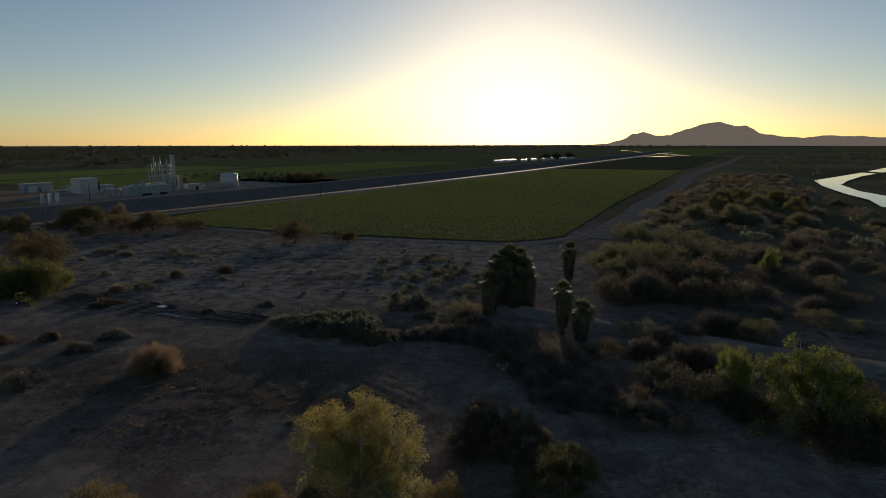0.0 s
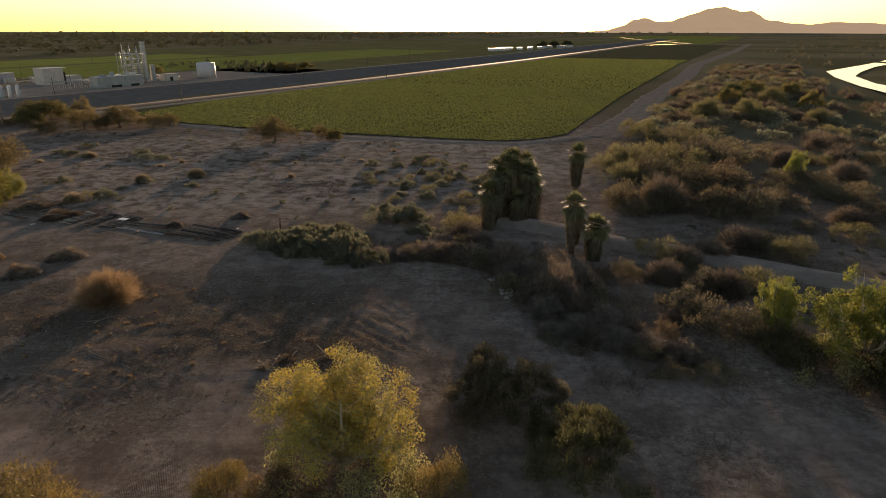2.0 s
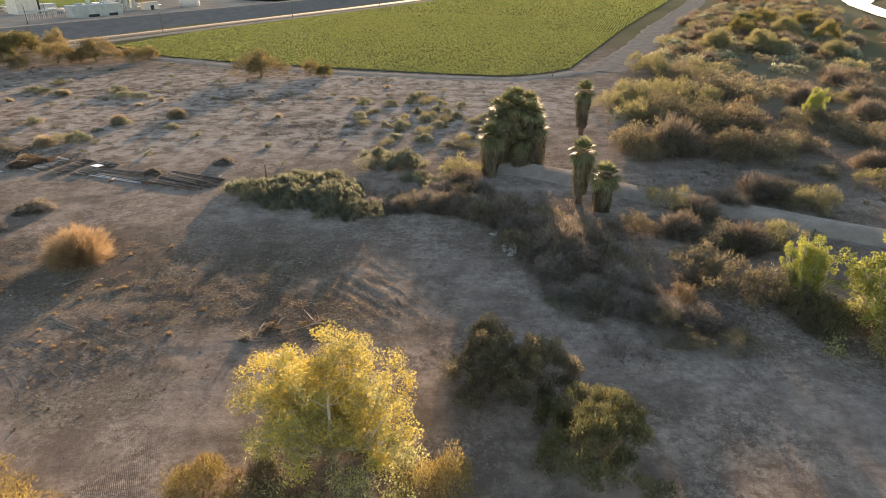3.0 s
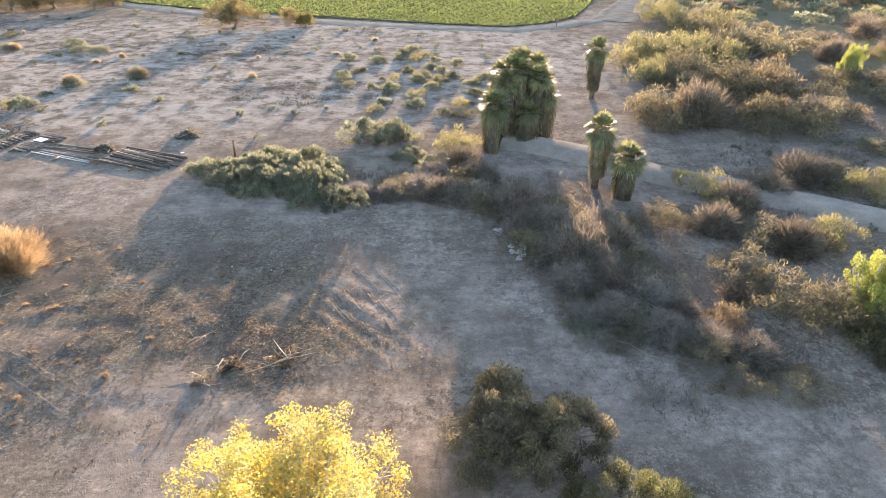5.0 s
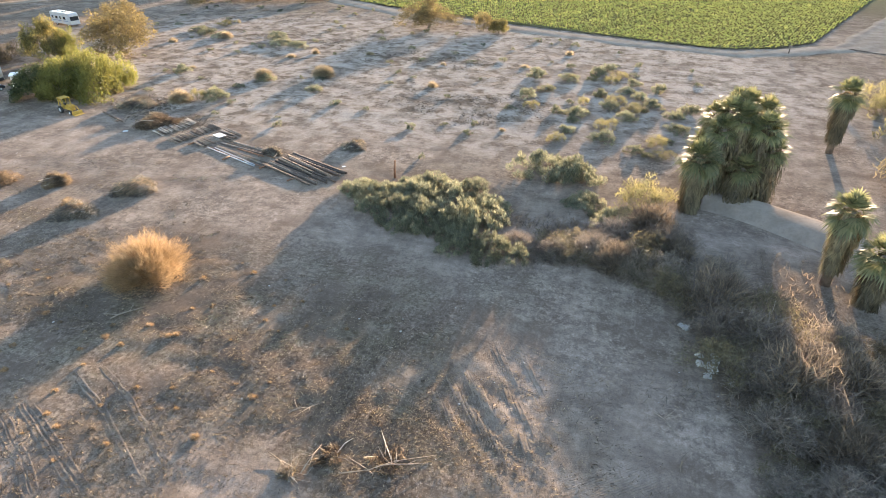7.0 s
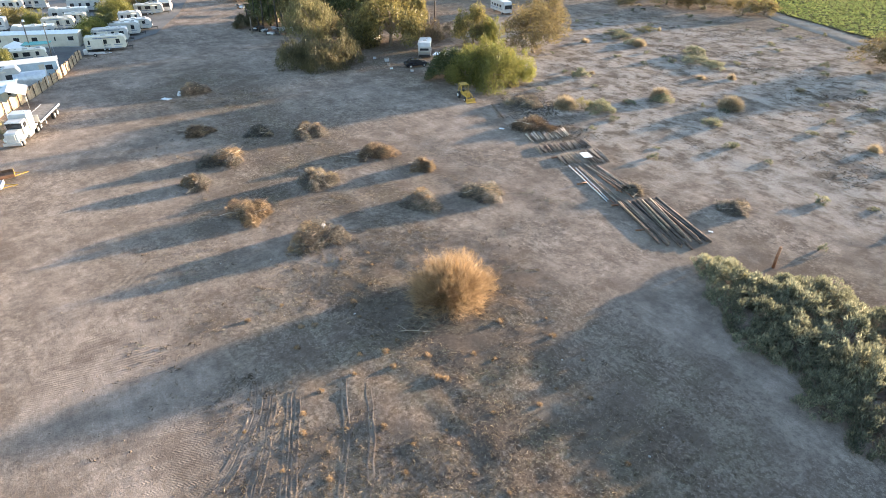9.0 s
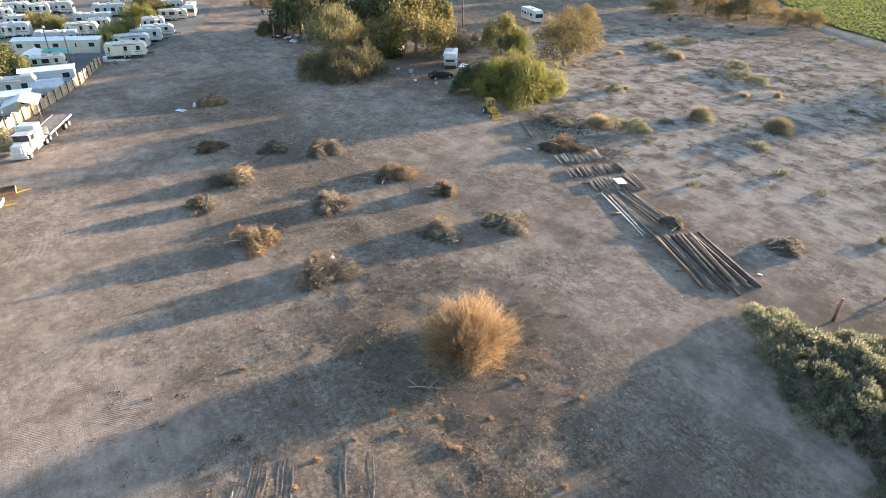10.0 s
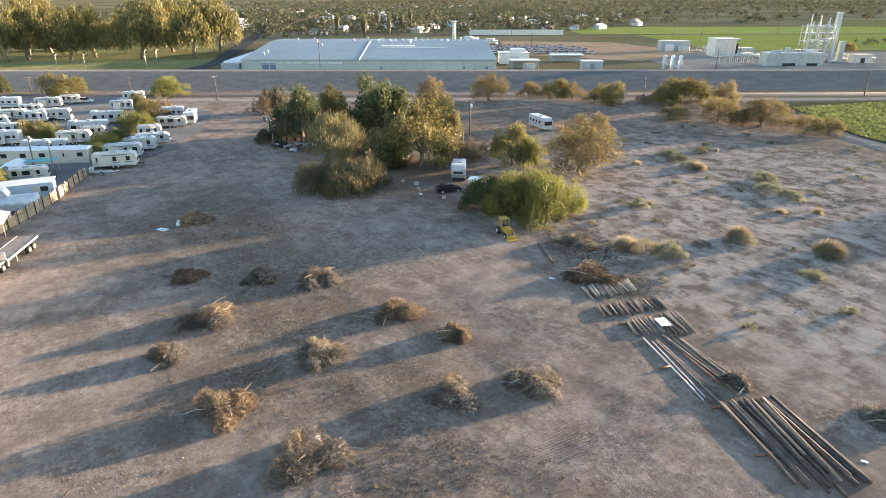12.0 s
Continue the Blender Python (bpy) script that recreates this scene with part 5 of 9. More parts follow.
for key, x, y, w, h in [("weeping", 101, 246, 11, 8), ("weeping", 116, 245, 8.5, 8), ("weeping", 119, 238, 8, 5.6), ("weeping", 146, 285, 12, 8.4), ("olive_tree", 153, 267, 9, 9), ("weeping", 135, 232, 9, 5.6), ("olive_tree", 171, 315, 12, 8), ("olive_tree", 125, 280, 10, 8), ("dark", 138, 305, 10, 8), ("olive_tree", 160, 330, 12, 8)]:
    plant(key, x, y, w, h, group="thicket")
_rng = np.random.default_rng(71)
THICKET = [(58, 112), (75, 108), (130, 150), (175, 255), (215, 345), (250, 450), (300, 540), (250, 560), (170, 420), (110, 315), (78, 235), (58, 190), (60, 150)]
_far = []
for x, y in scatter_points(_rng, 290, THICKET, [(FIELD_ROAD, 8), ([(130, 186), (169, 264), (209, 350)], 6)], 5.0):
    key = ("dusky", "russet", "twigs", "dusky", "olive", "dusky", "twigs", "sage")[int(_rng.integers(8))]
    w, h = _rng.uniform(7, 12), _rng.uniform(3, 5)
    if y < 165:
        plant(key, x, y, w, h, group="thicket")
    else:
        _far.append((key, x, y, w, h))
for x, y in scatter_points(_rng, 60, [(72, 60), (130, 120), (260, 260), (300, 220), (160, 60)], [([(130, 186), (169, 264), (209, 350)], 6)], 9):
    _far.append((("dusky", "russet", "olive", "twigs")[int(_rng.integers(4))], x, y, _rng.uniform(6, 12), _rng.uniform(2.5, 5)))
# bushes on the hummocky flats
for key, x, y, w, h in [("sage", -66.2, 132.1, 4.6, 2.6), ("straw", -70.5, 129, 4.6, 2.2), ("olive", -68.5, 131, 3.2, 2.2), ("straw", -64.3, 145.1, 4.3, 2.0), ("straw", -54.3, 149.7, 5.1, 2.2), ("sage", -51.7, 140.6, 3.4, 1.4), ("sage", -81.2, 144.5, 3.6, 1.9), ("sage", -70.5, 170, 5.5, 1.6),
                        ("sage", -75, 171, 5.5, 1.5), ("sage", -78.3, 175.8, 5, 2.2), ("sage", -92, 174, 5, 1.5), ("sage", -97, 176, 5, 1.4), ("straw", -90, 173, 3.5, 1.6), ("sage", -100.3, 178, 5.5, 1.4), ("olive", -98, 186, 5, 1.6), ("sage", -63, 144, 3.4, 1.8)]:
    plant(key, x, y, w, h, group="bushes on the flats")
for x, y in scatter_points(_rng, 34, [(-14, 128), (6, 122), (12, 150), (2, 172), (-18, 165)], [], 3.0):
    plant("olive" if _rng.random() < 0.4 else "sage", x, y, _rng.uniform(2.2, 4.2), _rng.uniform(1.2, 2.2), group="bushes on the flats")
_small = []
for x, y in scatter_points(_rng, 110, [(-110, 150), (-90, 120), (-46, 120), (-12, 108), (20, 125), (25, 185), (-30, 200), (-85, 226), (-125, 232)], [(DIRT_PATHS[0][0], 7)], 3.2):
    _small.append(("scrub" if _rng.random() < 0.9 else "straw", x, y, _rng.uniform(0.8, 2.6), _rng.uniform(0.4, 1.1)))
for x, y in scatter_points(_rng, 60, [(30, 95), (48, 120), (75, 100), (85, 80), (45, 60), (24, 76)], [], 2.5):
    _small.append(("scrub", x, y, _rng.uniform(0.8, 2.2), _rng.uniform(0.4, 1.0)))
for x, y in [(-30, 128), (-45, 135), (-84, 130)]:
    plant("scrub", x, y, 2.2, 1.0, group="bushes on the flats")
joined_plants("low_scrub", _small, "low scattered scrub on the flats", "scrub")
joined_plants("river_thicket", _far, "dense brushy thicket towards the river", "thicket")
# trees along the field's near edge and the bank road
for key, x, y, w, h in [("brown_tree", -48.2, 197.2, 12.4, 7.3), ("brown_tree", -34.6, 198.6, 5.0, 4.6), ("olive_tree", -30.3, 196.8, 5.2, 3.8)] + [("brown_tree", -177.9, 190.5, 10.9, 9.3), ("brown_tree", -174.3, 204.8, 7.8, 5.5), ("olive_tree", -168.0, 210.7, 9.3, 6.7), ("brown_tree", -164.2, 213.6, 7.4, 6.0), ("olive_tree", -152.9, 217.7, 9.3, 7.6), ("brown_tree", -156.3, 215.1, 6.1, 4.5), ("olive_tree", -141.3, 238.5, 17.5, 8.6), ("olive_tree", -140.4, 228.9, 8.7, 6.6), ("brown_tree", -125.0, 236.0, 7.4, 9.4), ("brown_tree", -117.1, 221.0, 12.3, 6.5), ("brown_tree", -124.1, 211.7, 8.0, 4.5), ("brown_tree", -106.4, 223.7, 12.7, 7.6), ("brown_tree", -110.1, 221.4, 7.5, 4.9), ("brown_tree", -95.3, 223.8, 7.7, 4.9), ("brown_tree", -91.9, 228.4, 6.3, 4.6), ("russet", -147.6, 228.6, 7.2, 3.3), ("olive_tree", -263.7, 80.2, 14.2, 7.9)]:
    plant(key, x, y, w, h, group="trees along the bank road")
# the grove round the camp
for key, x, y, w, h in [("dark", -145.0, 133.5, 14.2, 15.7), ("dark", -160.9, 120.7, 11.0, 12.6), ("olive_tree", -150.2, 123.6, 9.5, 14.5), ("weeping", -138.7, 119.2, 10.2, 10.4), ("drooping_brush", -118.8, 105.6, 6.6, 5.8), ("drooping_brush", -113.5, 109.4, 7.6, 6.6), ("drooping_brush", -114.5, 114.1, 6.4, 6.6), ("drooping_brush", -120.5, 109.8, 6.1, 5.6), ("olive_tree", -121.8, 129.2, 14.5, 13.5), ("olive_tree", -126.5, 124.5, 8.0, 9.0), ("brown_tree", -147.8, 149.1, 10.3, 13.4), ("dark", -142.3, 149.5, 5.5, 10.3), ("olive_tree", -136.0, 146.3, 6.0, 8.0), ("russet", -120.7, 138.1, 6.9, 5.1), ("russet", -120.6, 142.3, 7.1, 5.2), ("olive_tree", -112.4, 144.5, 7.7, 8.8), ("green", -109.6, 147.3, 4.7, 6.5), ("brown_tree", -99.4, 150.2, 12.1, 10.8), ("brown_tree", -116.2, 170.2, 9.0, 7.7), ("russet", -194.2, 123.0, 8.8, 7.2), ("drooping_brush", -196.0, 127.3, 6.6, 7.9), ("drooping_brush", -158.7, 112.2, 5.7, 4.2), ("drooping_brush", -124.7, 123.8, 5.6, 5.0), ("brown_tree", -131.1, 122.0, 5.8, 5.7), ("green", -90.3, 124.8, 7.7, 7.1), ("green", -86.4, 127.7, 9.4, 8.5), ("green", -85.7, 131.8, 6.2, 6.6), ("dark", -94.0, 123.8, 7.4, 6.0), ("green", -90.7, 128.0, 7.9, 6.7)]:
    plant(key, x, y, w, h, group="grove round the camp")
# trees among the trailers
for key, x, y, w, h in [("olive_tree", -193.4, 67.6, 6.4, 5.3), ("green", -186.5, 71.1, 4.9, 5.1), ("green", -164.4, 78.6, 6.1, 5.8), ("dark", -168.9, 82.5, 6.1, 5.4), ("green", -187.1, 89.0, 8.0, 6.2), ("olive_tree", -198.7, 94.2, 8.1, 6.8), ("russet", -208.7, 99.8, 5.7, 6.6), ("green", -244.5, 108.4, 11.6, 6.6), ("olive_tree", -222.4, 95.1, 5.0, 4.8), ("dark", -283.6, 62.5, 6.2, 6.5), ("green", -144.4, 61.0, 2.7, 5.3), ("dark", -171.2, 67.5, 3.5, 2.3)]:
    plant(key, x, y, w, h, group="trees among the trailers")
# park eucalyptus beyond the levee
for key, x, y, w, h in [("euca", -406.5, 75.6, 17.6, 29.2), ("euca", -398.2, 67.0, 13.7, 27.1), ("euca", -397.4, 93.7, 14.9, 23.1), ("euca", -399.7, 105.8, 13.5, 25.0), ("euca", -378.7, 123.9, 17.3, 27.0), ("euca", -417.1, 147.4, 17.0, 29.3), ("euca", -372.9, 148.4, 16.0, 29.3), ("euca", -378.0, 163.0, 17.8, 31.0), ("euca", -446.1, 88.7, 16.5, 29.0), ("euca", -396.2, 133.6, 12.2, 28.1)]:
    plant(key, x, y, w * 1.15, h * 1.16, group="park eucalyptus")
for x, y in scatter_points(_rng, 22, [(-440, 20), (-560, 60), (-560, 180), (-440, 170)], [], 16):
    plant("euca", x, y, _rng.uniform(11, 16), _rng.uniform(16, 26), group="park eucalyptus")


def far_woods(name, seed, n, poly, hmin, hmax, label, leaves_each=46, gap=4.0, size=0.95, mat=None):
    """Far trees: uneven leafy crowns, joined into one."""
    rng = np.random.default_rng(seed)
    pts = scatter_points(rng, n, poly, [(BANK, 70)], gap)
    C, A, B = [], [], []
    for x, y in pts:
        h = rng.uniform(hmin, hmax)
        w = h * rng.uniform(0.7, 1.5)
        c = dome(rng, 9, w, h, 0.15) + np.array([x, y, 0])
        rad = rng.uniform(0.12, 0.26, 9) * w
        a = leaf_cloud(rng, c, rad, leaves_each, size * h / 8, 0.8, 0.0, 0.7)
        C.append(a[0]), A.append(a[1]), B.append(a[2])
    me = leaf_tris(name, np.concatenate(C), np.concatenate(A), np.concatenate(B))
    return stuff_mesh(name, me, mat or L_FAR, label, "trees")

# ---- distance ----
far_woods("far_woods", 81, 1700, [beyond(150, 480), beyond(700, 560), beyond(1300, 700), beyond(2600, 900), (-1400, 2600), (-2400, 1500), (-1700, 300), (-900, -100), (-620, 150)], 8, 15, "dark belt of far trees in the town", leaves_each=90, gap=8, size=0.75)
far_woods("town_trees", 82, 1050, [(-480, 180), (-640, 180), (-1100, 400), (-1200, 1000), (-700, 900), (-480, 620), (-420, 420), (-470, 300)], 7, 15, "trees among the houses of the town", leaves_each=135, gap=7.0, size=0.56)
far_woods("park_trees", 87, 170, [(-450, 20), (-620, 30), (-900, 90), (-900, 300), (-640, 255), (-500, 200)], 9, 17, "dark trees behind the park lawn", 220, 9, 0.5)
far_woods("horizon_trees", 83, 420, [(-2600, 2200), (-1200, 2000), (300, 2300), (1200, 2400), (1400, 3400), (-1500, 3600), (-3400, 3000)], 9, 18, "thin line of trees near the horizon", 26, 14, 1.2)
far_woods("river_woods", 84, 420, [(290, 560), (330, 530), (480, 700), (760, 1000), (1600, 1500), (2400, 2400), (1200, 2000), (640, 1280), (430, 860)], 3, 7, "scrub and willows along the river", 40, 7, 1.0, L_DUSKY)
far_woods("east_bank_scrub", 85, 320, [(300, 420), (380, 500), (700, 760), (1500, 1200), (1800, 900), (700, 350), (340, 200)], 2.5, 6, "scrub on the far river bank", 40, 8, 1.0, L_DUSKY)
far_woods("left_hedges", 86, 70, [(-240, 560), (-130, 480), (-100, 520), (-200, 640)], 3, 6, "bushes by the works", 46, 5)

sheet("far_field", patch(300, 900, 180, 330), M_CROP_FAR, 0.1, "bright green crop field beyond the works", "field")
sheet("far_field", patch(260, 620, 345, 460), M_CROP_FAR, 0.1, "bright green crop field beyond the works", "field")
sheet("far_field", patch(620, 1500, 345, 620), M_CROP_DULL, 0.1, "dull green far field", "field")
sheet("far_field", patch(900, 1700, 80, 320), M_CROP_DULL, 0.1, "dull green far field", "field")
sheet("far_field", [(560, 1330), (1100, 2300), (900, 2500), (620, 2300), (430, 1330)], M_CROP_FAR, 0.1, "green far field beyond the canal", "field")
sheet("far_field", patch(420, 900, 80, 175), M_CROP_DULL, 0.1, "dull green far field", "field")
sheet("bare_lot", [(-300, 300), (-232, 330), (-250, 400), (-330, 420), (-380, 360)], M_LOT, 0.12, "bare reddish lot behind the warehouse", "lot")
sheet("works_yard", patch(230, 470, 78, 170), M_YARD, 0.1, "tan-grey bare yard of the works", "yard")
sheet("park_lawn", [(-330, 20), (-312, 128), (-330, 160), (-560, 200), (-600, 30)], M_LAWN, 0.1, "dry park lawn under eucalyptus", "lawn")
sheet("trailer_lot", [(-128, 52), (-152, 74.5), (-164, 92), (-186, 104), (-205, 112), (-232, 100), (-262, 88), (-290, 40), (-200, 20)], M_PARKLOT, 0.14, "worn grey asphalt lot of the trailer park", "lot")
ribbon("street", [(-300, 118), (-335, 148), (-360, 160), (-640, 282), (-1000, 440)], [(-4.5, 0.14), (4.5, 0.14)], M_ASPHALT, "grey street running into the town", "street")
ribbon("park_street", [(-420, -120), (-318, 90), (-306, 120)], [(-4, 0.13), (4, 0.13)], M_ASPHALT, "street beside the park and levee", "street")


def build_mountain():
    """A bare rocky ridge near the horizon, its haze imitated by a glowing material."""
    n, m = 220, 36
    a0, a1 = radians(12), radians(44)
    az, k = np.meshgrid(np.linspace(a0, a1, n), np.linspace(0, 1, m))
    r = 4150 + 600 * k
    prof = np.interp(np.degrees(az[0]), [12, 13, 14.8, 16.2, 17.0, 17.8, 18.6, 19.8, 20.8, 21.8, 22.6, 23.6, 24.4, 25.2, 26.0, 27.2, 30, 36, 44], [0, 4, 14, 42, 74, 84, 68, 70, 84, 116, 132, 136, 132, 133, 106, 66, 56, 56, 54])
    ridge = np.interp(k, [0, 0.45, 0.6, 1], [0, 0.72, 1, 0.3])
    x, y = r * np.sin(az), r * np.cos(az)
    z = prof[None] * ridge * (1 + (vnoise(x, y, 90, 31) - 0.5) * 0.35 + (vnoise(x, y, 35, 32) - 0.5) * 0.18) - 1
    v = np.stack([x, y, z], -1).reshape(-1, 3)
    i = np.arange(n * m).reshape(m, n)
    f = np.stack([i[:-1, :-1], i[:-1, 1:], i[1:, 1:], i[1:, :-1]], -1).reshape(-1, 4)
    tagged(link_mesh("backdrop", arrays_mesh("backdrop", v, f), M_MOUNTAIN), "bare mountain ridge on the horizon with a glow added for haze", "mountain", kind="structure")


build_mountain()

# ---- vehicles and trailers ----
def wheel(parent, x, y, r=0.36, w=0.24):
    bm = tube(bmesh.new(), [(0, -w / 2, 0), (0, -w * 0.35, 0), (0, w * 0.35, 0), (0, w / 2, 0)], [r * 0.86, r, r, r * 0.86], 14)
    ob = part("wheel", bm, M_BLACK, parent)
    ob.location = (x, y, r)
    bm = tube(bmesh.new(), [(0, -w * 0.53, 0), (0, w * 0.53, 0)], [r * 0.5, r * 0.5], 10)
    part("rim", bm, M_STEEL, ob)
    return ob


def slab(name, parent, c, s, mat, bevel=0.0, label="", rz=0.0):
    return part(name, box(bmesh.new(), c, s, rz, bevel), mat, parent, label)


def make_trailer(L, H=3.0, mat=None, slope=0.5, slide=False, stripe=True, fifth=False):
    """A travel trailer: the front towards +x."""
    t = new("travel_trailer")
    W, h0 = 2.45, 0.55
    r = 0.22
    prof = [(-L / 2, h0), (-L / 2, H - r), (-L / 2 + r, H), (L / 2 - slope - r, H), (L / 2 - slope * 0.4, H - 0.25), (L / 2, H - 1.1), (L / 2, h0 + 0.35), (L / 2 - 0.35, h0)]
    if fifth:
        prof = [(-L / 2, h0), (-L / 2, H - r), (-L / 2 + r, H), (L / 2 - 2.4, H), (L / 2 - 2.0, H + 0.25), (L / 2 - 0.5, H + 0.25), (L / 2, H - 0.5), (L / 2 - 0.1, 1.7), (L / 2 - 1.9, 1.65), (L / 2 - 2.1, h0)]
    bm = extrude_profile(bmesh.new(), prof, W)
    bmesh.ops.bevel(bm, geom=[e for e in bm.edges if abs(e.verts[0].co.y - e.verts[1].co.y) < 0.01], offset=0.06, segments=2, affect="EDGES")
    part("body", bm, mat or M_WHITE, t)
    for s in (-1, 1):
        for k, x in enumerate(np.linspace(-L / 2 + 1.1, L / 2 - 1.6, max(3, int(L / 2.2)))):
            w = 0.95 if k % 2 else 0.6
            slab("window", t, (x, s * (W / 2 + 0.012), 1.95), (w * 1.25, 0.04, 0.85), M_DARKGLASS)
        if stripe:
            slab("stripe", t, (-0.2, s * (W / 2 + 0.006), 1.25), (L * 0.86, 0.02, 0.16), M_STRIPE)
            slab("stripe", t, (-0.5, s * (W / 2 + 0.006), 1.02), (L * 0.7, 0.02, 0.1), M_STEEL)
        slab("lower_panel", t, (-0.3, s * (W / 2 + 0.004), 0.72), (L * 0.8, 0.02, 0.3), M_GREY)
    slab("door", t, (L * 0.16, -W / 2 - 0.014, 1.55), (0.66, 0.05, 1.75), M_CREAM)
    slab("underbody", t, (-0.3, 0, 0.5), (L * 0.86, W - 0.3, 0.24), M_BLACK)
    slab("rear_window", t, (-L / 2 - 0.012, 0, 1.95), (0.04, 1.5, 0.7), M_DARKGLASS)
    slab("front_window", t, (L / 2 - (0.1 if fifth else 0.02), 0, 2.15 if fifth else 1.6), (0.14, 1.7, 0.5), M_DARKGLASS)
    part("awning_roll", tube(bmesh.new(), [(-L * 0.28, -W / 2 - 0.1, H - 0.3), (L * 0.3, -W / 2 - 0.1, H - 0.3)], [0.09, 0.09], 7), M_STRIPE if slide else M_CREAM, t)
    part("ladder", box(bmesh.new(), (-L / 2 - 0.06, -0.8, 1.9), (0.05, 0.4, 2.2)), M_STEEL, t)
    slab("roof_unit", t, (-0.3, 0, H + 0.13), (0.95, 0.7, 0.28), M_WHITE, 0.06)
    slab("roof_unit", t, (L * 0.3, 0.1, H + 0.12), (0.7, 0.6, 0.24), M_GREY, 0.05)
    slab("vent", t, (-L * 0.32, 0.3, H + 0.07), (0.4, 0.4, 0.14), M_WHITE, 0.03)
    slab("vent", t, (L * 0.22, -0.2, H + 0.07), (0.4, 0.4, 0.14), M_WHITE, 0.03)
    if slide:
        slab("slide_out", t, (-L * 0.2, -W / 2 - 0.3, 1.65), (2.6, 0.6, 1.7), M_CREAM, 0.04)
    for s in (-1, 1):
        wheel(t, -0.5, s * (W / 2 - 0.2))
        wheel(t, 0.4, s * (W / 2 - 0.2))
    if not fifth:
        bm = bmesh.new()
        for s in (-1, 1):
            tube(bm, [(L / 2 - 0.3, s * 0.7, 0.5), (L / 2 + 1.1, 0, 0.5)], [0.06, 0.06], 5)
        tube(bm, [(L / 2 + 0.95, 0, -0.02), (L / 2 + 0.95, 0, 0.75)], [0.05, 0.05], 6)
        part("hitch", bm, M_BLACK, t)
    else:
        for s in (-1, 1):
            slab("leg", t, (L / 2 - 2.2, s * 0.9, 0.3), (0.1, 0.1, 0.64), M_STEEL)
    return t


def make_motorhome(L, mat=None, cab_over=False):
    t = new("motorhome")
    W, H = 2.45, 3.2
    prof = [(-L / 2, 0.6), (-L / 2, H - 0.2), (-L / 2 + 0.25, H), (L / 2 - 0.6, H), (L / 2 - 0.15, H - 0.5), (L / 2, 1.4), (L / 2, 0.6)]
    if cab_over:
        prof = [(-L / 2, 0.6), (-L / 2, H - 0.2), (-L / 2 + 0.2, H), (L / 2 - 1.2, H), (L / 2 - 0.75, H - 0.35), (L / 2 - 0.9, 2.2), (L / 2 - 1.7, 2.1), (L / 2 - 1.05, 1.35), (L / 2, 1.15), (L / 2, 0.55)]
    bm = extrude_profile(bmesh.new(), prof, W)
    bmesh.ops.bevel(bm, geom=[e for e in bm.edges if abs(e.verts[0].co.y - e.verts[1].co.y) < 0.01], offset=0.05, segments=2, affect="EDGES")
    part("body", bm, mat or M_WHITE, t)
    if cab_over:
        slab("windshield", t, (L / 2 - 1.36, 0, 1.75), (0.42, 1.9, 0.5), M_DARKGLASS)
    else:
        slab("windshield", t, (L / 2 - 0.06, 0, 1.95), (0.12, 2.1, 0.95), M_DARKGLASS)
    for s in (-1, 1):
        for k, x in enumerate(np.linspace(-L / 2 + 1.0, L / 2 - 2.2, 4)):
            slab("window", t, (x, s * (W / 2 + 0.012), 2.0), (0.9 if k % 2 else 0.6, 0.04, 0.6), M_DARKGLASS)
        slab("stripe", t, (-0.3, s * (W / 2 + 0.006), 1.3), (L * 0.8, 0.02, 0.16), M_STRIPE)
        wheel(t, -L * 0.25, s * (W / 2 - 0.18), 0.42)
        wheel(t, L * 0.32, s * (W / 2 - 0.18), 0.42)
    slab("door", t, (L * 0.1, -W / 2 - 0.014, 1.6), (0.66, 0.05, 1.8), M_CREAM)
    slab("roof_unit", t, (0.2, 0, H + 0.13), (1.0, 0.7, 0.28), M_WHITE, 0.06)
    slab("vent", t, (-L * 0.3, 0.2, H + 0.07), (0.4, 0.4, 0.14), M_WHITE, 0.03)
    slab("bumper", t, (L / 2 + 0.05, 0, 0.6), (0.14, 2.3, 0.2), M_GREY, 0.03)
    return t


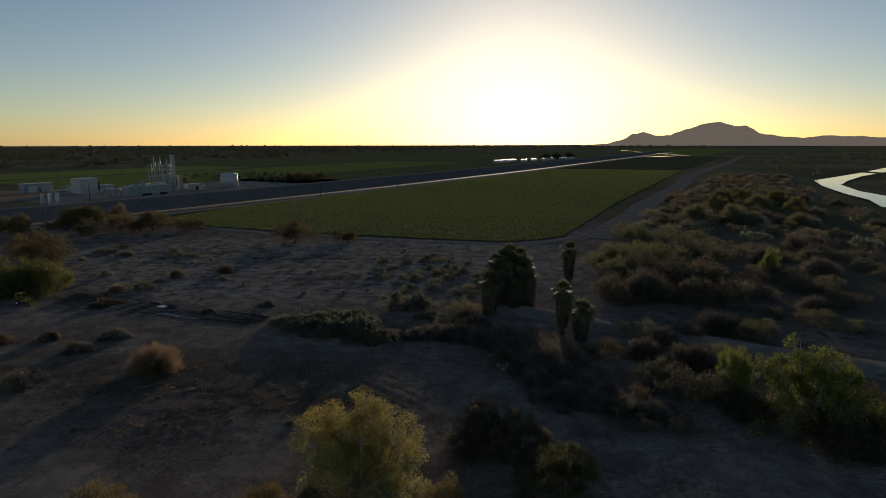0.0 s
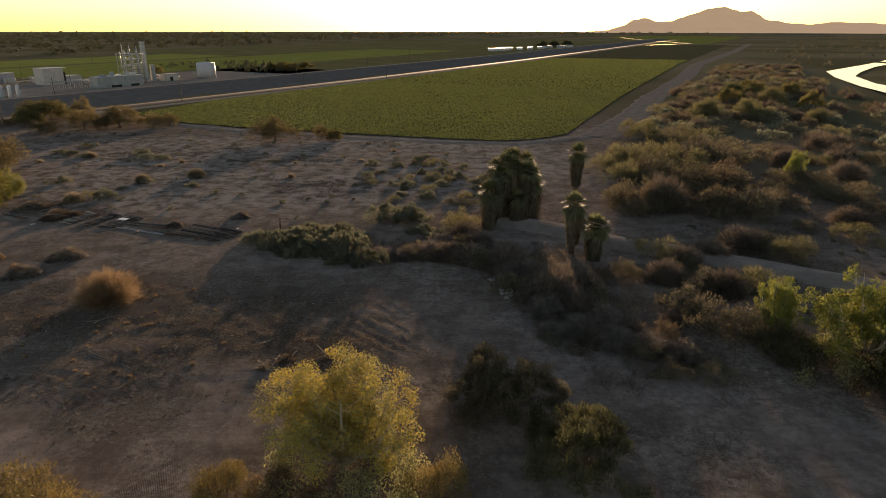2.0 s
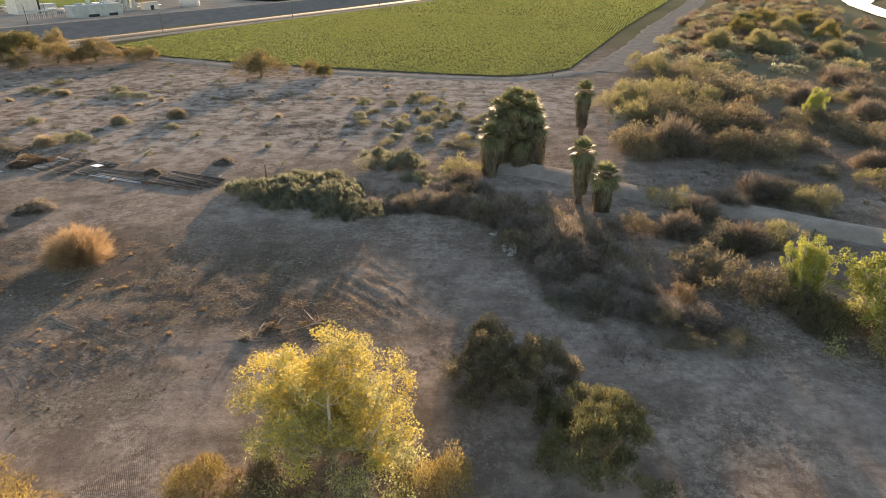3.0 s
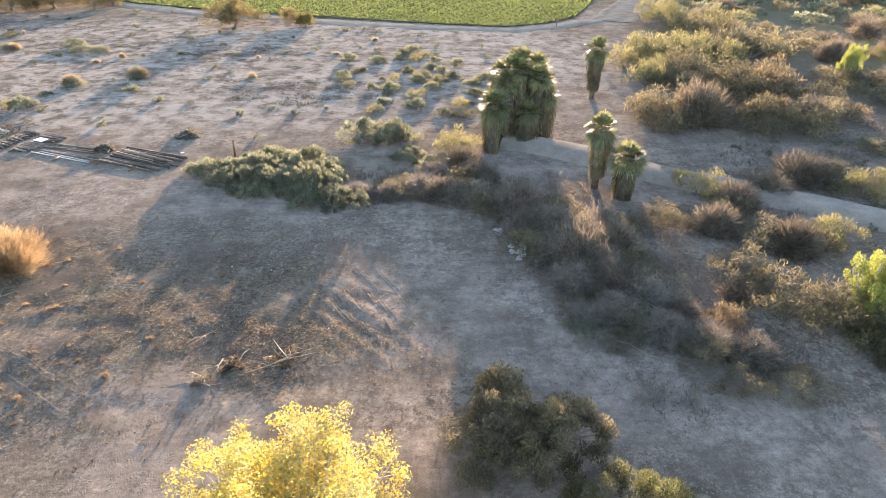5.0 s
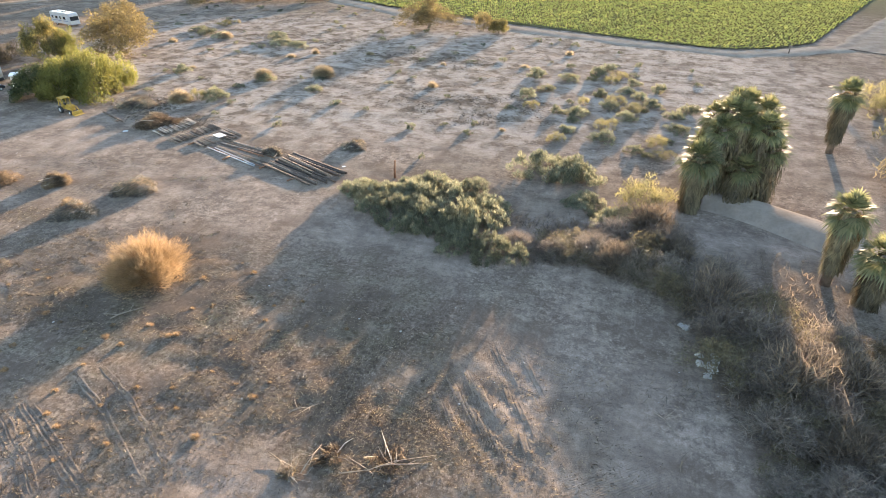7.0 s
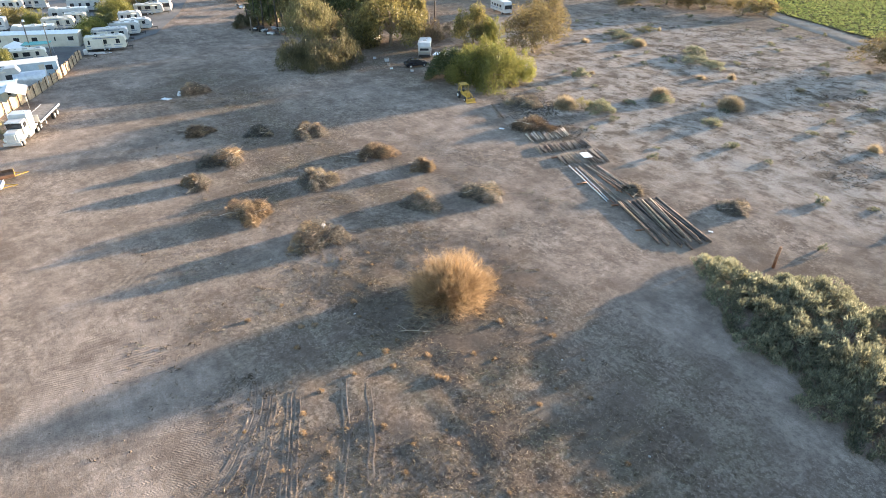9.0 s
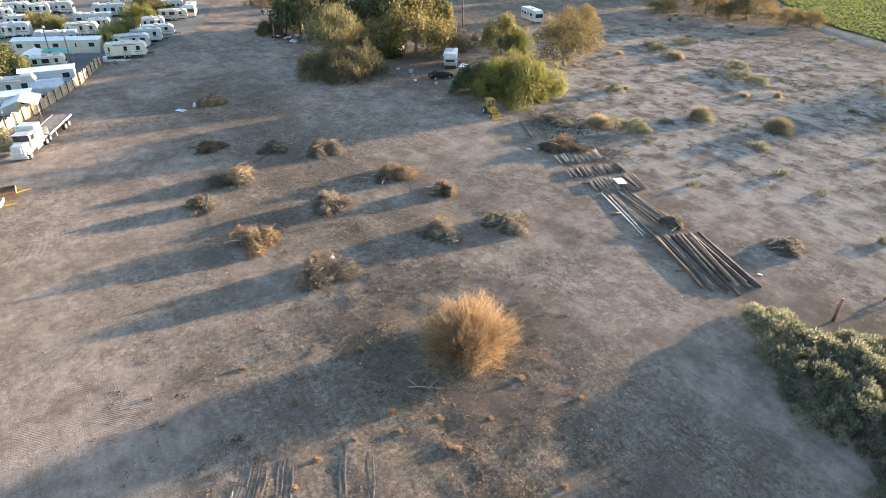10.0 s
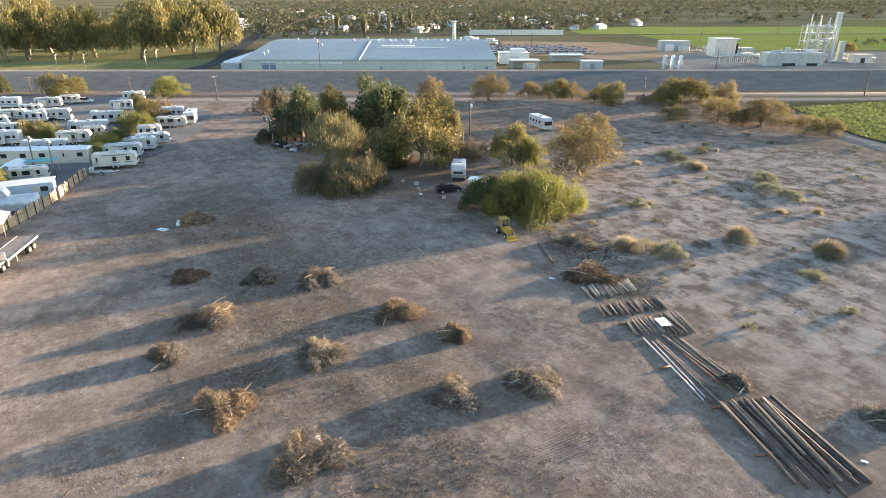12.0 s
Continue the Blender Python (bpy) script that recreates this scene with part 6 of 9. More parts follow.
def make_car(mat, kind="sedan"):
    t = new({"sedan": "car", "suv": "suv", "pickup": "pickup_truck"}[kind])
    prof = {"sedan": [(-2.2, 0.35), (-2.25, 0.8), (-2.1, 0.95), (-1.5, 1.0), (1.0, 0.98), (2.1, 0.8), (2.25, 0.6), (2.2, 0.35)],
            "suv": [(-2.2, 0.4), (-2.25, 1.05), (1.1, 1.08), (2.1, 0.98), (2.25, 0.75), (2.2, 0.4)],
            "pickup": [(-2.7, 0.5), (-2.75, 1.1), (1.3, 1.12), (2.4, 1.02), (2.6, 0.8), (2.55, 0.5)]}[kind]
    top = {"sedan": [(-1.75, 0.97), (-1.1, 1.42), (0.3, 1.45), (1.15, 0.97)], "suv": [(-2.2, 1.04), (-2.0, 1.68), (0.4, 1.7), (1.2, 1.06)], "pickup": [(-0.7, 1.1), (-0.55, 1.75), (0.75, 1.75), (1.4, 1.1)]}[kind]
    bm = extrude_profile(bmesh.new(), prof, 1.8)
    bmesh.ops.bevel(bm, geom=bm.edges[:], offset=0.07, segments=2, affect="EDGES")
    part("body", bm, mat, t)
    part("cabin", extrude_profile(bmesh.new(), top, 1.5), M_DARKGLASS, t, "dark glazed cabin")
    x0, x1, z = top[1][0] + 0.05, top[2][0] - 0.05, top[1][1] + 0.01
    slab("roof", t, ((x0 + x1) / 2, 0, z + 0.015), (x1 - x0, 1.46, 0.05), mat, 0.02)
    for s in (-1, 1):
        wheel(t, -1.35 if kind != "pickup" else -1.6, s * 0.8, 0.33)
        wheel(t, 1.4 if kind != "pickup" else 1.65, s * 0.8, 0.33)
        slab("headlight", t, (prof[-2][0] - 0.03, s * 0.6, prof[-2][1] + 0.05), (0.1, 0.35, 0.14), M_PLASTIC, 0.02)
    if kind == "pickup":
        slab("bed", t, (-1.7, 0, 1.12), (1.8, 1.4, 0.04), M_BLACK)
    return t


def stand(ob, x, y, rz, label, category, group="", z=None):
    ob.matrix_basis = pose(x, y, at_ground(x, y, 0.02) if z is None else z, 0, 0, rz)
    return tagged(ob, label, category, group)


PARK = "trailers in the trailer park"
_trailers = [make_trailer(9.0, slide=True), make_trailer(7.0), make_trailer(9.8, 3.2, fifth=True), make_trailer(6.2, 2.7, M_CREAM), make_trailer(8.2, 3.0, M_CREAM, 0.7, True), make_trailer(6.4, 2.6, M_WHITE, 0.9)]
_used = set()


def set_trailer(i, x, y, rz, s, label):
    src = _trailers[i]
    if i not in _used:
        _used.add(i)
        stand(src, x, y, rz, label, "trailer", PARK, 0.13)
        src.scale = (s, 1, 1)
        return src
    ob = copy_thing(src, pose(x, y, 0.13, 0, 0, rz) @ Matrix.Diagonal((s, 1, 1, 1)))
    return tagged(ob, label, "trailer", PARK)


_white = "white travel trailer parked on gravel"
for i, x, y, rz, s in [(2, -135.8, 57.2, 80, 1.0), (3, -151.8, 65.2, 80, 1.0)] + [(4, -154.0, 79.6, 73, 0.95), (0, -161.3, 82.1, 73, 0.80), (1, -166.1, 86.2, 73, 0.90), (5, -170.8, 89.7, 73, 1.08), (1, -178.6, 90.4, 73, 0.80), (3, -188.7, 97.5, 73, 1.10), (2, -203.2, 84.7, 253, 0.80), (0, -221.7, 91.0, 73, 0.82), (2, -191.3, 79.1, 253, 0.88), (3, -186.4, 79.7, 73, 0.80), (4, -181.1, 75.2, 73, 0.87), (2, -172.8, 69.0, 253, 0.85), (0, -238.7, 73.9, 73, 0.95), (3, -242.9, 80.0, 73, 0.80), (5, -230.8, 69.3, 73, 0.80), (4, -220.9, 64.8, 73, 0.80), (1, -215.0, 69.6, 73, 0.84), (1, -199.5, 63.3, 253, 0.80), (1, -238.1, 96.9, 73, 0.98), (0, -188.7, 59.8, 73, 0.80), (5, -215.5, 60.8, 73, 0.88), (1, -235.3, 59.3, 73, 0.80)]:
    set_trailer(i, x, y, rz, s, {0: "long white travel trailer with a slide-out room", 1: _white, 2: "long white fifth-wheel trailer with grey stripe", 3: "small cream travel trailer with a grey stripe", 4: "cream travel trailer with a slide-out room", 5: "small white travel trailer with a sloped front"}[i])
mh = make_motorhome(8.0)
stand(mh, -193.2, 103.2, -20, "white motorhome with a dark windshield", "motorhome", PARK)
for x, y, rz in [(-136.5, 174.4, 0)]:
    tagged(copy_thing(mh, pose(x, y, at_ground(x, y, 0.02), 0, 0, -14)), "white motorhome standing alone on bare soil", "motorhome")
for x, y, rz in [(-245.6, 63.4, 250), (-215.6, 73.8, 70)]:
    tagged(copy_thing(mh, pose(x, y, at_ground(x, y, 0.02), 0, 0, rz)), "white motorhome parked among trailers", "motorhome", PARK)
mc = make_motorhome(6.6, None, True)
stand(mc, -201.5, 100.8, 73, "white cab-over motorhome parked on gravel", "motorhome", PARK)
tagged(copy_thing(mc, pose(-188.5, 62.2, 0.13, 0, 0, 250)), "white cab-over motorhome parked on gravel", "motorhome", PARK)
suv = stand(make_car(M_WHITE, "suv"), -243.0, 83.7, 80, "white suv parked beside trailers", "car")
pk = stand(make_car(M_WHITE, "pickup"), -170.9, 75.2, 73, "white pickup truck between trailers", "car")
tagged(copy_thing(pk, pose(-241.9, 95.2, 0.1, 0, 0, 73)), "white pickup truck by the bank road", "car")
sedan = stand(make_car(M_DARKCAR, "sedan"), -105.2, 124.3, 76, "dark sedan parked in front of a camper", "car")
for x, y, rz in [(-188.1, 62.8, 72), (-214.9, 74.8, 75), (-218.1, 70.1, 74)]:
    tagged(copy_thing(sedan, pose(x, y, at_ground(x, y, 0.02), 0, 0, rz)), "dark car parked among trailers", "car")


def make_mobile_home(L, wall, label):
    t = new("mobile_home")
    slab("wall", t, (0, 0, 1.6), (L, 3.6, 2.6), wall, 0.04)
    bm = extrude_profile(bmesh.new(), [(-2.0, 2.9), (0, 3.35), (2.0, 2.9)], L + 0.4)
    bm.transform(Matrix.Rotation(radians(90), 4, "Z"))
    part("roof", bm, M_PLASTIC, t)
    for s in (-1, 1):
        for x in np.linspace(-L / 2 + 1.4, L / 2 - 1.4, max(2, int(L / 3.2))):
            w = slab("window", t, (x, s * 1.81, 1.9), (1.1, 0.05, 0.8), M_DARKGLASS)
            for z in (2.33, 1.47):
                slab("trim", w, (x, s * 1.83, z), (1.2, 0.05, 0.06), M_WHITE)
    slab("door", t, (L * 0.2, -1.82, 1.5), (0.9, 0.05, 2.0), M_CREAM)
    slab("skirting", t, (0, 0, 0.2), (L - 0.1, 3.5, 0.5), M_GREY)
    return t


stand(make_mobile_home(17, M_CREAM, ""), -166.2, 68.8, 62, "long cream mobile home with white roof", "mobile home")
stand(make_mobile_home(8.5, M_BLUEGREY, ""), -140.8, 64.2, 82, "pale blue mobile home beside the fence", "mobile home")
stand(make_mobile_home(6.0, M_WHITE, ""), -127.5, 57.5, 80, "white shed-like mobile home behind the fence", "mobile home")


def make_canopy(w, d, h):
    t = new("canopy")
    bm = extrude_profile(bmesh.new(), [(-d / 2, h), (0, h + 0.8), (d / 2, h), (d / 2 - 0.05, h - 0.05), (0, h + 0.72), (-d / 2 + 0.05, h - 0.05)], w)
    part("cover", bm, M_PLASTIC, t)
    for x in (-d / 2 + 0.1, d / 2 - 0.1):
        for y in (-w / 2 + 0.1, w / 2 - 0.1):
            part("leg", tube(bmesh.new(), [(x, y, 0), (x, y, h)], [0.04, 0.04], 6), M_STEEL, t)
    return t


stand(make_canopy(6, 5, 2.3), -124.3, 59.0, 80, "white canopy shelter beside the fence", "canopy")
stand(make_canopy(6, 4, 2.3), -156.5, 63.0, 70, "white canopy shelter over a patio", "canopy")
t = new("shade_tarp")
slab("tarp", t, (0, 0, 2.6), (5, 3, 0.05), M_TEAL)
for x in (-2.3, 2.3):
    for y in (-1.3, 1.3):
        slab("post", t, (x, y, 1.3), (0.08, 0.08, 2.6), M_STEEL)
stand(t, -157.5, 67.5, 70, "teal shade tarp on thin posts", "tarp")
# a round-topped metal trailer
t = new("barrel_trailer")
bm = bmesh.new()
n = 14
prof = [(math.cos(math.pi * k / n) * 1.3, 1.4 + math.sin(math.pi * k / n) * 1.3) for k in range(n + 1)] + [(-1.3, 0.5), (1.3, 0.5)]
extrude_profile(bm, prof, 5.0)
bm.transform(Matrix.Rotation(radians(90), 4, "Z"))
part("body", bm, M_STEEL, t)
for s in (-1, 1):
    wheel(t, 0.0, s * 1.15)
stand(t, -134.0, 63.2, 80, "grey round-topped metal trailer by the fence", "trailer")


def build_fence(pts):
    t = thing("fence", "weathered wooden fence of uneven boards", "fence", "", pose(pts[0][0], pts[0][1], 0))
    rng = np.random.default_rng(41)
    me_board = None
    for (x0, y0), (x1, y1) in zip(pts, pts[1:]):
        L = math.hypot(x1 - x0, y1 - y0)
        a = math.atan2(y1 - y0, x1 - x0)
        k = int(L / 0.42)
        for i in range(k):
            f = (i + 0.5) / k
            if me_board is None:
                ob = slab("board", t, (0, 0, 0.9), (0.38, 0.04, 1.8), M_FENCE, 0.01)
                me_board = ob.data
            else:
                ob = new("board", me_board)
                ob.parent = t
            ob.matrix_basis = Matrix.Translation((x0 + (x1 - x0) * f - pts[0][0], y0 + (y1 - y0) * f - pts[0][1], rng.uniform(-0.06, 0.04))) @ Matrix.Rotation(a + rng.normal(0, 0.05), 4, "Z") @ Matrix.Diagonal((1, 1, rng.uniform(0.8, 1.12), 1))
        for i in range(int(L / 2.4) + 1):
            f = i * 2.4 / L
            ob = slab("post", t, (0, 0, 1.0), (0.12, 0.12, 2.05), M_WOODDARK)
            ob.location = (x0 + (x1 - x0) * f - pts[0][0] + 0.08, y0 + (y1 - y0) * f - pts[0][1] + 0.1, 0)


build_fence([(-112, 52), (-121.5, 58.5), (-129.3, 63.7), (-138.1, 68.5), (-151, 74.0)])


def make_truck():
    t = new("semi_truck")
    part("hood", box(bmesh.new(), (2.6, 0, 1.45), (2.0, 1.7, 1.3), 0, 0.15, 0.92), M_WHITE, t)
    part("cab", box(bmesh.new(), (0.7, 0, 1.9), (1.9, 2.2, 2.2), 0, 0.15, 0.92), M_WHITE, t)
    part("sleeper", box(bmesh.new(), (-1.2, 0, 2.15), (2.0, 2.35, 2.7), 0, 0.15), M_WHITE, t)
    slab("windshield", t, (1.6, 0, 2.45), (0.12, 1.9, 0.75), M_DARKGLASS, 0.02)
    for s in (-1, 1):
        slab("side_window", t, (0.8, s * 1.08, 2.4), (0.9, 0.06, 0.65), M_DARKGLASS, 0.02)
        slab("fender", t, (2.5, s * 0.95, 1.05), (1.5, 0.45, 0.5), M_WHITE, 0.12)
        slab("headlight", t, (3.55, s * 0.75, 1.1), (0.12, 0.3, 0.25), M_PLASTIC, 0.03)
        part("exhaust_stack", tube(bmesh.new(), [(-0.25, s * 1.12, 1.2), (-0.25, s * 1.12, 3.9)], [0.08, 0.08], 8), M_STEEL, t)
        part("fuel_tank", tube(bmesh.new(), [(-0.9, s * 1.0, 0.75), (0.9, s * 1.0, 0.75)], [0.32, 0.32], 12), M_STEEL, t)
        wheel(t, 2.6, s * 0.95, 0.5, 0.3)
        wheel(t, -2.6, s * 0.9, 0.5, 0.55)
        wheel(t, -3.8, s * 0.9, 0.5, 0.55)
    slab("grille", t, (3.62, 0, 1.4), (0.1, 1.1, 1.1), M_STEEL, 0.03)
    slab("bumper", t, (3.7, 0, 0.65), (0.2, 2.3, 0.4), M_STEEL, 0.05)
    slab("visor", t, (1.72, 0, 2.95), (0.3, 2.0, 0.12), M_WHITE, 0.03)
    slab("chassis", t, (-1.6, 0, 0.85), (5.4, 0.9, 0.28), M_BLACK)
    return t


def make_flatbed(L=13.5):
    t = new("flatbed_trailer")
    part("deck", box(bmesh.new(), (0, 0, 1.42), (L, 2.55, 0.16), 0, 0.02), M_WOODGREY, t, "weathered plank deck")
    for s in (-1, 1):
        slab("side_rail", t, (0, s * 1.29, 1.4), (L, 0.06, 0.26), M_STEEL)
        slab("beam", t, (0, s * 0.45, 1.1), (L, 0.14, 0.46), M_GREY)
        for x in (-L / 2 + 1.2, -L / 2 + 2.5):
            wheel(t, x, s * 0.95, 0.5, 0.5)
        slab("landing_leg", t, (L / 2 - 3.2, s * 0.7, 0.65), (0.14, 0.14, 1.3), M_GREY)
    slab("headboard", t, (L / 2 - 0.05, 0, 2.0), (0.08, 2.4, 1.0), M_STEEL)
    return t


_d = Vector((0.905, -0.425, 0))
stand(make_truck(), -106.4, 58.3, heading(_d.x, _d.y), "white conventional semi truck with chrome grille", "truck")
stand(make_flatbed(8.4), -112.5, 61.6, heading(_d.x, _d.y), "long flatbed trailer with weathered plank deck", "trailer")


def make_utility_trailer(mat, L):
    t = new("utility_trailer")
    slab("deck", t, (0, 0, 0.62), (L, 1.9, 0.1), mat)
    for s in (-1, 1):
        slab("side_board", t, (0, s * 0.95, 0.8), (L, 0.05, 0.36), mat)
        wheel(t, -0.3, s * 1.05, 0.33)
    slab("tail_ramp", t, (L / 2 + 0.03, 0, 0.8), (0.06, 1.9, 0.5), M_YELLOW if mat is not M_STEEL else M_STEEL)
    bm = bmesh.new()
    for s in (-1, 1):
        tube(bm, [(L / 2, s * 0.6, 0.58), (L / 2 + 1.5, 0, 0.55)], [0.05, 0.05], 5)
    part("hitch", bm, M_YELLOW, t)
    return t


stand(make_utility_trailer(M_RUST, 4.5), -92.2, 53.4, 88, "rusty utility trailer with a yellow hitch", "trailer")
stand(make_utility_trailer(M_STEEL, 4.0), -89.5, 52.2, 75, "grey utility trailer parked on bare soil", "trailer")
# boat trailer by the fence
t = new("boat_trailer")
bm = bmesh.new()
for s in (-1, 1):
    tube(bm, [(-2.0, s * 0.7, 0.5), (1.2, s * 0.7, 0.5), (2.6, 0, 0.5)], [0.05, 0.05, 0.05], 5)
for x in (-1.6, -0.2, 1.0):
    box(bm, (x, 0, 0.5), (0.08, 1.4, 0.08))
part("frame", bm, M_WHITE, t)
slab("side_panel", t, (-0.2, -0.72, 0.75), (3.4, 0.05, 0.35), M_WHITE)
slab("ramp", t, (-2.2, 0, 0.95), (0.5, 1.3, 0.9), M_WHITE)
for s in (-1, 1):
    wheel(t, -0.4, s * 0.9, 0.32)
stand(t, -150.6, 77.0, 70, "small white low trailer with raised ramp", "trailer")


def make_backhoe():
    t = new("tractor")
    slab("chassis", t, (0.6, 0, 0.95), (3.2, 0.8, 0.5), M_YELLOW, 0.06)
    slab("engine_hood", t, (1.5, 0, 1.4), (1.5, 0.75, 0.6), M_YELLOW, 0.08)
    slab("seat", t, (-0.2, 0, 1.35), (0.5, 0.5, 0.5), M_BLACK, 0.05)
    slab("roof", t, (-0.2, 0, 2.75), (1.6, 1.5, 0.12), M_YELLOW, 0.04)
    for x in (-0.9, 0.5):
        for s in (-1, 1):
            slab("post", t, (x, s * 0.68, 2.0), (0.08, 0.08, 1.5), M_YELLOW)
    for s in (-1, 1):
        wheel(t, -0.5, s * 0.85, 0.65, 0.42)
        wheel(t, 2.2, s * 0.8, 0.42, 0.3)
        part("loader_arm", tube(bmesh.new(), [(0.6, s * 0.6, 1.6), (2.2, s * 0.6, 1.3), (3.0, s * 0.6, 0.5)], [0.09, 0.09, 0.08], 5), M_YELLOW, t)
    bm = extrude_profile(bmesh.new(), [(2.95, 0.12), (3.0, 0.75), (3.1, 0.72), (3.15, 0.2), (3.7, 0.12), (3.7, 0.05), (3.0, 0.05)], 1.9)
    part("bucket", bm, M_YELLOW, t)
    part("boom", tube(bmesh.new(), [(-1.0, 0, 1.0), (-1.6, 0, 2.3), (-2.3, 0, 1.2), (-2.2, 0, 0.5)], [0.14, 0.12, 0.1, 0.1], 5), M_YELLOW, t)
    return t


_bh = make_backhoe()
stand(_bh, -84.2, 119.3, -14, "old yellow backhoe tractor with an open cab", "tractor")
_bh.scale = (0.85, 0.85, 0.85)
# camper, shed and clutter in the grove
ct = make_trailer(6.5, 3.1, M_WHITE, fifth=True)
stand(ct, -110.6, 130.4, -38, "white fifth-wheel camper under the trees", "trailer")
t = new("shed")
slab("wall", t, (0, 0, 1.05), (2.2, 1.8, 2.1), M_CREAM, 0.02)
slab("roof", t, (0, 0, 2.16), (2.5, 2.1, 0.12), M_STEEL, 0.02)
slab("door", t, (1.11, 0, 0.95), (0.05, 0.8, 1.8), M_WOODGREY)
stand(t, -103.2, 128.5, -50, "small cream shed among the trees", "shed")
set_trailer(3, -128.5, 127.0, 20, 1.0, "cream trailer half hidden under trees")
_rng = np.random.default_rng(91)
for x, y in [(-101, 125.5), (-102.5, 121.5), (-112, 122), (-109, 120.5), (-106.5, 119.5), (-115, 121)]:
    t = new("crate")
    w = _rng.uniform(0.4, 0.8)
    slab("box", t, (0, 0, w * 0.4), (w, w * 0.8, w * 0.8), (M_WOODGREY, M_PLASTIC, M_GREY)[int(_rng.integers(3))], 0.03)
    slab("lid", t, (0, 0, w * 0.82), (w * 1.05, w * 0.85, 0.04), M_WOODGREY)
    stand(t, x, y, _rng.uniform(0, 90), "small worn crate by the camper", "crate")


# ---- poles, logs and timber ----
def make_utility_pole(h, arm=True, mat=None):
    t = new("utility_pole")
    part("shaft", tube(bmesh.new(), [(0, 0, -0.3), (0, 0, h)], [0.17, 0.11], 8), mat or M_WOODDARK, t)
    if arm:
        slab("crossarm", t, (0, 0, h - 0.7), (2.2, 0.12, 0.14), mat or M_WOODDARK)
        for x in (-0.95, 0.95, 0.3):
            part("insulator", tube(bmesh.new(), [(x, 0, h - 0.63), (x, 0, h - 0.4)], [0.06, 0.04], 6), M_PLASTIC, t)
    return t


up = stand(make_utility_pole(9), -137.2, 152.6, 20, "wooden utility pole with a pale transformer", "utility pole")
part("transformer", tube(bmesh.new(), [(0.3, 0, 7.2), (0.3, 0, 8.1)], [0.25, 0.25], 10), M_PLASTIC, up)
pl = stand(make_utility_pole(9), -115.9, 302, -60, "dark wooden utility pole by the bank road", "utility pole", "roadside poles")
for x, y, h in [(-72.6, 364, 1), (-31.8, 428, 1), (-191, 332, 1), (-280.4, 178.3, 1.2), (-100.8, 478, 1), (-56.9, 553, 1), (-16.8, 657, 1), (-25.9, 669, 1.2), (-308, 458, 1.6), (-288, 461, 1.6), (-204, 371, 1), (-370, 362, 1.6), (-350, 363, 1.6), (-151.6, 233, 0.8), (-224.4, 118.5, 0.9), (-258, 99, 0.6), (-277, 71, 0.6), (-274.5, 74, 0.6), (-322, 620, 2)]:
    z = 2.1 if (x, y) == (-280.4, 178.3) else 0
    tagged(copy_thing(pl, pose(x, y, z, 0, 0, -58) @ Matrix.Diagonal((1, 1, h, 1))), "dark wooden utility pole by the bank road", "utility pole", "roadside poles")
for x, y in [(-152.1, 110.4), (-132, 147), (-140, 147.5)]:
    t = new("wooden_post")
    part("shaft", tube(bmesh.new(), [(0, 0, -0.2), (0.03, 0, 3.6)], [0.13, 0.1], 8), M_WOODGREY, t)
    stand(t, x, y, 0, "short weathered post beside the grove", "post")
for x, y in [(-158.5, 66.2), (-152.5, 69.0)]:
    t = new("utility_pole")
    part("shaft", tube(bmesh.new(), [(0, 0, -0.2), (0.2, 0.1, 7.0)], [0.14, 0.1], 8), M_WOODGREY, t)
    slab("crossarm", t, (0.2, 0.1, 6.5), (1.6, 0.1, 0.12), M_WOODGREY)
    part("lamp_head", box(bmesh.new(), (0.5, 0.1, 6.9), (0.5, 0.3, 0.4), 0, 0.08), M_PLASTIC, t)
    stand(t, x, y, 30, "leaning service pole behind the fence", "utility pole")


def make_street_lamp():
    t = new("street_lamp")
    part("shaft", tube(bmesh.new(), [(0, 0, 0), (0, 0, 6.4), (0.5, 0, 6.9), (1.6, 0, 7.0)], [0.1, 0.07, 0.06, 0.05], 6), M_STEEL, t)
    slab("lamp_head", t, (1.8, 0, 6.95), (0.6, 0.25, 0.14), M_STEEL, 0.04)
    return t


sl = stand(make_street_lamp(), -322, 116, 150, "grey street lamp by the park street", "street lamp", "street lamps")
for x, y in [(-336, 94), (-342, 84), (-341, 124), (-345, 120), (-352, 40), (-372, 150), (-420, 176)]:
    tagged(copy_thing(sl, pose(x, y, 0.1, 0, 0, 150)), "grey street lamp by the park street", "street lamp", "street lamps")

_post = new("steel_post")
part("shaft", tube(bmesh.new(), [(0, 0, -0.2), (0.02, 0, 1.2), (0.1, 0.02, 2.35)], [0.14, 0.14, 0.13], 10), M_RUST, _post)
stand(_post, -26.1, 110.1, 20, "dark rusty post standing beside the saltbush", "post")
t = new("field_post")
part("shaft", tube(bmesh.new(), [(0, 0, -0.2), (0, 0, 1.9)], [0.12, 0.1], 8), M_WOODDARK, t)
slab("marker", t, (0.1, 0, 1.6), (0.5, 0.05, 0.35), M_WOODGREY)
stand(t, 33.5, 194.5, 10, "short dark marker post at the field corner", "post")


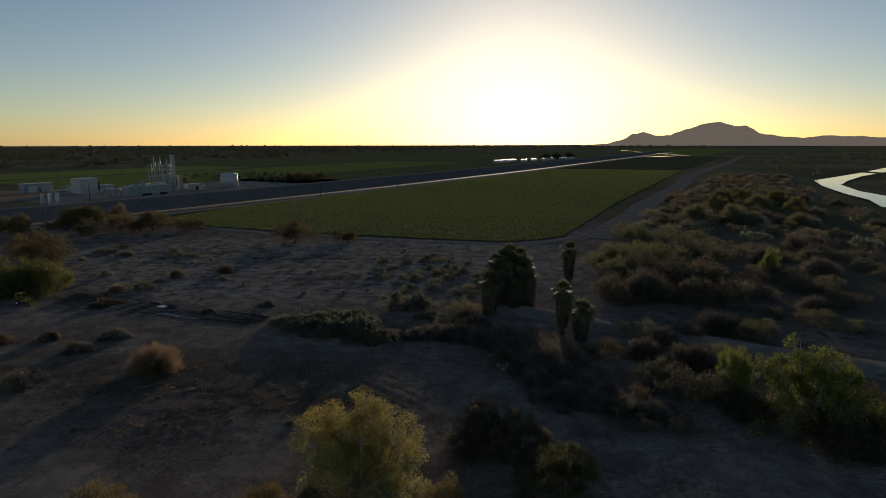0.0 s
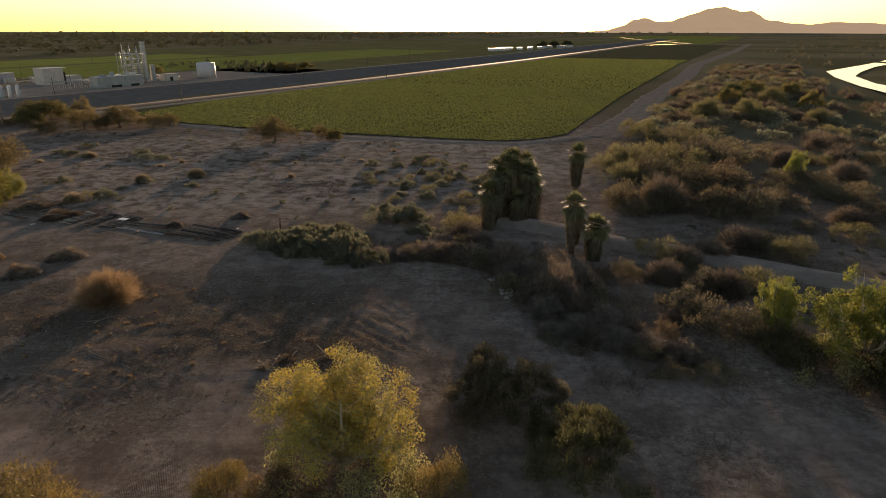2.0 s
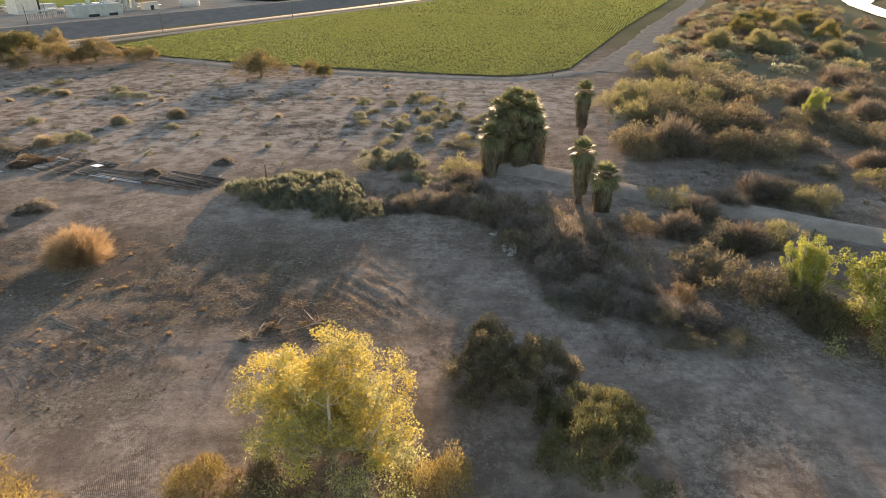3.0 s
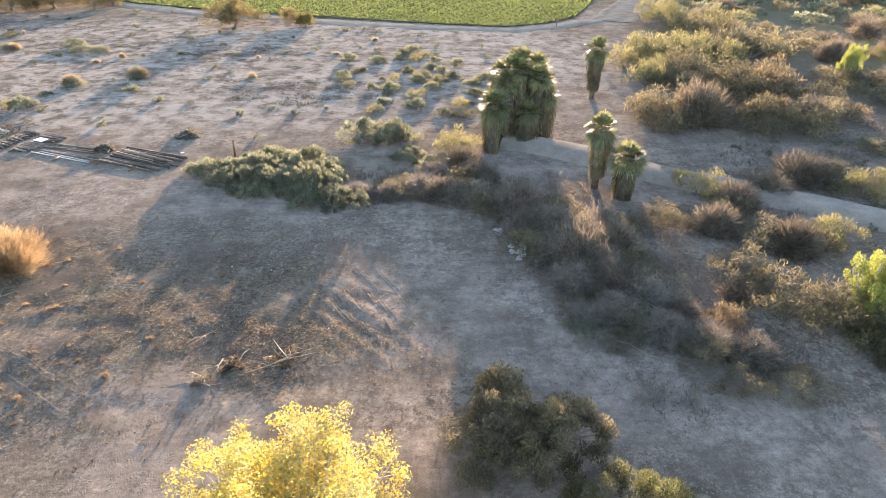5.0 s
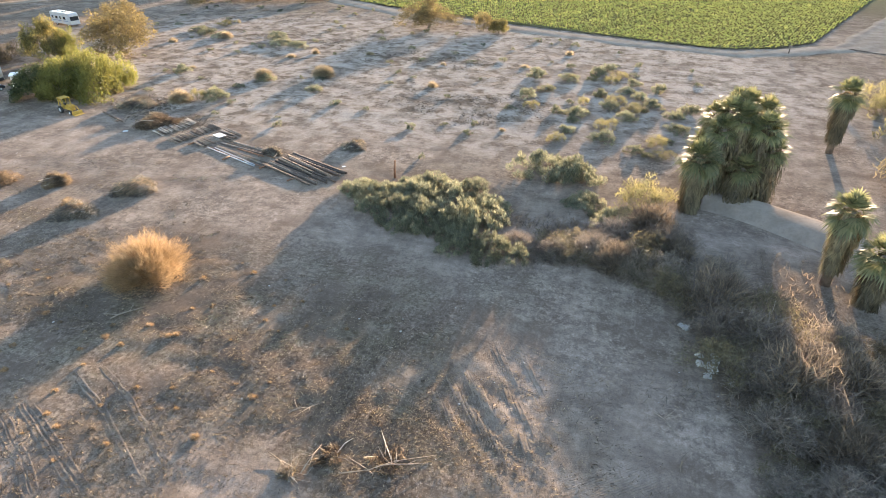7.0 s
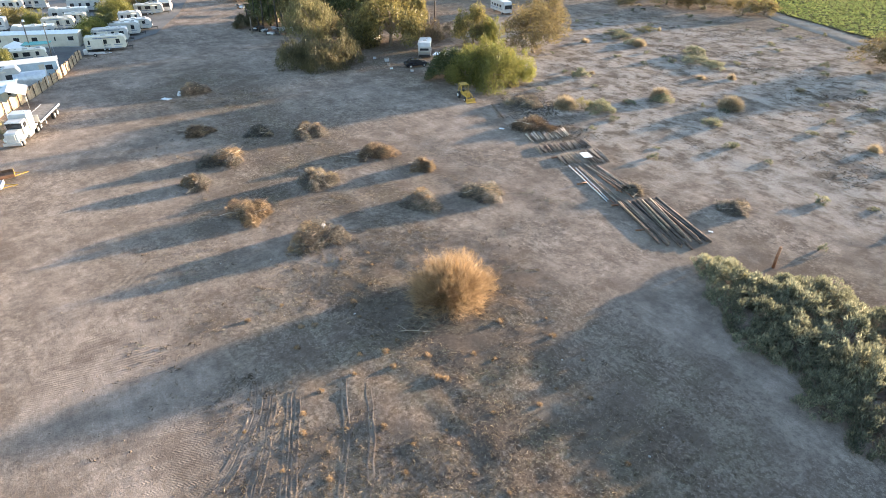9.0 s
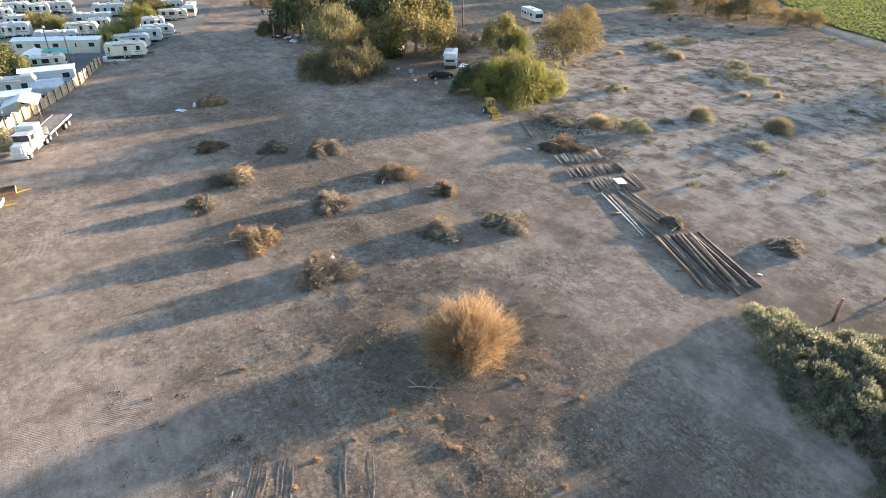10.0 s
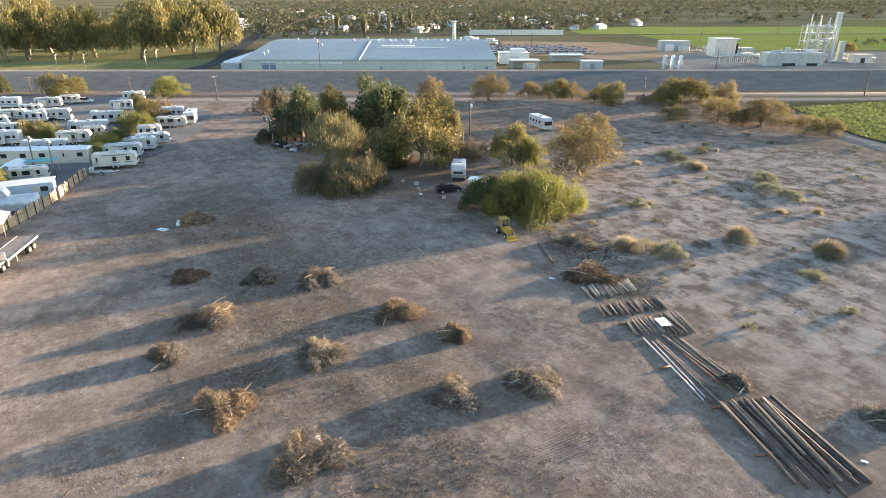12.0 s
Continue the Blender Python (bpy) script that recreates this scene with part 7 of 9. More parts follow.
def log_row(n, start_a, start_b, direction, L, r, mats, label, category, group, seed, name="log", jitter=0.5, layers=1, n_sides=8, lift=0.0):
    """Round timbers lying side by side from start_a to start_b, each running along direction."""
    rng = np.random.default_rng(seed)
    d = Vector((*direction, 0)).normalized()
    rz = heading(d.x, d.y)
    for k in range(n):
        f = (k + 0.5) / n
        x = start_a[0] + (start_b[0] - start_a[0]) * f + d.x * rng.normal(0, jitter)
        y = start_a[1] + (start_b[1] - start_a[1]) * f + d.y * rng.normal(0, jitter)
        LL, rr = L * rng.uniform(0.78, 1.05), r * rng.uniform(0.75, 1.2)
        bm = tube(bmesh.new(), [(0, 0, 0), (LL * 0.5, rng.normal(0, 0.03), rng.normal(0, 0.01)), (LL, 0, 0)], [rr, rr * 0.95, rr * 0.88], n_sides)
        ob = part(name, bm, mats[int(rng.integers(len(mats)))], None)
        lay = 0.0 if layers == 1 else (k % layers) * r * 1.7
        ob.matrix_basis = pose(x, y, at_ground(x, y, 0) + rr + lay + lift + 0.01, 0, 0, rz + rng.normal(0, 2.0 if L > 5 else 5.0))
        tagged(ob, label, category, group)


_dir = (8.6, -4.1)
log_row(8, (-43.9, 109.1), (-43.1, 110.4), _dir, 9.5, 0.13, [M_WOODDARK, M_BARK, M_WOODDARK], "long weathered pole lying on the ground", "log", "stack of long poles", 1, jitter=0.35)
log_row(9, (-43.0, 110.5), (-42.2, 111.8), _dir, 10.0, 0.12, [M_WOODDARK, M_BARK, M_WOODDARK, M_RUST, M_CHAR], "long dark pole lying on the ground", "log", "stack of long poles", 2, jitter=0.35)
log_row(7, (-42.1, 112.0), (-41.2, 113.5), (8.7, -3.8), 9.6, 0.19, [M_WOODDARK, M_WOODDARK, M_CHAR], "thick dark creosoted pole in a stack", "log", "stack of long poles", 3, jitter=0.3)
log_row(4, (-42.5, 111.0), (-41.8, 112.4), _dir, 8.6, 0.13, [M_WOODDARK, M_BARK], "long dark pole lying on top of the stack", "log", "stack of long poles", 12, jitter=0.4, lift=0.24)
log_row(6, (-53.5, 112.0), (-52.8, 113.3), (10, -3.6), 10.0, 0.08, [M_WOODGREY, M_BARK, M_RUST, M_GREY], "long grey pipe lying on the ground", "pipe", "row of pipes", 4, "pipe")
log_row(7, (-52.9, 113.8), (-51.9, 115.4), (8.9, -2.3), 8.8, 0.09, [M_BARK, M_WOODDARK, M_WOODDARK, M_WOODGREY], "long thin pipe in a row", "pipe", "row of pipes", 5, "pipe")
log_row(3, (-50.0, 112.8), (-49.6, 113.6), (9.0, -3.0), 6.0, 0.08, [M_WOODDARK, M_RUST], "dark pipe between the pipe rows", "pipe", "row of pipes", 13, "pipe")
log_row(22, (-57.2, 113.2), (-56.4, 116.6), _dir, 3.0, 0.09, [M_WOODGREY, M_WOODDARK, M_BARK], "short weathered fence post in a stack", "post", "stack of short posts", 6, "timber_post", 0.15, 2)
log_row(20, (-56.2, 116.6), (-55.6, 119.4), _dir, 4.2, 0.1, [M_WOODDARK, M_WOODGREY, M_BARK], "short dark timber post in a stack", "post", "stack of short posts", 7, "timber_post", 0.2, 2)
log_row(24, (-61.2, 113.2), (-60.2, 117.0), _dir, 2.6, 0.085, [M_WOODGREY, M_BARK, M_WOODDARK], "short weathered fence post in a stack", "post", "stack of short posts", 8, "timber_post", 0.15, 2)
log_row(24, (-60.1, 117.0), (-59.0, 121.0), _dir, 2.5, 0.085, [M_WOODGREY, M_WOODDARK], "short weathered fence post in a stack", "post", "stack of short posts", 9, "timber_post", 0.15, 2)
log_row(38, (-65.6, 115.6), (-64.0, 121.6), _dir, 3.0, 0.085, [M_WOODGREY, M_PALEBARK, M_WOODGREY], "short pale fence post in a stack", "post", "stack of short posts", 10, "timber_post", 0.2, 2)
log_row(1, (-78.6, 121.0), (-78.4, 120.8), (6.4, -3.3), 7.0, 0.19, [M_WOODDARK], "single dark beam lying on the ground", "log", "", 11)
for k, (x, y) in enumerate([(-43.6, 107.4), (-38.5, 104.8), (-49.5, 109.6), (-46, 111.4), (-57.5, 112.2)]):
    log_row(1, (x, y), (x, y), (0.35, 0.94), 1.6, 0.12, [M_RUST], "short rusty bearer under the poles", "log", "", 20 + k)
t = new("white_sheet")
slab("sheet", t, (0, 0, 0.42), (1.7, 1.2, 0.03), M_PLASTIC)
stand(t, -54.8, 116.2, -25, "white board lying on the stacked posts", "board")
for x, y, w in [(-113.0, 79.5, 1.6), (-33.6, 111.6, 0.45), (-69.5, 114.6, 0.7)]:
    t = new("white_sheet")
    slab("sheet", t, (0, 0, 0.06), (w, w * 0.6, 0.04), M_PLASTIC)
    stand(t, x, y, 30, "pale flat board lying on the soil", "board")


def make_pile(seed, w, h, orange, branches=16, n=4600, rise=0.3):
    """A heap of cut brush: tangled fine twigs in a few lobes, a tawny part thrown on top, some limbs sticking out."""
    rng = np.random.default_rng(seed)
    t = new("brush_pile")
    lobes = [(0.0, 0.0, 1.0)] + [(math.cos(2.1 * q + seed) * 0.24, math.sin(2.1 * q + seed) * 0.2, rng.uniform(0.55, 0.85)) for q in range(4)]
    turn = seed * 1.7
    for name, frac, mat in (("brush", 1 - orange, L_GREYTWIG if seed % 3 else L_PILE), ("dry_top", orange, L_RUSTY if orange > 0.2 else L_STRAW)):
        m = max(60, int(n * frac))
        pick = rng.integers(0, 5, m) if name == "brush" else rng.choice([0, 1, 3], m)
        lo = np.array(lobes)[pick]
        ang, rr = rng.uniform(0, 6.283, m), rng.random(m) ** 0.6
        size = 0.27 * lo[:, 2] * (1 + 0.25 * np.sin(3 * ang + pick)) * (1.0 if name == "brush" else 0.8)
        x, y = (lo[:, 0] + np.cos(ang) * rr * size) * w, (lo[:, 1] + np.sin(ang) * rr * size * 0.9) * w
        if name == "dry_top":
            x, y = x + math.cos(turn) * 0.12 * w, y + math.sin(turn) * 0.12 * w
        z = h * lo[:, 2] * (1 - rr ** 2.2) * (rng.random(m) ** 0.45 if name == "brush" else rng.uniform(0.75, 1.08, m)) + 0.06
        a = unit(rng.normal(size=(m, 3)) * np.array([1, 1, 0.6]) + np.stack([np.cos(ang), np.sin(ang), np.full(m, 0.3)], -1) * 0.6) * (rng.uniform(0.12, 0.42, m) * (1 + (rng.random(m) > 0.94)))[:, None]
        z = np.maximum(z, np.abs(a[:, 2]) * 0.9)
        b = unit(np.cross(a, rng.normal(size=(m, 3)))) * rng.uniform(0.012, 0.034, m)[:, None]
        link_mesh(name, leaf_tris(name, np.stack([x, y, z], -1), a, b * 1.2), mat, t)
    for k in range(branches):
        ang = rng.uniform(0, 6.283)
        p0 = Vector((math.cos(ang) * w * rng.uniform(0, 0.3), math.sin(ang) * w * rng.uniform(0, 0.26), 0.1 + rng.random() * max(0.02, h * 0.75 - 0.1)))
        d = Vector((math.cos(ang) + rng.normal(0, 0.8), math.sin(ang) + rng.normal(0, 0.8), rng.uniform(-0.3, 1.0) * rise)).normalized()
        L = rng.uniform(0.5, 1.5) * (1.7 if k % 8 == 0 else 1.0)
        p2 = p0 + d * L
        p2.z = max(p2.z, 0.06)
        r = 0.045 if k % 8 == 0 else 0.028
        bm = tube(bmesh.new(), [p0, (p0 + p2) / 2 + Vector(rng.normal(0, 0.14, 3)), p2], [r, r * 0.75, r * 0.3], 5)
        part("branch", bm, M_PALEBARK if k % 16 == 0 else (M_TWIG, M_WOODGREY, M_BARK)[k % 3], t)
    return t


for k, (x, y, w, h, o) in enumerate([(-44.6, 113.0, 2.2, 0.8, 0.05), (-84.1, 90.6, 4.6, 1.5, 0.55), (-72.4, 94.8, 5.0, 1.5, 0.4), (-81.9, 77.6, 5.6, 1.5, 0.4), (-76.8, 72.6, 3.2, 1.2, 0.65), (-65.9, 74.6, 4.6, 1.8, 0.5), (-68.5, 84.2, 4.4, 1.6, 0.3), (-56.5, 78.4, 5.6, 2.0, 0.35), (-65.1, 96.9, 3.0, 1.2, 0.45),
                                      (-56.6, 91.2, 4.4, 1.5, 0.4), (-54.3, 98.2, 4.6, 1.5, 0.12), (-94.1, 78.6, 4.0, 1.0, 0.05), (-113.8, 84.6, 5.0, 1.5, 0.1), (-88.8, 85.4, 4.4, 0.9, 0.05), (-67, 119, 6.5, 1.2, 0.05), (-76, 125.5, 5.5, 1.1, 0.1), (-35.0, 118.2, 3.4, 0.8, 0.05)]):
    stand(make_pile(100 + k, w * 1.4, h * 1.12, o * 0.6, 30), x, y, 40 * k, "heap of cut dry brush with an orange-brown top" if o > 0.3 else "low heap of grey dry branches", "brush pile", "brush piles on the clearing")
for x, y, w in [(-15.6, 68.2, 2.6), (-12.0, 69.0, 3.2), (-17.5, 66.4, 1.6)]:
    stand(make_pile(int(300 + abs(x)), w, 0.14, 0.05, 9, 420, 0.05), x, y, 20 * w, "low scatter of dead sticks on the soil", "sticks", "stick litter on the clearing")
t = new("white_bucket")
part("bucket", tube(bmesh.new(), [(0, 0, 0), (0.16, 0.1, 0.42)], [0.18, 0.2], 12), M_PLASTIC, t)
stand(t, -57.2, 79.0, 0, "white bucket on a brush pile", "bucket", z=0.9)
for x, y in [(-113.5, 81.8), (-114.6, 82.2)]:
    t = new("rubbish_bag")
    part("bag", box(bmesh.new(), (0, 0, 0.25), (0.7, 0.5, 0.5), 0.4, 0.16, 0.7), M_PLASTIC, t)
    stand(t, x, y, 0, "white rubbish bag beside a brush pile", "bag")
# burnt remains behind the grove
for k, (x, y, w) in enumerate([(-150.5, 117.5, 6), (-154, 112.5, 5), (-178, 128, 7), (-184, 121, 6), (-172, 119, 5), (-165, 119, 6), (-148, 114, 4)]):
    rng = np.random.default_rng(200 + k)
    t = new("burnt_debris")
    for q in range(18):
        c = (rng.normal(0, w * 0.25), rng.normal(0, w * 0.2), rng.uniform(0.15, 0.7))
        slab("scrap", t, c, (rng.uniform(0.4, 2.2), rng.uniform(0.1, 0.9), rng.uniform(0.08, 0.6)), (M_CHAR, M_CHAR, M_GREY, M_RUST, M_PLASTIC)[int(rng.integers(5))], 0, "", rng.uniform(0, 3))
    stand(t, x, y, 30 * k, "charred scrap and debris in a heap", "debris")
for x, y, sx, sy in [(-176, 130, 8, 3), (-166, 124, 6, 3)]:
    t = new("burnt_shelter")
    slab("roof", t, (0, 0, 2.6), (sx, sy, 0.12), M_RUST)
    for a in (-1, 1):
        for b in (-1, 1):
            slab("post", t, (a * (sx / 2 - 0.2), b * (sy / 2 - 0.2), 1.3), (0.14, 0.14, 2.6), M_CHAR)
    stand(t, x, y, 58, "charred open shelter with a rusty roof", "shelter")
for k, (x, y, h) in enumerate([(-160.2, 112.7, 5.0), (-161.5, 115.1, 9.0), (-157.1, 115.3, 8.0), (-157.2, 117.3, 6.0), (-153.0, 117.2, 9.5), (-151.2, 117.9, 8.5), (-163.5, 118.8, 7.0), (-152.3, 112.4, 3.4)]):
    t = new("charred_trunk")
    part("shaft", tube(bmesh.new(), [(0, 0, -0.2), (0.1 * (k % 3), 0.08, h * 0.5), (0.25, 0.1 * (k % 2), h)], [0.2, 0.16, 0.08], 7), M_CHAR, t)
    for q in range(3):
        z = h * (0.5 + 0.16 * q)
        part("limb", tube(bmesh.new(), [(0.1, 0.05, z), (math.cos(k + 2.1 * q) * 1.1, math.sin(k + 2.1 * q) * 1.1, z + 0.9)], [0.07, 0.03], 5), M_CHAR, t)
    stand(t, x, y, 40 * k, "burnt black standing tree trunk", "tree trunk", "burnt trunks")
# dead weed tufts round the tumbleweed
_rng = np.random.default_rng(95)
kind_of_plant("weed_tuft", "small dry orange weed tuft on the soil", "weed", [lambda s=s: make_twig_bush("weed", s, 1, 0.5, L_ORANGE, 260, 0.012, 0.4, 0.3) for s in (71, 72)], 1, 0.5)
_tufts = [(-34.4, 65.5), (-32.8, 76.2), (-32.3, 80.6), (-29.2, 70.8), (-36.0, 66.3), (-31.7, 70.1), (-37.3, 71.1), (-51.9, 78.1), (-27.5, 73.2), (-44.7, 70.4)]
_tufts += scatter_points(_rng, 46, [(-48, 66), (-30, 60), (-18, 72), (-20, 82), (-34, 90), (-52, 82)], [], 1.6)
for x, y in _tufts:
    w = _rng.uniform(0.35, 0.85)
    plant("weed_tuft", x, y, w, w * 0.5, group="dead weed tufts")
# broken concrete at the thicket's edge
_rng = np.random.default_rng(93)
for k in range(16):
    bm = box(bmesh.new(), (0, 0, 0), (_rng.uniform(0.35, 0.9), _rng.uniform(0.3, 0.6), _rng.uniform(0.12, 0.25)), 0, 0.03, 0.85)
    for v in bm.verts:
        v.co += Vector(_rng.normal(0, 0.05, 3))
    ob = part("concrete_chunk", bm, M_CONCRETE, None)
    x, y = 9.0 + _rng.normal(0, 1.0), 84.4 + _rng.normal(0, 0.8)
    if k > 12:
        x, y = 6.9 + _rng.normal(0, 0.3), 89 + _rng.normal(0, 0.3)
    ob.matrix_basis = pose(x, y, at_ground(x, y) + 0.12, _rng.normal(0, 12), _rng.normal(0, 12), _rng.uniform(0, 360))
    tagged(ob, "broken pale concrete chunk on soil", "rubble", "broken concrete")
# fallen branches on the clearing
for k, (x0, y0, x1, y1, r) in enumerate([(-16.8, 66.6, -16.5, 69.0, 0.1), (-14.5, 67.2, -9.0, 70.2, 0.07), (-12.5, 68.5, -9.4, 69.6, 0.09), (-20.0, 71.0, -18.0, 72.6, 0.07), (-39.5, 76.5, -37.8, 78.6, 0.1), (-42, 70.0, -40.8, 71.4, 0.05), (-14.0, 46.5, -10.5, 49.5, 0.13), (4.5, 78, 6.5, 76, 0.05), (2.0, 84, 3.2, 82, 0.05), (14.5, 70.2, 18, 67.5, 0.06), (-74.5, 90.5, -71.0, 93.0, 0.1)]):
    rng = np.random.default_rng(300 + k)
    t = new("fallen_branch")
    p0, p1 = Vector((0, 0, 0.1)), Vector((x1 - x0, y1 - y0, 0.16))
    mids = [p0.lerp(p1, f) + Vector((rng.normal(0, 0.12), rng.normal(0, 0.12), rng.uniform(0, 0.15))) for f in (0.3, 0.6)]
    part("limb", tube(bmesh.new(), [p0, *mids, p1], [r * 0.55, r * 0.45, r * 0.32, r * 0.12], 6), M_TWIG, t)
    for q in range(5):
        s = mids[q % 2]
        part("twig", tube(bmesh.new(), [s, s + Vector((rng.normal(0, 0.5), rng.normal(0, 0.5), rng.uniform(0, 0.5)))], [r * 0.35, 0.01], 4), M_TWIG, t)
    stand(t, x0, y0, 0, "bare bleached branch lying on the soil", "branch")

# ---- warehouse, works and town beyond the levee ----
def make_warehouse():
    a, b = Vector((-298.8, 150.2, 0)), Vector((-238.5, 242.4, 0))
    L = (b - a).length
    D, E, R = 128.0, 4.8, 8.4
    u = (b - a).normalized()
    t = thing("warehouse", "long low warehouse with a pale blue metal roof", "warehouse", "", Matrix.Translation(a) @ Matrix.Rotation(math.atan2(u.y, u.x), 4, "Z"))
    # local x runs along the front, y into the depth
    split = L * 0.46
    for x0, x1, peak in ((0, split, split * 0.5), (split + 0.05, L, (L - split) * 0.35)):
        bm = extrude_profile(bmesh.new(), [(x0, 0), (x1, 0), (x1, E), (x0, E)], D)
        bm.transform(Matrix.Translation((0, D / 2, 0)))
        part("wall", bm, M_WALLPANEL, t)
        # roof: low slopes rising to a ridge that runs along the front
        bm = bmesh.new()
        prof = [(-0.6, E), (D * 0.42, R), (D * 0.58, R), (D + 0.6, E), (D + 0.6, E + 0.25), (D * 0.58, R + 0.25), (D * 0.42, R + 0.25), (-0.6, E + 0.25)]
        va = [bm.verts.new((x0 - 0.3 if x0 == 0 else x0, y, z)) for y, z in prof]
        vb = [bm.verts.new((x1 + (0.3 if x1 == L else 0), y, z)) for y, z in prof]
        bm.faces.new(va)
        bm.faces.new(vb[::-1])
        for i in range(len(va)):
            j = (i + 1) % len(va)
            bm.faces.new((va[i], vb[i], vb[j], va[j]))
        bmesh.ops.recalc_face_normals(bm, faces=bm.faces[:])
        roof = part("roof", bm, M_ROOF, t)
        for x in np.arange(x0 + 3, x1, 6.0):
            seam = tube(bmesh.new(), [(x, -0.5, E + 0.27), (x, D * 0.42, R + 0.27), (x, D * 0.58, R + 0.27), (x, D + 0.5, E + 0.27)], [0.025] * 4, 4)
            part("seam", seam, M_ROOF, roof)
    ridge = tube(bmesh.new(), [(split, -0.6, E + 0.3), (split, D * 0.42, R + 0.3), (split, D, E + 0.4)], [0.16] * 3, 4)
    part("parapet", ridge, M_PLASTIC, t, "white parapet strip across the roof")
    for k in range(17):
        x = 1.2 + k * (L - 2.4) / 16
        slab("pilaster", t, (x, -0.08, E / 2), (0.22, 0.14, E), M_GREY)
    slab("beam", t, (L / 2, -0.1, 2.9), (L, 0.1, 0.18), M_GREY)
    for x, w in ((32, 8), (22.5, 6), (40, 6), (12, 6)):
        win = slab("window", t, (x, -0.06, 3.7), (w, 0.1, 0.9), M_PLASTIC)
        for q in range(int(w / 0.8)):
            slab("mullion", win, (x - w / 2 + 0.4 + q * 0.8, -0.13, 3.7), (0.06, 0.05, 0.9), M_GREY)
    for x in (10, 13.2):
        slab("door", t, (x, -0.07, 1.8), (2.8, 0.1, 3.4), M_STRIPE)
    for x in (60, 96, 106):
        slab("door", t, (x, -0.07, 1.1), (1.1, 0.1, 2.1), M_STRIPE)
    rng = np.random.default_rng(61)
    for k in range(16):
        x, y = rng.uniform(5, L - 6), rng.uniform(10, D * 0.55)
        z = E + (R - E) * min(1, y / (D * 0.42)) + 0.2
        part("roof_vent", tube(bmesh.new(), [(x, y, z), (x, y, z + 0.9), (x, y, z + 1.3)], [0.35, 0.35, 0.55], 8), M_STEEL, t)
    slab("skylight", t, (split + 15, D * 0.3, E + 2.9), (16, 4, 0.8), M_CREAM, 0.05)
    slab("roof_walk", t, (split + 22, D * 0.26, E + 2.5), (34, 1.2, 0.5), M_PLASTIC)
    for k in range(14):
        slab("roof_unit", t, (split + 6 + k * 3.4, D * 0.47, R + 0.7), (1.4, 1.4, 1.1), M_PLASTIC, 0.05)
    part("chimney", tube(bmesh.new(), [(L - 14, D * 0.95, E), (L - 14, D * 0.95, 15)], [1.1, 0.9], 10), M_CREAM, t)
    slab("annex", t, (-5, 30, 1.9), (9, 50, 3.8), M_PLASTIC, 0.1)
    for k in range(5):
        slab("dock", t, (-6, 4 + k * 4.5, 1.6), (8, 3.2, 3.2), (M_GREY, M_WHITE)[k % 2], 0.1)
    return t


make_warehouse()


def turned_block(name, x, y, rz, parts, label, category, group="", z=0.0):
    t = thing(name, label, category, group, pose(x, y, z, 0, 0, rz))
    for pname, c, s, mat, bev in parts:
        slab(pname, t, c, s, mat, bev)
    return t


RZ = 57.0
turned_block("storage_shed", -262, 272, RZ, [("wall", (0, 0, 2.4), (14, 10, 4.8), M_PLASTIC, 0.1), ("roof", (0, 0, 5.0), (14.6, 10.6, 0.4), M_CREAM, 0.05), ("roof_box", (2, 0, 5.9), (7, 4, 1.6), M_PLASTIC, 0.05), ("door", (0, -5.03, 1.8), (4, 0.1, 3.4), M_GREY, 0)], "white block shed behind the levee", "shed")
turned_block("open_shed", -239, 259, RZ, [("roof", (0, 0, 4.0), (13, 8, 0.4), M_PLASTIC, 0.05), ("wall", (0, 3.8, 2.0), (13, 0.2, 3.9), M_GREY, 0), ("post", (-6, -3.6, 2), (0.3, 0.3, 4), M_GREY, 0), ("post", (0, -3.6, 2), (0.3, 0.3, 4), M_GREY, 0), ("post", (6, -3.6, 2), (0.3, 0.3, 4), M_GREY, 0), ("machine", (2, 0, 1.2), (5, 4, 2.4), M_STEEL, 0.2)], "open-sided shed with a white roof", "shed")
turned_block("open_shed", -251, 297, RZ, [("roof", (0, 0, 3.6), (16, 7, 0.4), M_BLUEGREY, 0.05), ("wall", (0, 3.3, 1.8), (16, 0.2, 3.5), M_GREY, 0), ("post", (-7.5, -3.2, 1.8), (0.3, 0.3, 3.6), M_GREY, 0), ("post", (7.5, -3.2, 1.8), (0.3, 0.3, 3.6), M_GREY, 0)], "low shed with a blue-grey roof", "shed")
turned_block("storage_shed", -222, 284, RZ, [("wall", (0, 0, 1.8), (9, 5, 3.6), M_GREY, 0.05), ("roof", (0, 0, 3.75), (9.5, 5.5, 0.3), M_PLASTIC, 0.03), ("door", (0, -2.53, 1.4), (2, 0.1, 2.6), M_STRIPE, 0)], "small grey shed near the levee", "shed")
for k in range(3):
    t = new("storage_tank")
    part("tank", tube(bmesh.new(), [(0, 0, 0), (0, 0, 6.0), (0, 0, 6.6)], [0.9, 0.9, 0.4], 12), M_PLASTIC, t)
    slab("ladder", t, (0.95, 0, 3.0), (0.1, 0.4, 6.0), M_GREY)
    stand(t, -201 + k * 2.2, 308 + k * 2.6, 0, "slim white upright tank beside the levee", "tank")
turned_block("yard_wall", -431, 419, 58, [("wall", (0, 0, 2.0), (78, 0.4, 4.0), M_STUCCO, 0), ("cap", (0, 0, 4.05), (78.2, 0.7, 0.15), M_CONCRETE, 0)], "long pale wall behind the lot", "wall")

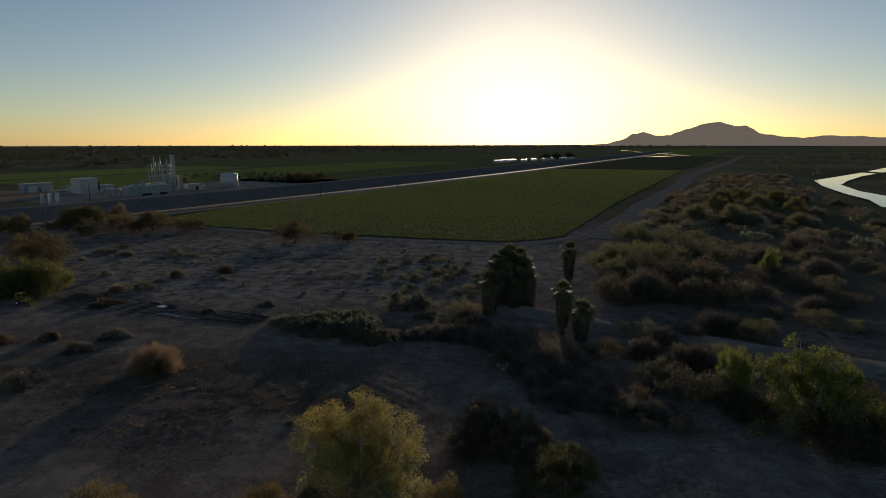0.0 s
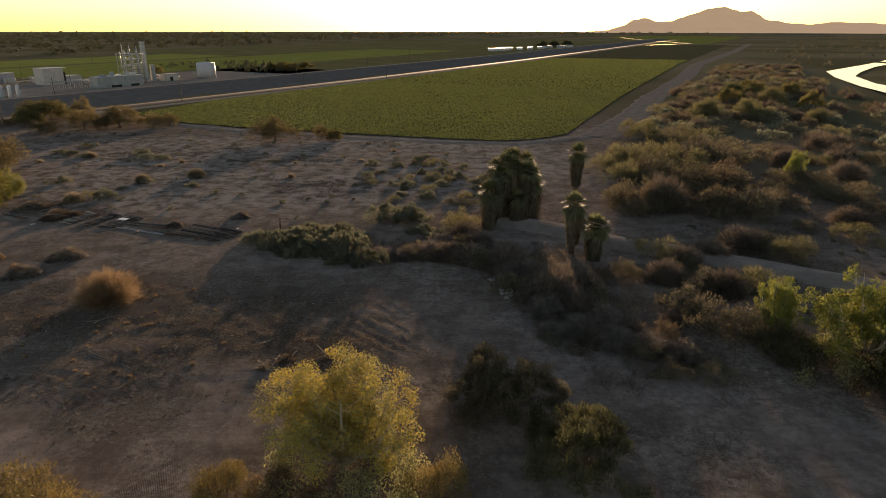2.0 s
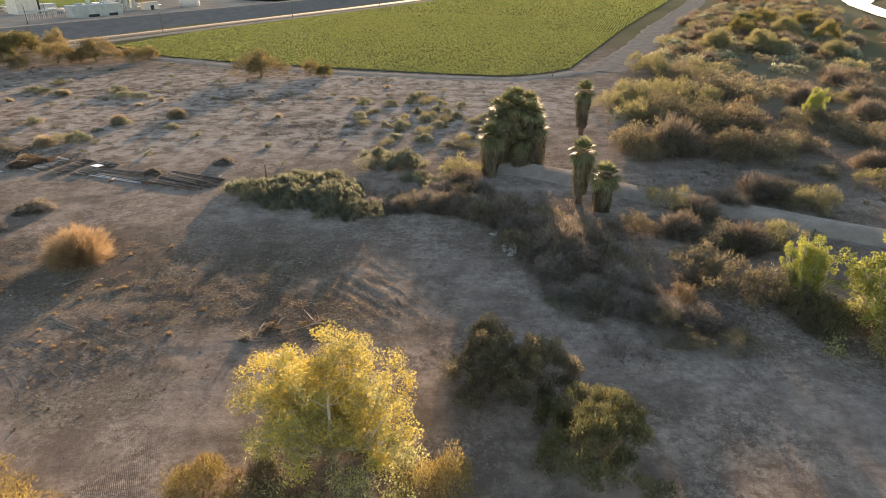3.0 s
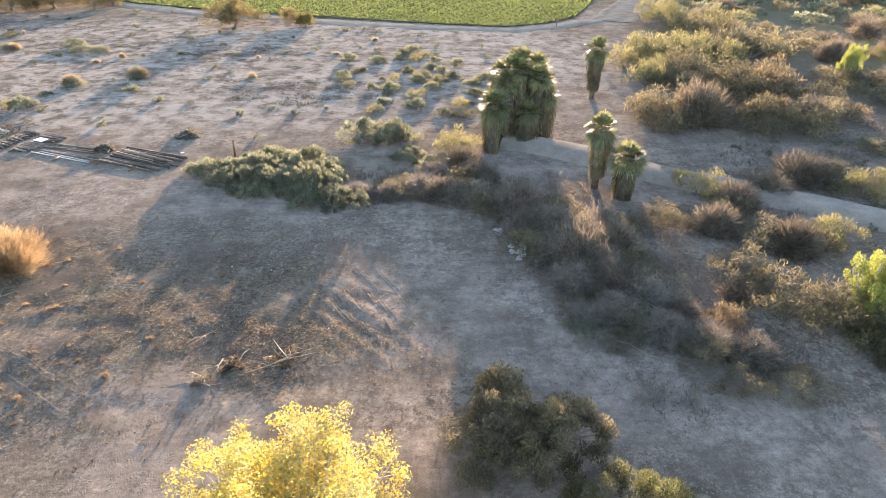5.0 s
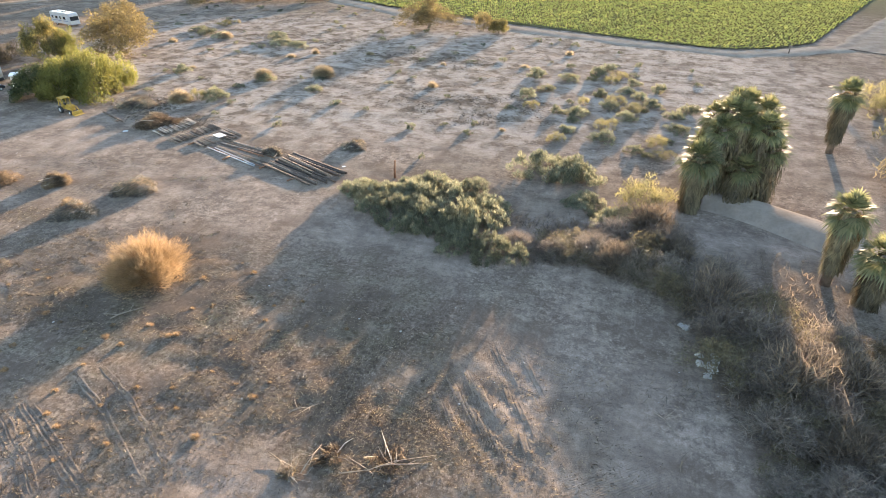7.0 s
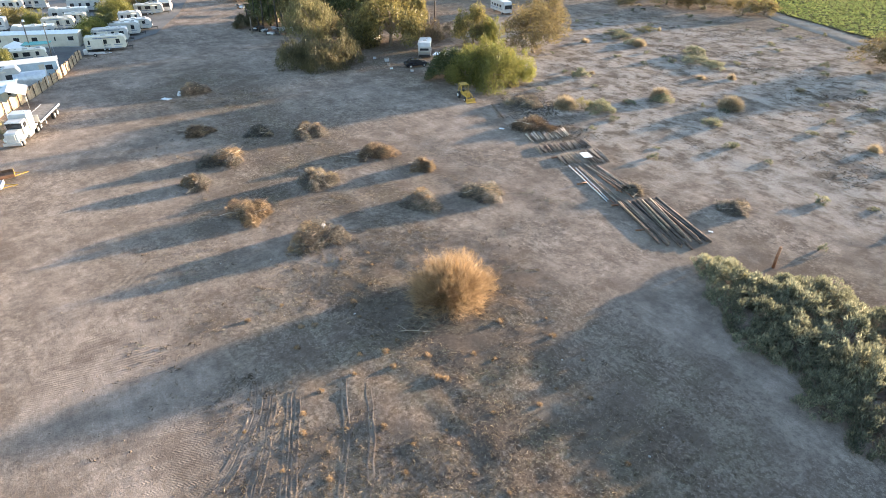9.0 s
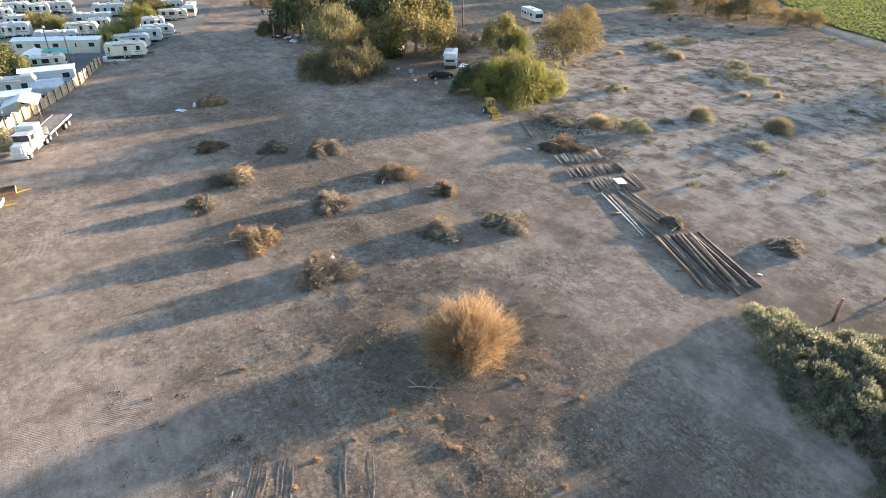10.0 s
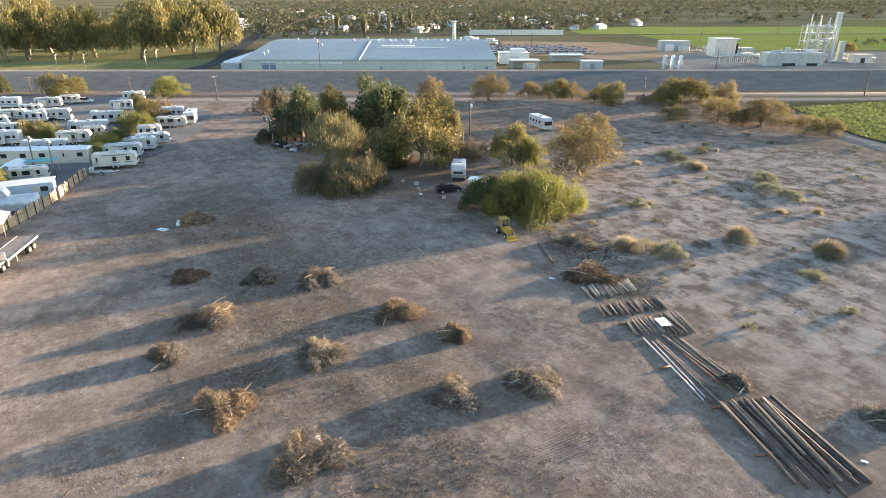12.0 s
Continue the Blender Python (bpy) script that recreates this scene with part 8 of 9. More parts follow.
# cars in the storage lot behind the warehouse
_lot = [make_car(M_WHITE, "sedan"), make_car(M_GREY, "suv"), make_car(M_STRIPE, "sedan")]
_rng = np.random.default_rng(66)
for k, ob in enumerate(_lot):
    stand(ob, -300 - k * 3, 302 + k * 4, 10, "parked car in a storage lot", "car", "cars in the storage lot", 0.12)
for k in range(62):
    row, col = divmod(k, 16)
    x, y = -306 - row * 13 + col * 2.0 + _rng.normal(0, 0.4), 296 + row * 8 + col * 3.1 + _rng.normal(0, 0.4)
    tagged(copy_thing(_lot[k % 3], pose(x, y, 0.1, 0, 0, -30 + _rng.normal(0, 4))), "parked car in a storage lot", "car", "cars in the storage lot")
for x, y in [(-372, 330), (-380, 338), (-391, 341), (-362, 338)]:
    turned_block("box_truck", x, y, 20, [("cargo_box", (-1, 0, 2.3), (6, 2.5, 2.8), M_WHITE, 0.05), ("cab", (3.2, 0, 1.6), (2, 2.3, 2.0), M_WHITE, 0.2), ("windshield", (4.15, 0, 2.0), (0.15, 2, 0.7), M_DARKGLASS, 0), ("wheel", (-2.5, 0, 0.5), (1.0, 2.4, 0.95), M_BLACK, 0.2), ("wheel", (3, 0, 0.5), (1.0, 2.3, 0.95), M_BLACK, 0.2)], "white box truck parked behind the warehouse", "truck")


# ---- gas works: tower, stacks, pipe racks, sheds ----
def make_works_tower():
    t = thing("process_tower", "white process tower with pipes and stacks", "tower", "", pose(-178.5, 409.3, 0.1, 0, 0, 58))
    slab("column", t, (0, 0, 11.5), (2.1, 2.3, 23), M_WORKS, 0.2)
    slab("column_cap", t, (0, 0, 23.2), (2.5, 2.7, 0.6), M_STEEL, 0.1)
    for k in range(5):
        slab("band", t, (0, 0, 3 + k * 4.4), (2.25, 2.45, 0.25), M_STEEL)
    slab("plinth", t, (0, 0, 0.4), (4.5, 4.5, 0.8), M_CONCRETE)
    slab("side_vessel", t, (3.6, -1.5, 5), (2.4, 2.4, 10), M_WORKS, 0.3)
    for k in range(7):
        part("ladder_rung", box(bmesh.new(), (-1.75, 0, 3 + k * 3), (0.1, 1.0, 0.1)), M_STEEL, t)
    # frame with slim stacks
    for q, (x, y, h) in enumerate([(-16, -4, 22.5), (-13.5, -2, 19), (-11.5, -4, 20.5), (-9.5, -1, 22), (-7.5, -4, 19.5), (-5.5, -2, 21), (-3.8, -4, 20), (-14.5, 1, 18), (-8.5, 2, 18.5)]):
        part("flue_pipe", tube(bmesh.new(), [(x, y, 0), (x, y, h * 0.75), (x, y, h)], [0.4, 0.32, 0.22], 8), M_STEEL if q % 2 else M_WORKS, t)
    for z in (6, 10, 14, 17):
        part("platform", box(bmesh.new(), (-9.5, -1.5, z), (14.5, 6.5, 0.2)), M_GREY, t)
        part("handrail", box(bmesh.new(), (-9.5, -4.8, z + 1.0), (14.5, 0.08, 0.08)), M_STEEL, t)
    for x in (-16.5, -11, -6, -2.5):
        for y in (-4.7, 1.7):
            part("frame_post", box(bmesh.new(), (x, y, 8.6), (0.3, 0.3, 17.2)), M_STEEL, t)
    rng = np.random.default_rng(68)
    for k in range(14):
        x, y, z = rng.uniform(-16, -3), rng.uniform(-4.5, 1.5), rng.uniform(2, 12)
        part("riser", tube(bmesh.new(), [(x, y, 0), (x, y, z), (x + rng.uniform(1, 4), y, z + 0.3)], [0.16, 0.16, 0.16], 6), (M_STEEL, M_WORKS, M_GREY)[k % 3], t)
    for x in (-16.5, -11, -6):
        for k in range(3):
            part("brace", tube(bmesh.new(), [(x, -4.7, 1 + k * 5), (x + 4.5, -4.7, 6 + k * 5)], [0.08, 0.08], 4), M_STEEL, t)
    for k in range(6):
        z = 3 + k * 2.6
        part("pipe", tube(bmesh.new(), [(-16, -5.0, z), (-8, -5.2, z + 0.6), (-1.6, -2.0, z + 0.6)], [0.22] * 3, 6), M_STEEL, t)
    return t


make_works_tower()
turned_block("works_building", -180.5, 376, 57, [("wall", (0, 0, 2.9), (27, 8, 5.8), M_WORKS, 0.1), ("roof", (0, 0, 5.9), (27.4, 8.4, 0.3), M_GREY, 0.03), ("base_vent", (-3, -4.05, 0.8), (6, 0.1, 1.3), M_BLACK, 0), ("base_vent", (8, -4.05, 0.8), (5, 0.1, 1.3), M_BLACK, 0), ("roof_unit", (9, 0, 6.6), (4, 3, 1.2), M_STEEL, 0.05), ("roof_unit", (-8, 0, 6.5), (3, 3, 1.0), M_WORKS, 0.05), ("dish", (-2, 1, 7.2), (2, 2, 2.2), M_WORKS, 0.5)], "long white machine house of the works", "building")
turned_block("cooling_shed", -227, 392, 57, [("wall", (-6.4, 0, 4.5), (0.3, 11, 9), M_STUCCO, 0), ("wall", (0, 5.5, 4.5), (13, 0.3, 9), M_STUCCO, 0), ("wall", (-1, -5.5, 4.5), (11, 0.3, 9), M_STUCCO, 0), ("roof", (0, 0, 9.2), (13.4, 11.6, 0.4), M_WORKS, 0.05), ("machine", (4, 0, 3.4), (5, 8, 6.8), M_CHAR, 0.1), ("lean_to", (12, 2, 2.2), (10, 7, 4.4), M_WORKS, 0.1)], "tall open-ended shed of the works", "shed")
turned_block("works_annex", -263, 398, 57, [("wall", (0, 0, 2.8), (17, 7, 5.6), M_GREY, 0.1), ("roof", (0, 0, 5.75), (17.4, 7.4, 0.3), M_WORKS, 0.03), ("tank", (-4, -4.5, 2.0), (5, 2.2, 4.0), M_STEEL, 0.4), ("tank", (4, -4.5, 1.6), (6, 2.2, 3.2), M_WORKS, 0.4)], "low grey annex with tanks in front", "building")
turned_block("white_trailer_row", -240, 405, 57, [("body", (0, 0, 1.6), (12, 2.6, 2.8), M_WHITE, 0.15), ("wheel", (-4, 0, 0.45), (1.2, 2.4, 0.9), M_BLACK, 0.15), ("wheel", (4, 0, 0.45), (1.2, 2.4, 0.9), M_BLACK, 0.15)], "white tank trailer parked by the works", "trailer")
t = thing("pipe_rack", "steel pipe rack beside the works", "pipe rack", "", pose(-199, 366, 0.1, 0, 0, 57))
for k in range(9):
    slab("leg", t, (-12 + k * 3, -1, 1.8), (0.2, 0.2, 3.6), M_STEEL)
    slab("leg", t, (-12 + k * 3, 1, 1.8), (0.2, 0.2, 3.6), M_STEEL)
for q in range(4):
    part("pipe", tube(bmesh.new(), [(-13, -0.9 + q * 0.6, 3.7 + 0.2 * (q % 2)), (13, -0.9 + q * 0.6, 3.7 + 0.2 * (q % 2))], [0.2, 0.2], 7), M_WORKS, t)
for bx, by, n in [(-208.3, 389.9, 9), (-204.3, 413.0, 7), (-251.7, 403.6, 6), (-176.1, 423.4, 8)]:
    rng = np.random.default_rng(int(abs(bx)) + n)
    t = thing("pipe_manifold", "tangle of grey process pipes on low stands", "pipes", "pipe manifolds of the works", pose(bx, by, 0.1, 0, 0, 57))
    for k in range(n):
        x0, y0, z = rng.uniform(-9, 5), rng.uniform(-3, 3), rng.uniform(0.8, 3.6)
        L = rng.uniform(3, 9)
        part("pipe", tube(bmesh.new(), [(x0, y0, 0), (x0, y0, z), (x0 + L, y0, z), (x0 + L, y0 + 0.3, 0)], [0.17] * 4, 6), (M_WORKS, M_STEEL, M_STUCCO)[k % 3], t)
    for k in range(3):
        x, y = rng.uniform(-8, 8), rng.uniform(-3, 3)
        part("vessel", tube(bmesh.new(), [(x, y, 0), (x, y, 2.6), (x, y, 3.1)], [0.7, 0.7, 0.25], 10), M_WORKS, t)
turned_block("pump_house", -168, 417, 57, [("wall", (0, 0, 2.0), (9, 5, 4), M_STUCCO, 0.05), ("roof", (0, 0, 4.1), (9.5, 5.5, 0.25), M_SHINGLE, 0.02), ("door", (0, -2.53, 1.3), (2.2, 0.1, 2.4), M_CHAR, 0)], "small tan pump house by the works", "building")
t = thing("storage_tank", "large white round storage tank beside the works", "tank", "", pose(-153, 442, 0.1, 0, 0, 57))
part("shell", tube(bmesh.new(), [(0, 0, 0), (0, 0, 9.4)], [6.0, 6.0], 24), M_PLASTIC, t)
part("lid", tube(bmesh.new(), [(0, 0, 9.4), (0, 0, 10.2)], [6.05, 0.6], 24), M_PLASTIC, t)
for k in range(3):
    part("hoop", tube(bmesh.new(), [(0, 0, 2.4 + 2.6 * k), (0, 0, 2.55 + 2.6 * k)], [6.06, 6.06], 24), M_STEEL, t)
slab("ladder", t, (0, -6.1, 4.8), (0.6, 0.12, 9.4), M_STEEL)
for x, y, s in [(-205, 485, 1.0), (-120, 520, 1.2), (-128, 512, 1.0), (-112, 508, 1.1), (-104, 528, 1.1)]:
    plant("olive_tree", x, y, 11 * s, 6.5 * s)


# ---- houses of the town ----
def make_house(w, d, wall, roof, hip):
    t = new("house")
    slab("wall", t, (0, 0, 1.5), (w, d, 3.0), wall)
    bm = bmesh.new()
    e = 0.5
    pts = [bm.verts.new(p) for p in ((-w / 2 - e, -d / 2 - e, 2.9), (w / 2 + e, -d / 2 - e, 2.9), (w / 2 + e, d / 2 + e, 2.9), (-w / 2 - e, d / 2 + e, 2.9), (-w / 2 + hip, 0, 4.9), (w / 2 - hip, 0, 4.9))]
    for f in ((0, 1, 5, 4), (2, 3, 4, 5), (1, 2, 5), (3, 0, 4), (3, 2, 1, 0)):
        bm.faces.new([pts[i] for i in f])
    part("roof", bm, roof, t)
    for x in (-w * 0.3, w * 0.3):
        slab("window", t, (x, -d / 2 - 0.02, 1.7), (1.6, 0.06, 1.1), M_DARKGLASS)
        slab("window", t, (x, d / 2 + 0.02, 1.7), (1.6, 0.06, 1.1), M_DARKGLASS)
    slab("door", t, (0, -d / 2 - 0.02, 1.1), (1.0, 0.06, 2.1), M_WOODDARK)
    return t


_houses = [make_house(13, 9, M_STUCCO, M_SHINGLE, 0), make_house(15, 10, M_CREAM, M_PLASTIC, 2.5), make_house(11, 9, M_BLUEGREY, M_SHINGLE, 2), make_house(18, 9, M_WHITE, M_GREY, 0)]
_rng = np.random.default_rng(67)
_k = 0
for x, y in scatter_points(_rng, 170, [(-500, 200), (-660, 190), (-1250, 380), (-1400, 1050), (-800, 980), (-480, 640), (-440, 470), (-470, 330)], [([(-335, 148), (-360, 160), (-640, 282), (-1000, 440)], 14)], 20):
    i = int(_rng.integers(4))
    m = pose(x, y, 0, 0, 0, 24 + 90 * int(_rng.integers(2)) + _rng.normal(0, 3))
    if _k < 4:
        i = _k
        ob = _houses[i]
        ob.matrix_basis = m
    else:
        ob = copy_thing(_houses[i], m)
    _k += 1
    tagged(ob, ("tan stucco house with a brown gable roof", "cream house with a pale hip roof", "blue-grey house with a brown hip roof", "long white house with a grey gable roof")[i], "house", "houses of the town")
# packing yard with sheds and vehicles beyond the field
for k, (x, y) in enumerate([(108, 900), (122, 925), (140, 930), (158, 950), (180, 985), (196, 1010), (220, 1030), (95, 880), (240, 1060)]):
    turned_block("farm_shed", x - 14, y + 40, 30 + 20 * k, [("wall", (0, 0, 1.8), (12, 7, 3.6), M_WHITE, 0.1), ("roof", (0, 0, 3.75), (12.6, 7.6, 0.3), M_STEEL, 0.05), ("door", (0, -3.53, 1.5), (3, 0.1, 2.8), M_GREY, 0)], "white farm shed catching the low sun", "shed")
for x, y in [(178, 1080), (228, 1130), (200, 1100)]:
    plant("dark", x, y, 18, 12)
for x, y, h in [(-470, 520, 2.2), (-430, 560, 2.2), (-520, 470, 2.4), (-600, 300, 2.2), (-640, 330, 2.2), (-560, 420, 2.0), (-640, 520, 2.4)]:
    tagged(copy_thing(pl, pose(x, y, 0, 0, 0, 20) @ Matrix.Diagonal((1.3, 1.3, h, 1))), "tall pale power pole in the town", "utility pole", "town poles")
for x, y in [(-472, 300), (-486, 330), (-500, 350), (-455, 430), (-520, 300), (-560, 360), (-600, 420), (-700, 520)]:
    ob = plant("palm", x, y, 4.0, 15)


# ---- small litter on the soil ----
def scatter_blades(name, seed, n, poly_fn, mat, label, category, blades=7, h=0.28, spread=0.16, width=0.018, up=1.0):
    rng = np.random.default_rng(seed)
    p = poly_fn(rng, n)
    m = len(p)
    c = np.repeat(p, blades, 0) + rng.normal(0, spread, (m * blades, 2))
    L = h * rng.uniform(0.5, 1.3, m * blades)
    a = unit(np.stack([rng.normal(0, 0.7, m * blades), rng.normal(0, 0.7, m * blades), np.full(m * blades, up)], -1)) * L[:, None]
    b = unit(np.cross(a, rng.normal(size=(m * blades, 3)))) * width
    cc = np.concatenate([c, (relief(c[:, 0], c[:, 1]) + a[:, 2] * 0.8)[:, None]], 1)
    stuff_mesh(name, leaf_tris(name, cc, a, b * 1.2), mat, label, category)


def region(ellipses):
    def fn(rng, n):
        out = []
        per = n // len(ellipses)
        for cx, cy, rx, ry in ellipses:
            ang, r = rng.uniform(0, 6.283, per), np.sqrt(rng.random(per)) * rng.uniform(0.5, 1.15, per)
            out.append(np.stack([cx + np.cos(ang) * r * rx, cy + np.sin(ang) * r * ry], -1))
        p = np.concatenate(out)
        return p[vnoise(p[:, 0], p[:, 1], 4.5, 51) + rng.normal(0, 0.1, len(p)) > 0.45]
    return fn


scatter_blades("dry_stubble", 401, 7000, region([(-24, 75, 22, 14), (-36, 68, 16, 12), (-72, 83, 30, 16), (-46, 82, 12, 10), (-60, 100, 22, 10), (-28, 86, 18, 8)]), L_BRUSH, "short dry stubble and weeds on the clearing", "stubble", 6, 0.13, 0.4, 0.012, 0.25)
scatter_blades("straw_litter", 402, 4500, region([(-26, 76, 22, 12), (-50, 72, 22, 14), (-74, 88, 26, 14), (-12, 72, 10, 10)]), L_STRAW, "pale straw litter on the clearing", "straw", 5, 0.14, 0.4, 0.011, 0.2)
scatter_blades("green_weeds", 403, 90, region([(-30, 66, 14, 8), (-26, 80, 12, 6), (-55, 66, 10, 7), (-40, 95, 10, 5), (-100, 88, 12, 7), (-50, 104, 5, 3)]), L_SAGE, "small green weeds on the clearing", "weeds", 12, 0.07, 0.3, 0.03, 0.6)
scatter_blades("flat_grass", 404, 4000, region([(-60, 160, 50, 34), (-20, 150, 30, 30), (-90, 190, 34, 26), (-10, 175, 30, 20)]), L_BRUSH, "dry grass between hummocks on the flats", "grass", 6, 0.11, 0.4, 0.02, 0.5)
scatter_blades("thicket_litter", 405, 6000, region([(16, 84, 12, 18), (22, 68, 12, 9), (40, 92, 16, 14), (60, 130, 26, 26), (48, 104, 20, 12), (-4, 100, 14, 7)]), L_BRUSH, "dead twigs and litter under the thicket", "litter", 6, 0.35, 0.3, 0.025)


L_LITTER = leaves("dark_plant_litter", [(0.1, (0.035, 0.028, 0.02)), (0.5, (0.085, 0.066, 0.046)), (0.85, (0.16, 0.125, 0.085)), (0.98, (0.36, 0.30, 0.22))], 0.15)
scatter_blades("twig_litter", 406, 9000, region([(-24, 75, 24, 14), (-36, 68, 18, 12), (-72, 83, 32, 18), (-46, 82, 14, 12), (-60, 98, 24, 10), (-110, 84, 20, 12), (-12, 70, 10, 9), (10, 74, 14, 14)]), L_LITTER, "dead twigs and dark plant litter on the soil", "litter", 4, 0.17, 0.6, 0.017, 0.16)
scatter_blades("pale_sticks", 409, 2600, region([(-24, 75, 26, 16), (-40, 68, 22, 14), (-72, 83, 34, 20), (-60, 100, 26, 12), (-4, 76, 12, 12), (-100, 88, 26, 14), (-70, 120, 12, 8)]), L_STRAW, "pale broken sticks scattered on the soil", "sticks", 2, 0.22, 0.9, 0.016, 0.1)
scatter_blades("dead_weeds", 407, 1500, region([(-24, 75, 22, 14), (-36, 66, 18, 12), (-72, 82, 32, 18), (-46, 82, 14, 12), (-100, 86, 24, 12)]), L_LITTER, "small dead weeds on the clearing", "weeds", 12, 0.13, 0.16, 0.02, 0.8)

scatter_blades("flat_litter", 408, 3600, region([(-75, 178, 26, 9), (-40, 168, 18, 8), (-22, 140, 16, 10), (-60, 150, 40, 26), (-66, 120, 9, 5), (-76, 126, 9, 5), (-95, 200, 26, 14)]), L_LITTER, "dead brush and twigs on the flats", "litter", 5, 0.22, 0.6, 0.04, 0.2)


def scatter_clods(name, seed, n, fn, lo, hi, mat, label):
    rng = np.random.default_rng(seed)
    p = fn(rng, n)
    m = len(p)
    octa = np.array([(1, 0, 0), (0, 1, 0), (-1, 0, 0), (0, -1, 0), (0, 0, 0.8), (0, 0, -0.4)])
    fc = np.array([(0, 1, 4), (1, 2, 4), (2, 3, 4), (3, 0, 4), (1, 0, 5), (2, 1, 5), (3, 2, 5), (0, 3, 5)])
    s = lo + (hi - lo) * rng.random(m) ** 3
    v = octa[None] * s[:, None, None] * rng.uniform(0.6, 1.3, (m, 6, 3)) + np.concatenate([p, relief(p[:, 0], p[:, 1])[:, None]], 1)[:, None, :]
    f = fc[None] + (np.arange(m) * 6)[:, None, None]
    stuff_mesh(name, arrays_mesh(name, v.reshape(-1, 3), f.reshape(-1, 3)), mat, label, "clods")


M_CLOD = surface("soil_clod", (0.17, 0.13, 0.095), (0.28, 0.22, 0.17), 2.0, 0.95, world_coords=True)
scatter_clods("soil_clods", 411, 12000, region([(-26, 75, 26, 18), (-60, 80, 44, 24), (-5, 76, 12, 12), (-70, 104, 36, 14), (10, 70, 22, 16), (-40, 60, 26, 10)]), 0.018, 0.09, M_CLOD, "loose soil clods and pebbles")
scatter_clods("flat_clods", 412, 7000, region([(-60, 150, 50, 34), (-20, 140, 30, 34), (-90, 190, 34, 26)]), 0.03, 0.1, M_CLOD, "loose soil clods on the flats")
scatter_clods("pale_stones", 413, 160, region([(-40, 78, 40, 20), (0, 80, 16, 14), (-80, 100, 30, 14)]), 0.04, 0.13, M_CONCRETE, "small pale stones and scraps")


# ---- tyre tracks pressed into the soil ----
def build_tracks():
    rng = np.random.default_rng(77)
    lines = []
    for cx, cy, dx, dy, n, gap, L in [(-6.5, 77.5, 0.88, -0.47, 14, 0.8, 8), (-139.0, 76.0, 0.5, 0.86, 9, 0.8, 8)]:
        for k in range(n):
            o = (k - (n - 1) / 2) * gap + rng.normal(0, gap * 0.15)
            bend = rng.normal(0, 0.05)
            LL = L * rng.uniform(0.5, 1.3)
            s = np.arange(-LL / 2, LL / 2, 0.22) + rng.normal(0, 2.0)
            x = cx + dx * s - dy * (o + bend * s * s / L)
            y = cy + dy * s + dx * (o + bend * s * s / L)
            keep = vnoise(x, y, 3.0, 91) > 0.48
            lines.append(np.stack([x[keep], y[keep], np.full(keep.sum(), math.atan2(dy, dx))], -1))
    p = np.concatenate(lines)
    cube = np.array([(-1, -1, -1), (1, -1, -1), (1, 1, -1), (-1, 1, -1), (-0.7, -0.5, 1), (0.7, -0.5, 1), (0.7, 0.5, 1), (-0.7, 0.5, 1)], float)
    fc = np.array([(4, 5, 6, 7), (0, 1, 5, 4), (1, 2, 6, 5), (2, 3, 7, 6), (3, 0, 4, 7)])
    vs, fs = [], []
    for sgn in (-1, 1):
        n = len(p)
        a = p[:, 2] + sgn * 0.95 + rng.normal(0, 0.12, n)
        size = np.array([0.16, 0.05, 0.016])[None, None] * rng.uniform(0.6, 1.25, (n, 1, 1))
        v = cube[None] * size
        c, s = np.cos(a)[:, None], np.sin(a)[:, None]
        x = v[..., 0] * c - v[..., 1] * s + (p[:, 0] - np.sin(p[:, 2]) * sgn * 0.16)[:, None]
        y = v[..., 0] * s + v[..., 1] * c + (p[:, 1] + np.cos(p[:, 2]) * sgn * 0.16)[:, None]
        z = v[..., 2] + relief(p[:, 0], p[:, 1])[:, None] + 0.004
        fs.append(fc[None] + (np.arange(n) * 8 + len(vs) * n * 8)[:, None, None])
        vs.append(np.stack([x, y, z], -1))
    stuff_mesh("tyre_tracks", arrays_mesh("tyre_tracks", np.concatenate(vs).reshape(-1, 3), np.concatenate(fs).reshape(-1, 4)), M_CLOD, "tyre tread marks pressed into dry soil", "tracks")


build_tracks()

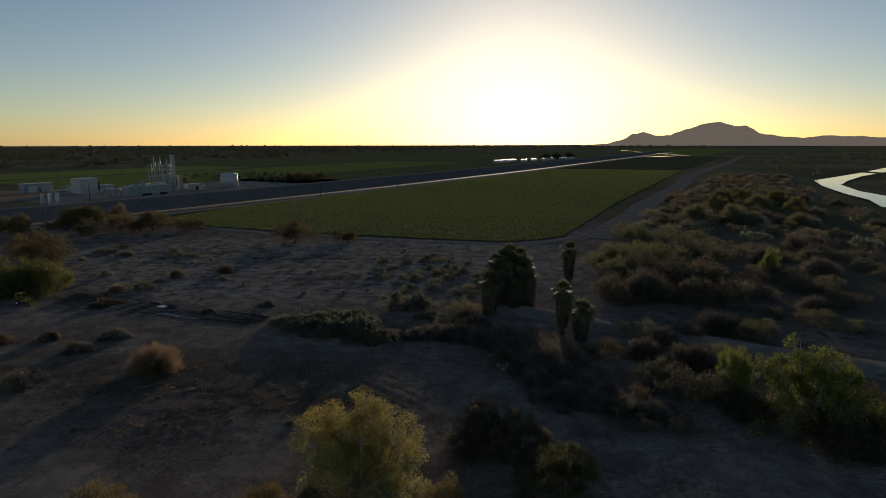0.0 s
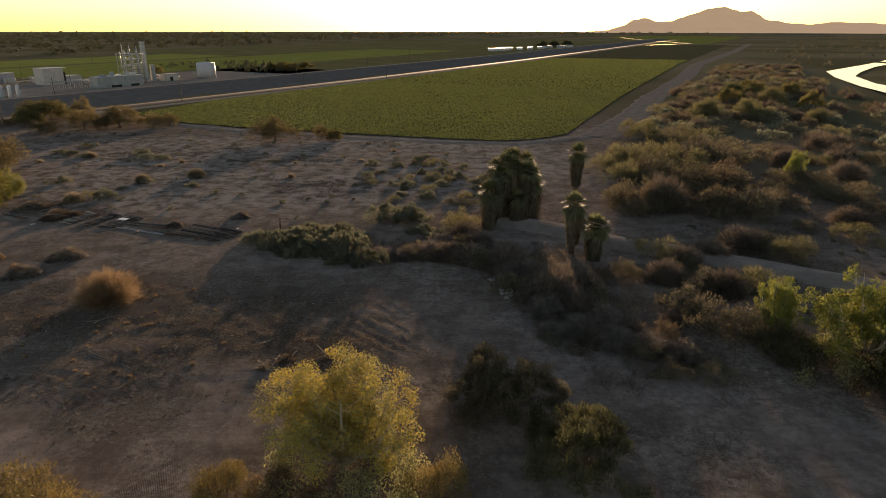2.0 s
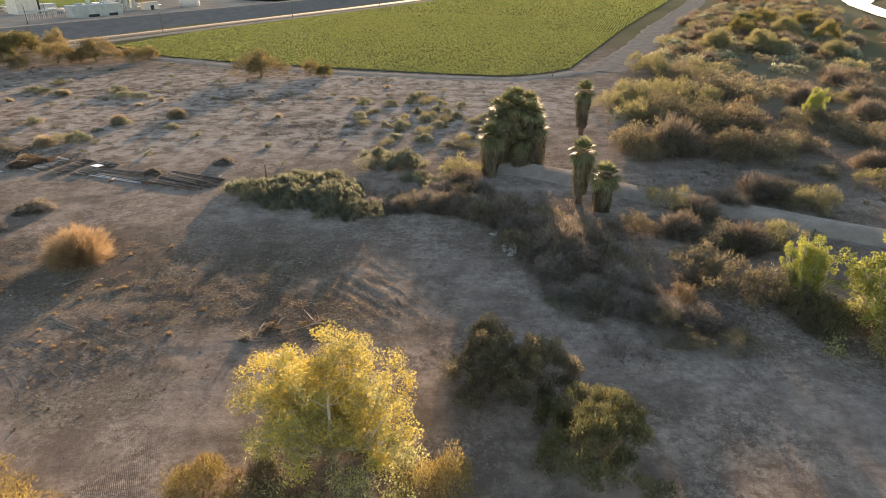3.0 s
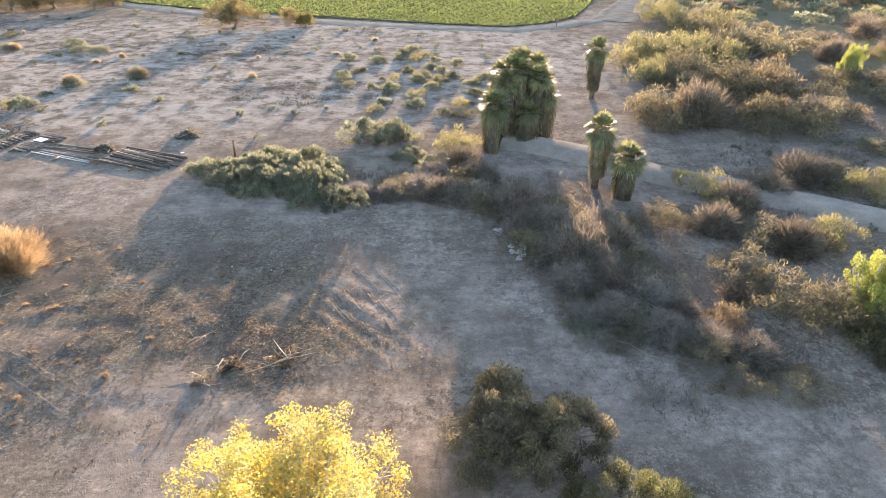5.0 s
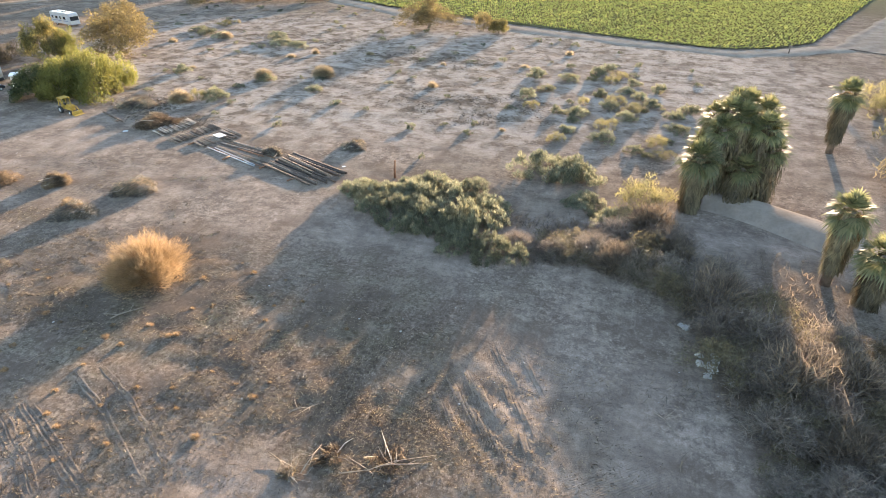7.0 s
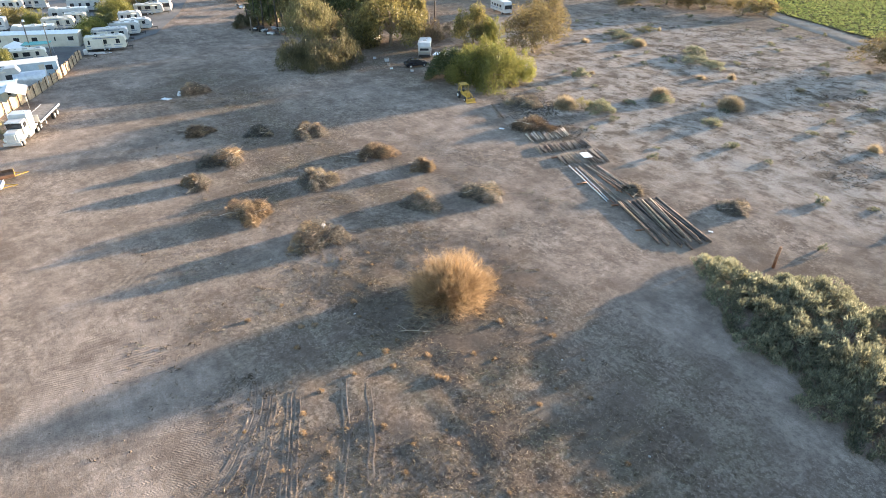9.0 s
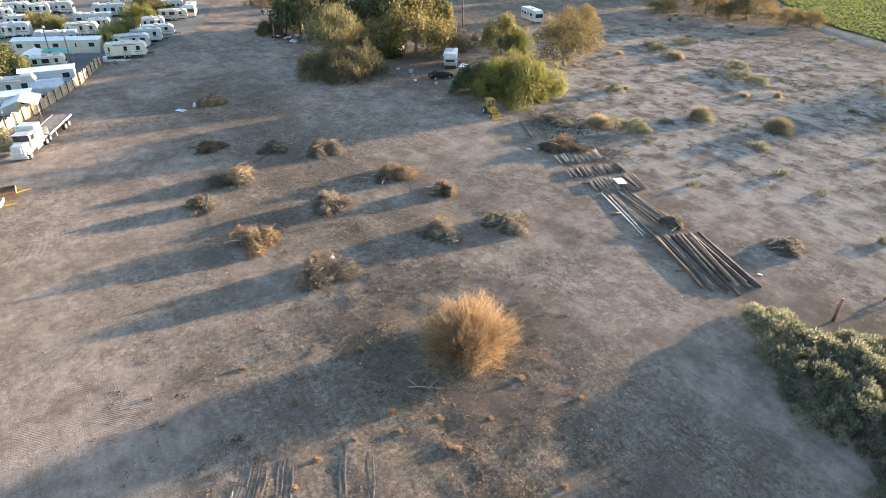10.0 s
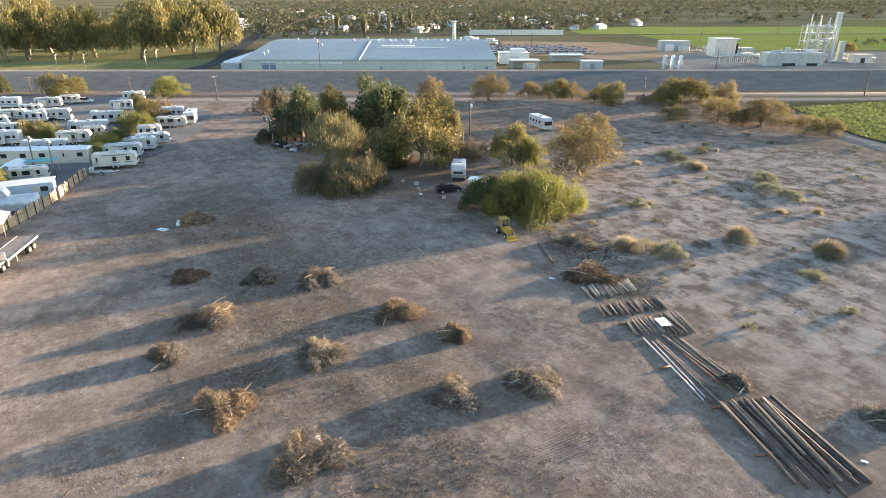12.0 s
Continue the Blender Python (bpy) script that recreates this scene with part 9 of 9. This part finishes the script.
# ---- ruts pressed into the soil by tyres ----
def rut_pair(pts, gauge=1.7):
    pts = resample(pts, 0.5)
    rows, faces = [], []
    fade = np.minimum(1, np.minimum(np.arange(len(pts)), np.arange(len(pts))[::-1]) / 6)
    profile = [(-0.30, -0.06), (-0.20, 0.045), (-0.10, 0.008), (0.10, 0.008), (0.20, 0.045), (0.30, -0.06)]
    for side in (-gauge / 2, gauge / 2):
        base = len(rows) * len(pts)
        for v, z in profile:
            line = np.array(offset_line(pts, side + v))
            line += (vnoise(line[:, 0:1], line[:, 1:2], 1.3, 61) - 0.5) * 0.12
            up = z * (0.4 + 0.9 * vnoise(line[:, 0], line[:, 1], 1.2, 62)) - 0.06 * (1 - fade) - 0.012
            rows.append(np.stack([line[:, 0], line[:, 1], relief(line[:, 0], line[:, 1]) + up], -1))
        i = np.arange(len(profile) * len(pts)).reshape(len(profile), len(pts)) + base
        faces.append(np.stack([i[:-1, :-1], i[:-1, 1:], i[1:, 1:], i[1:, :-1]], -1).reshape(-1, 4))
    me = arrays_mesh("tyre_rut", np.concatenate(rows), np.concatenate(faces), True)
    tagged(link_mesh("tyre_rut", me, M_RUT), "pair of tyre ruts pressed into dry soil", "tyre rut", kind="structure")


M_RUT = surface("pressed_soil", (0.15, 0.12, 0.096), (0.25, 0.205, 0.166), 0.5, 0.95, bump_d=0.04, world_coords=True)
for line, gauge in [([(-43.0, 66.0), (-37.8, 63.5), (-34.6, 60.7), (-32.6, 58.0)], 0.5),
                    ([(-40.0, 67.7), (-34.0, 64.4), (-28.9, 61.8), (-27.3, 60.9)], 0.6),
                    ([(-38.3, 71.7), (-31.6, 68.2), (-26.9, 64.9), (-23.4, 63.0)], 1.7),
                    ([(-40.4, 66.0), (-34.7, 62.9), (-29.8, 59.5)], 0.5),
                    ([(-11.9, 78.1), (-9.3, 73.9), (-7.4, 70.6)], 0.5),
                    ([(-11.0, 79.5), (-7.6, 74.0), (-5.5, 70.8)], 0.6),
                    ([(-10.0, 80.6), (-7.0, 75.2), (-3.9, 70.4)], 0.5),
                    ([(-7.9, 85.0), (-5.3, 79.7), (-2.4, 74.1)], 1.6),
                    ([(-8.5, 82.8), (-5.5, 77.3), (-2.5, 70.6)], 0.5),
                    ([(-134.3, 68.6), (-136.6, 73.8), (-135.2, 78.8), (-130.3, 83.2)], 0.6),
                    ([(-137.2, 69.7), (-139.9, 74.2), (-138.0, 79.2), (-133.5, 83.0)], 0.6)]:
    rut_pair(line, gauge)
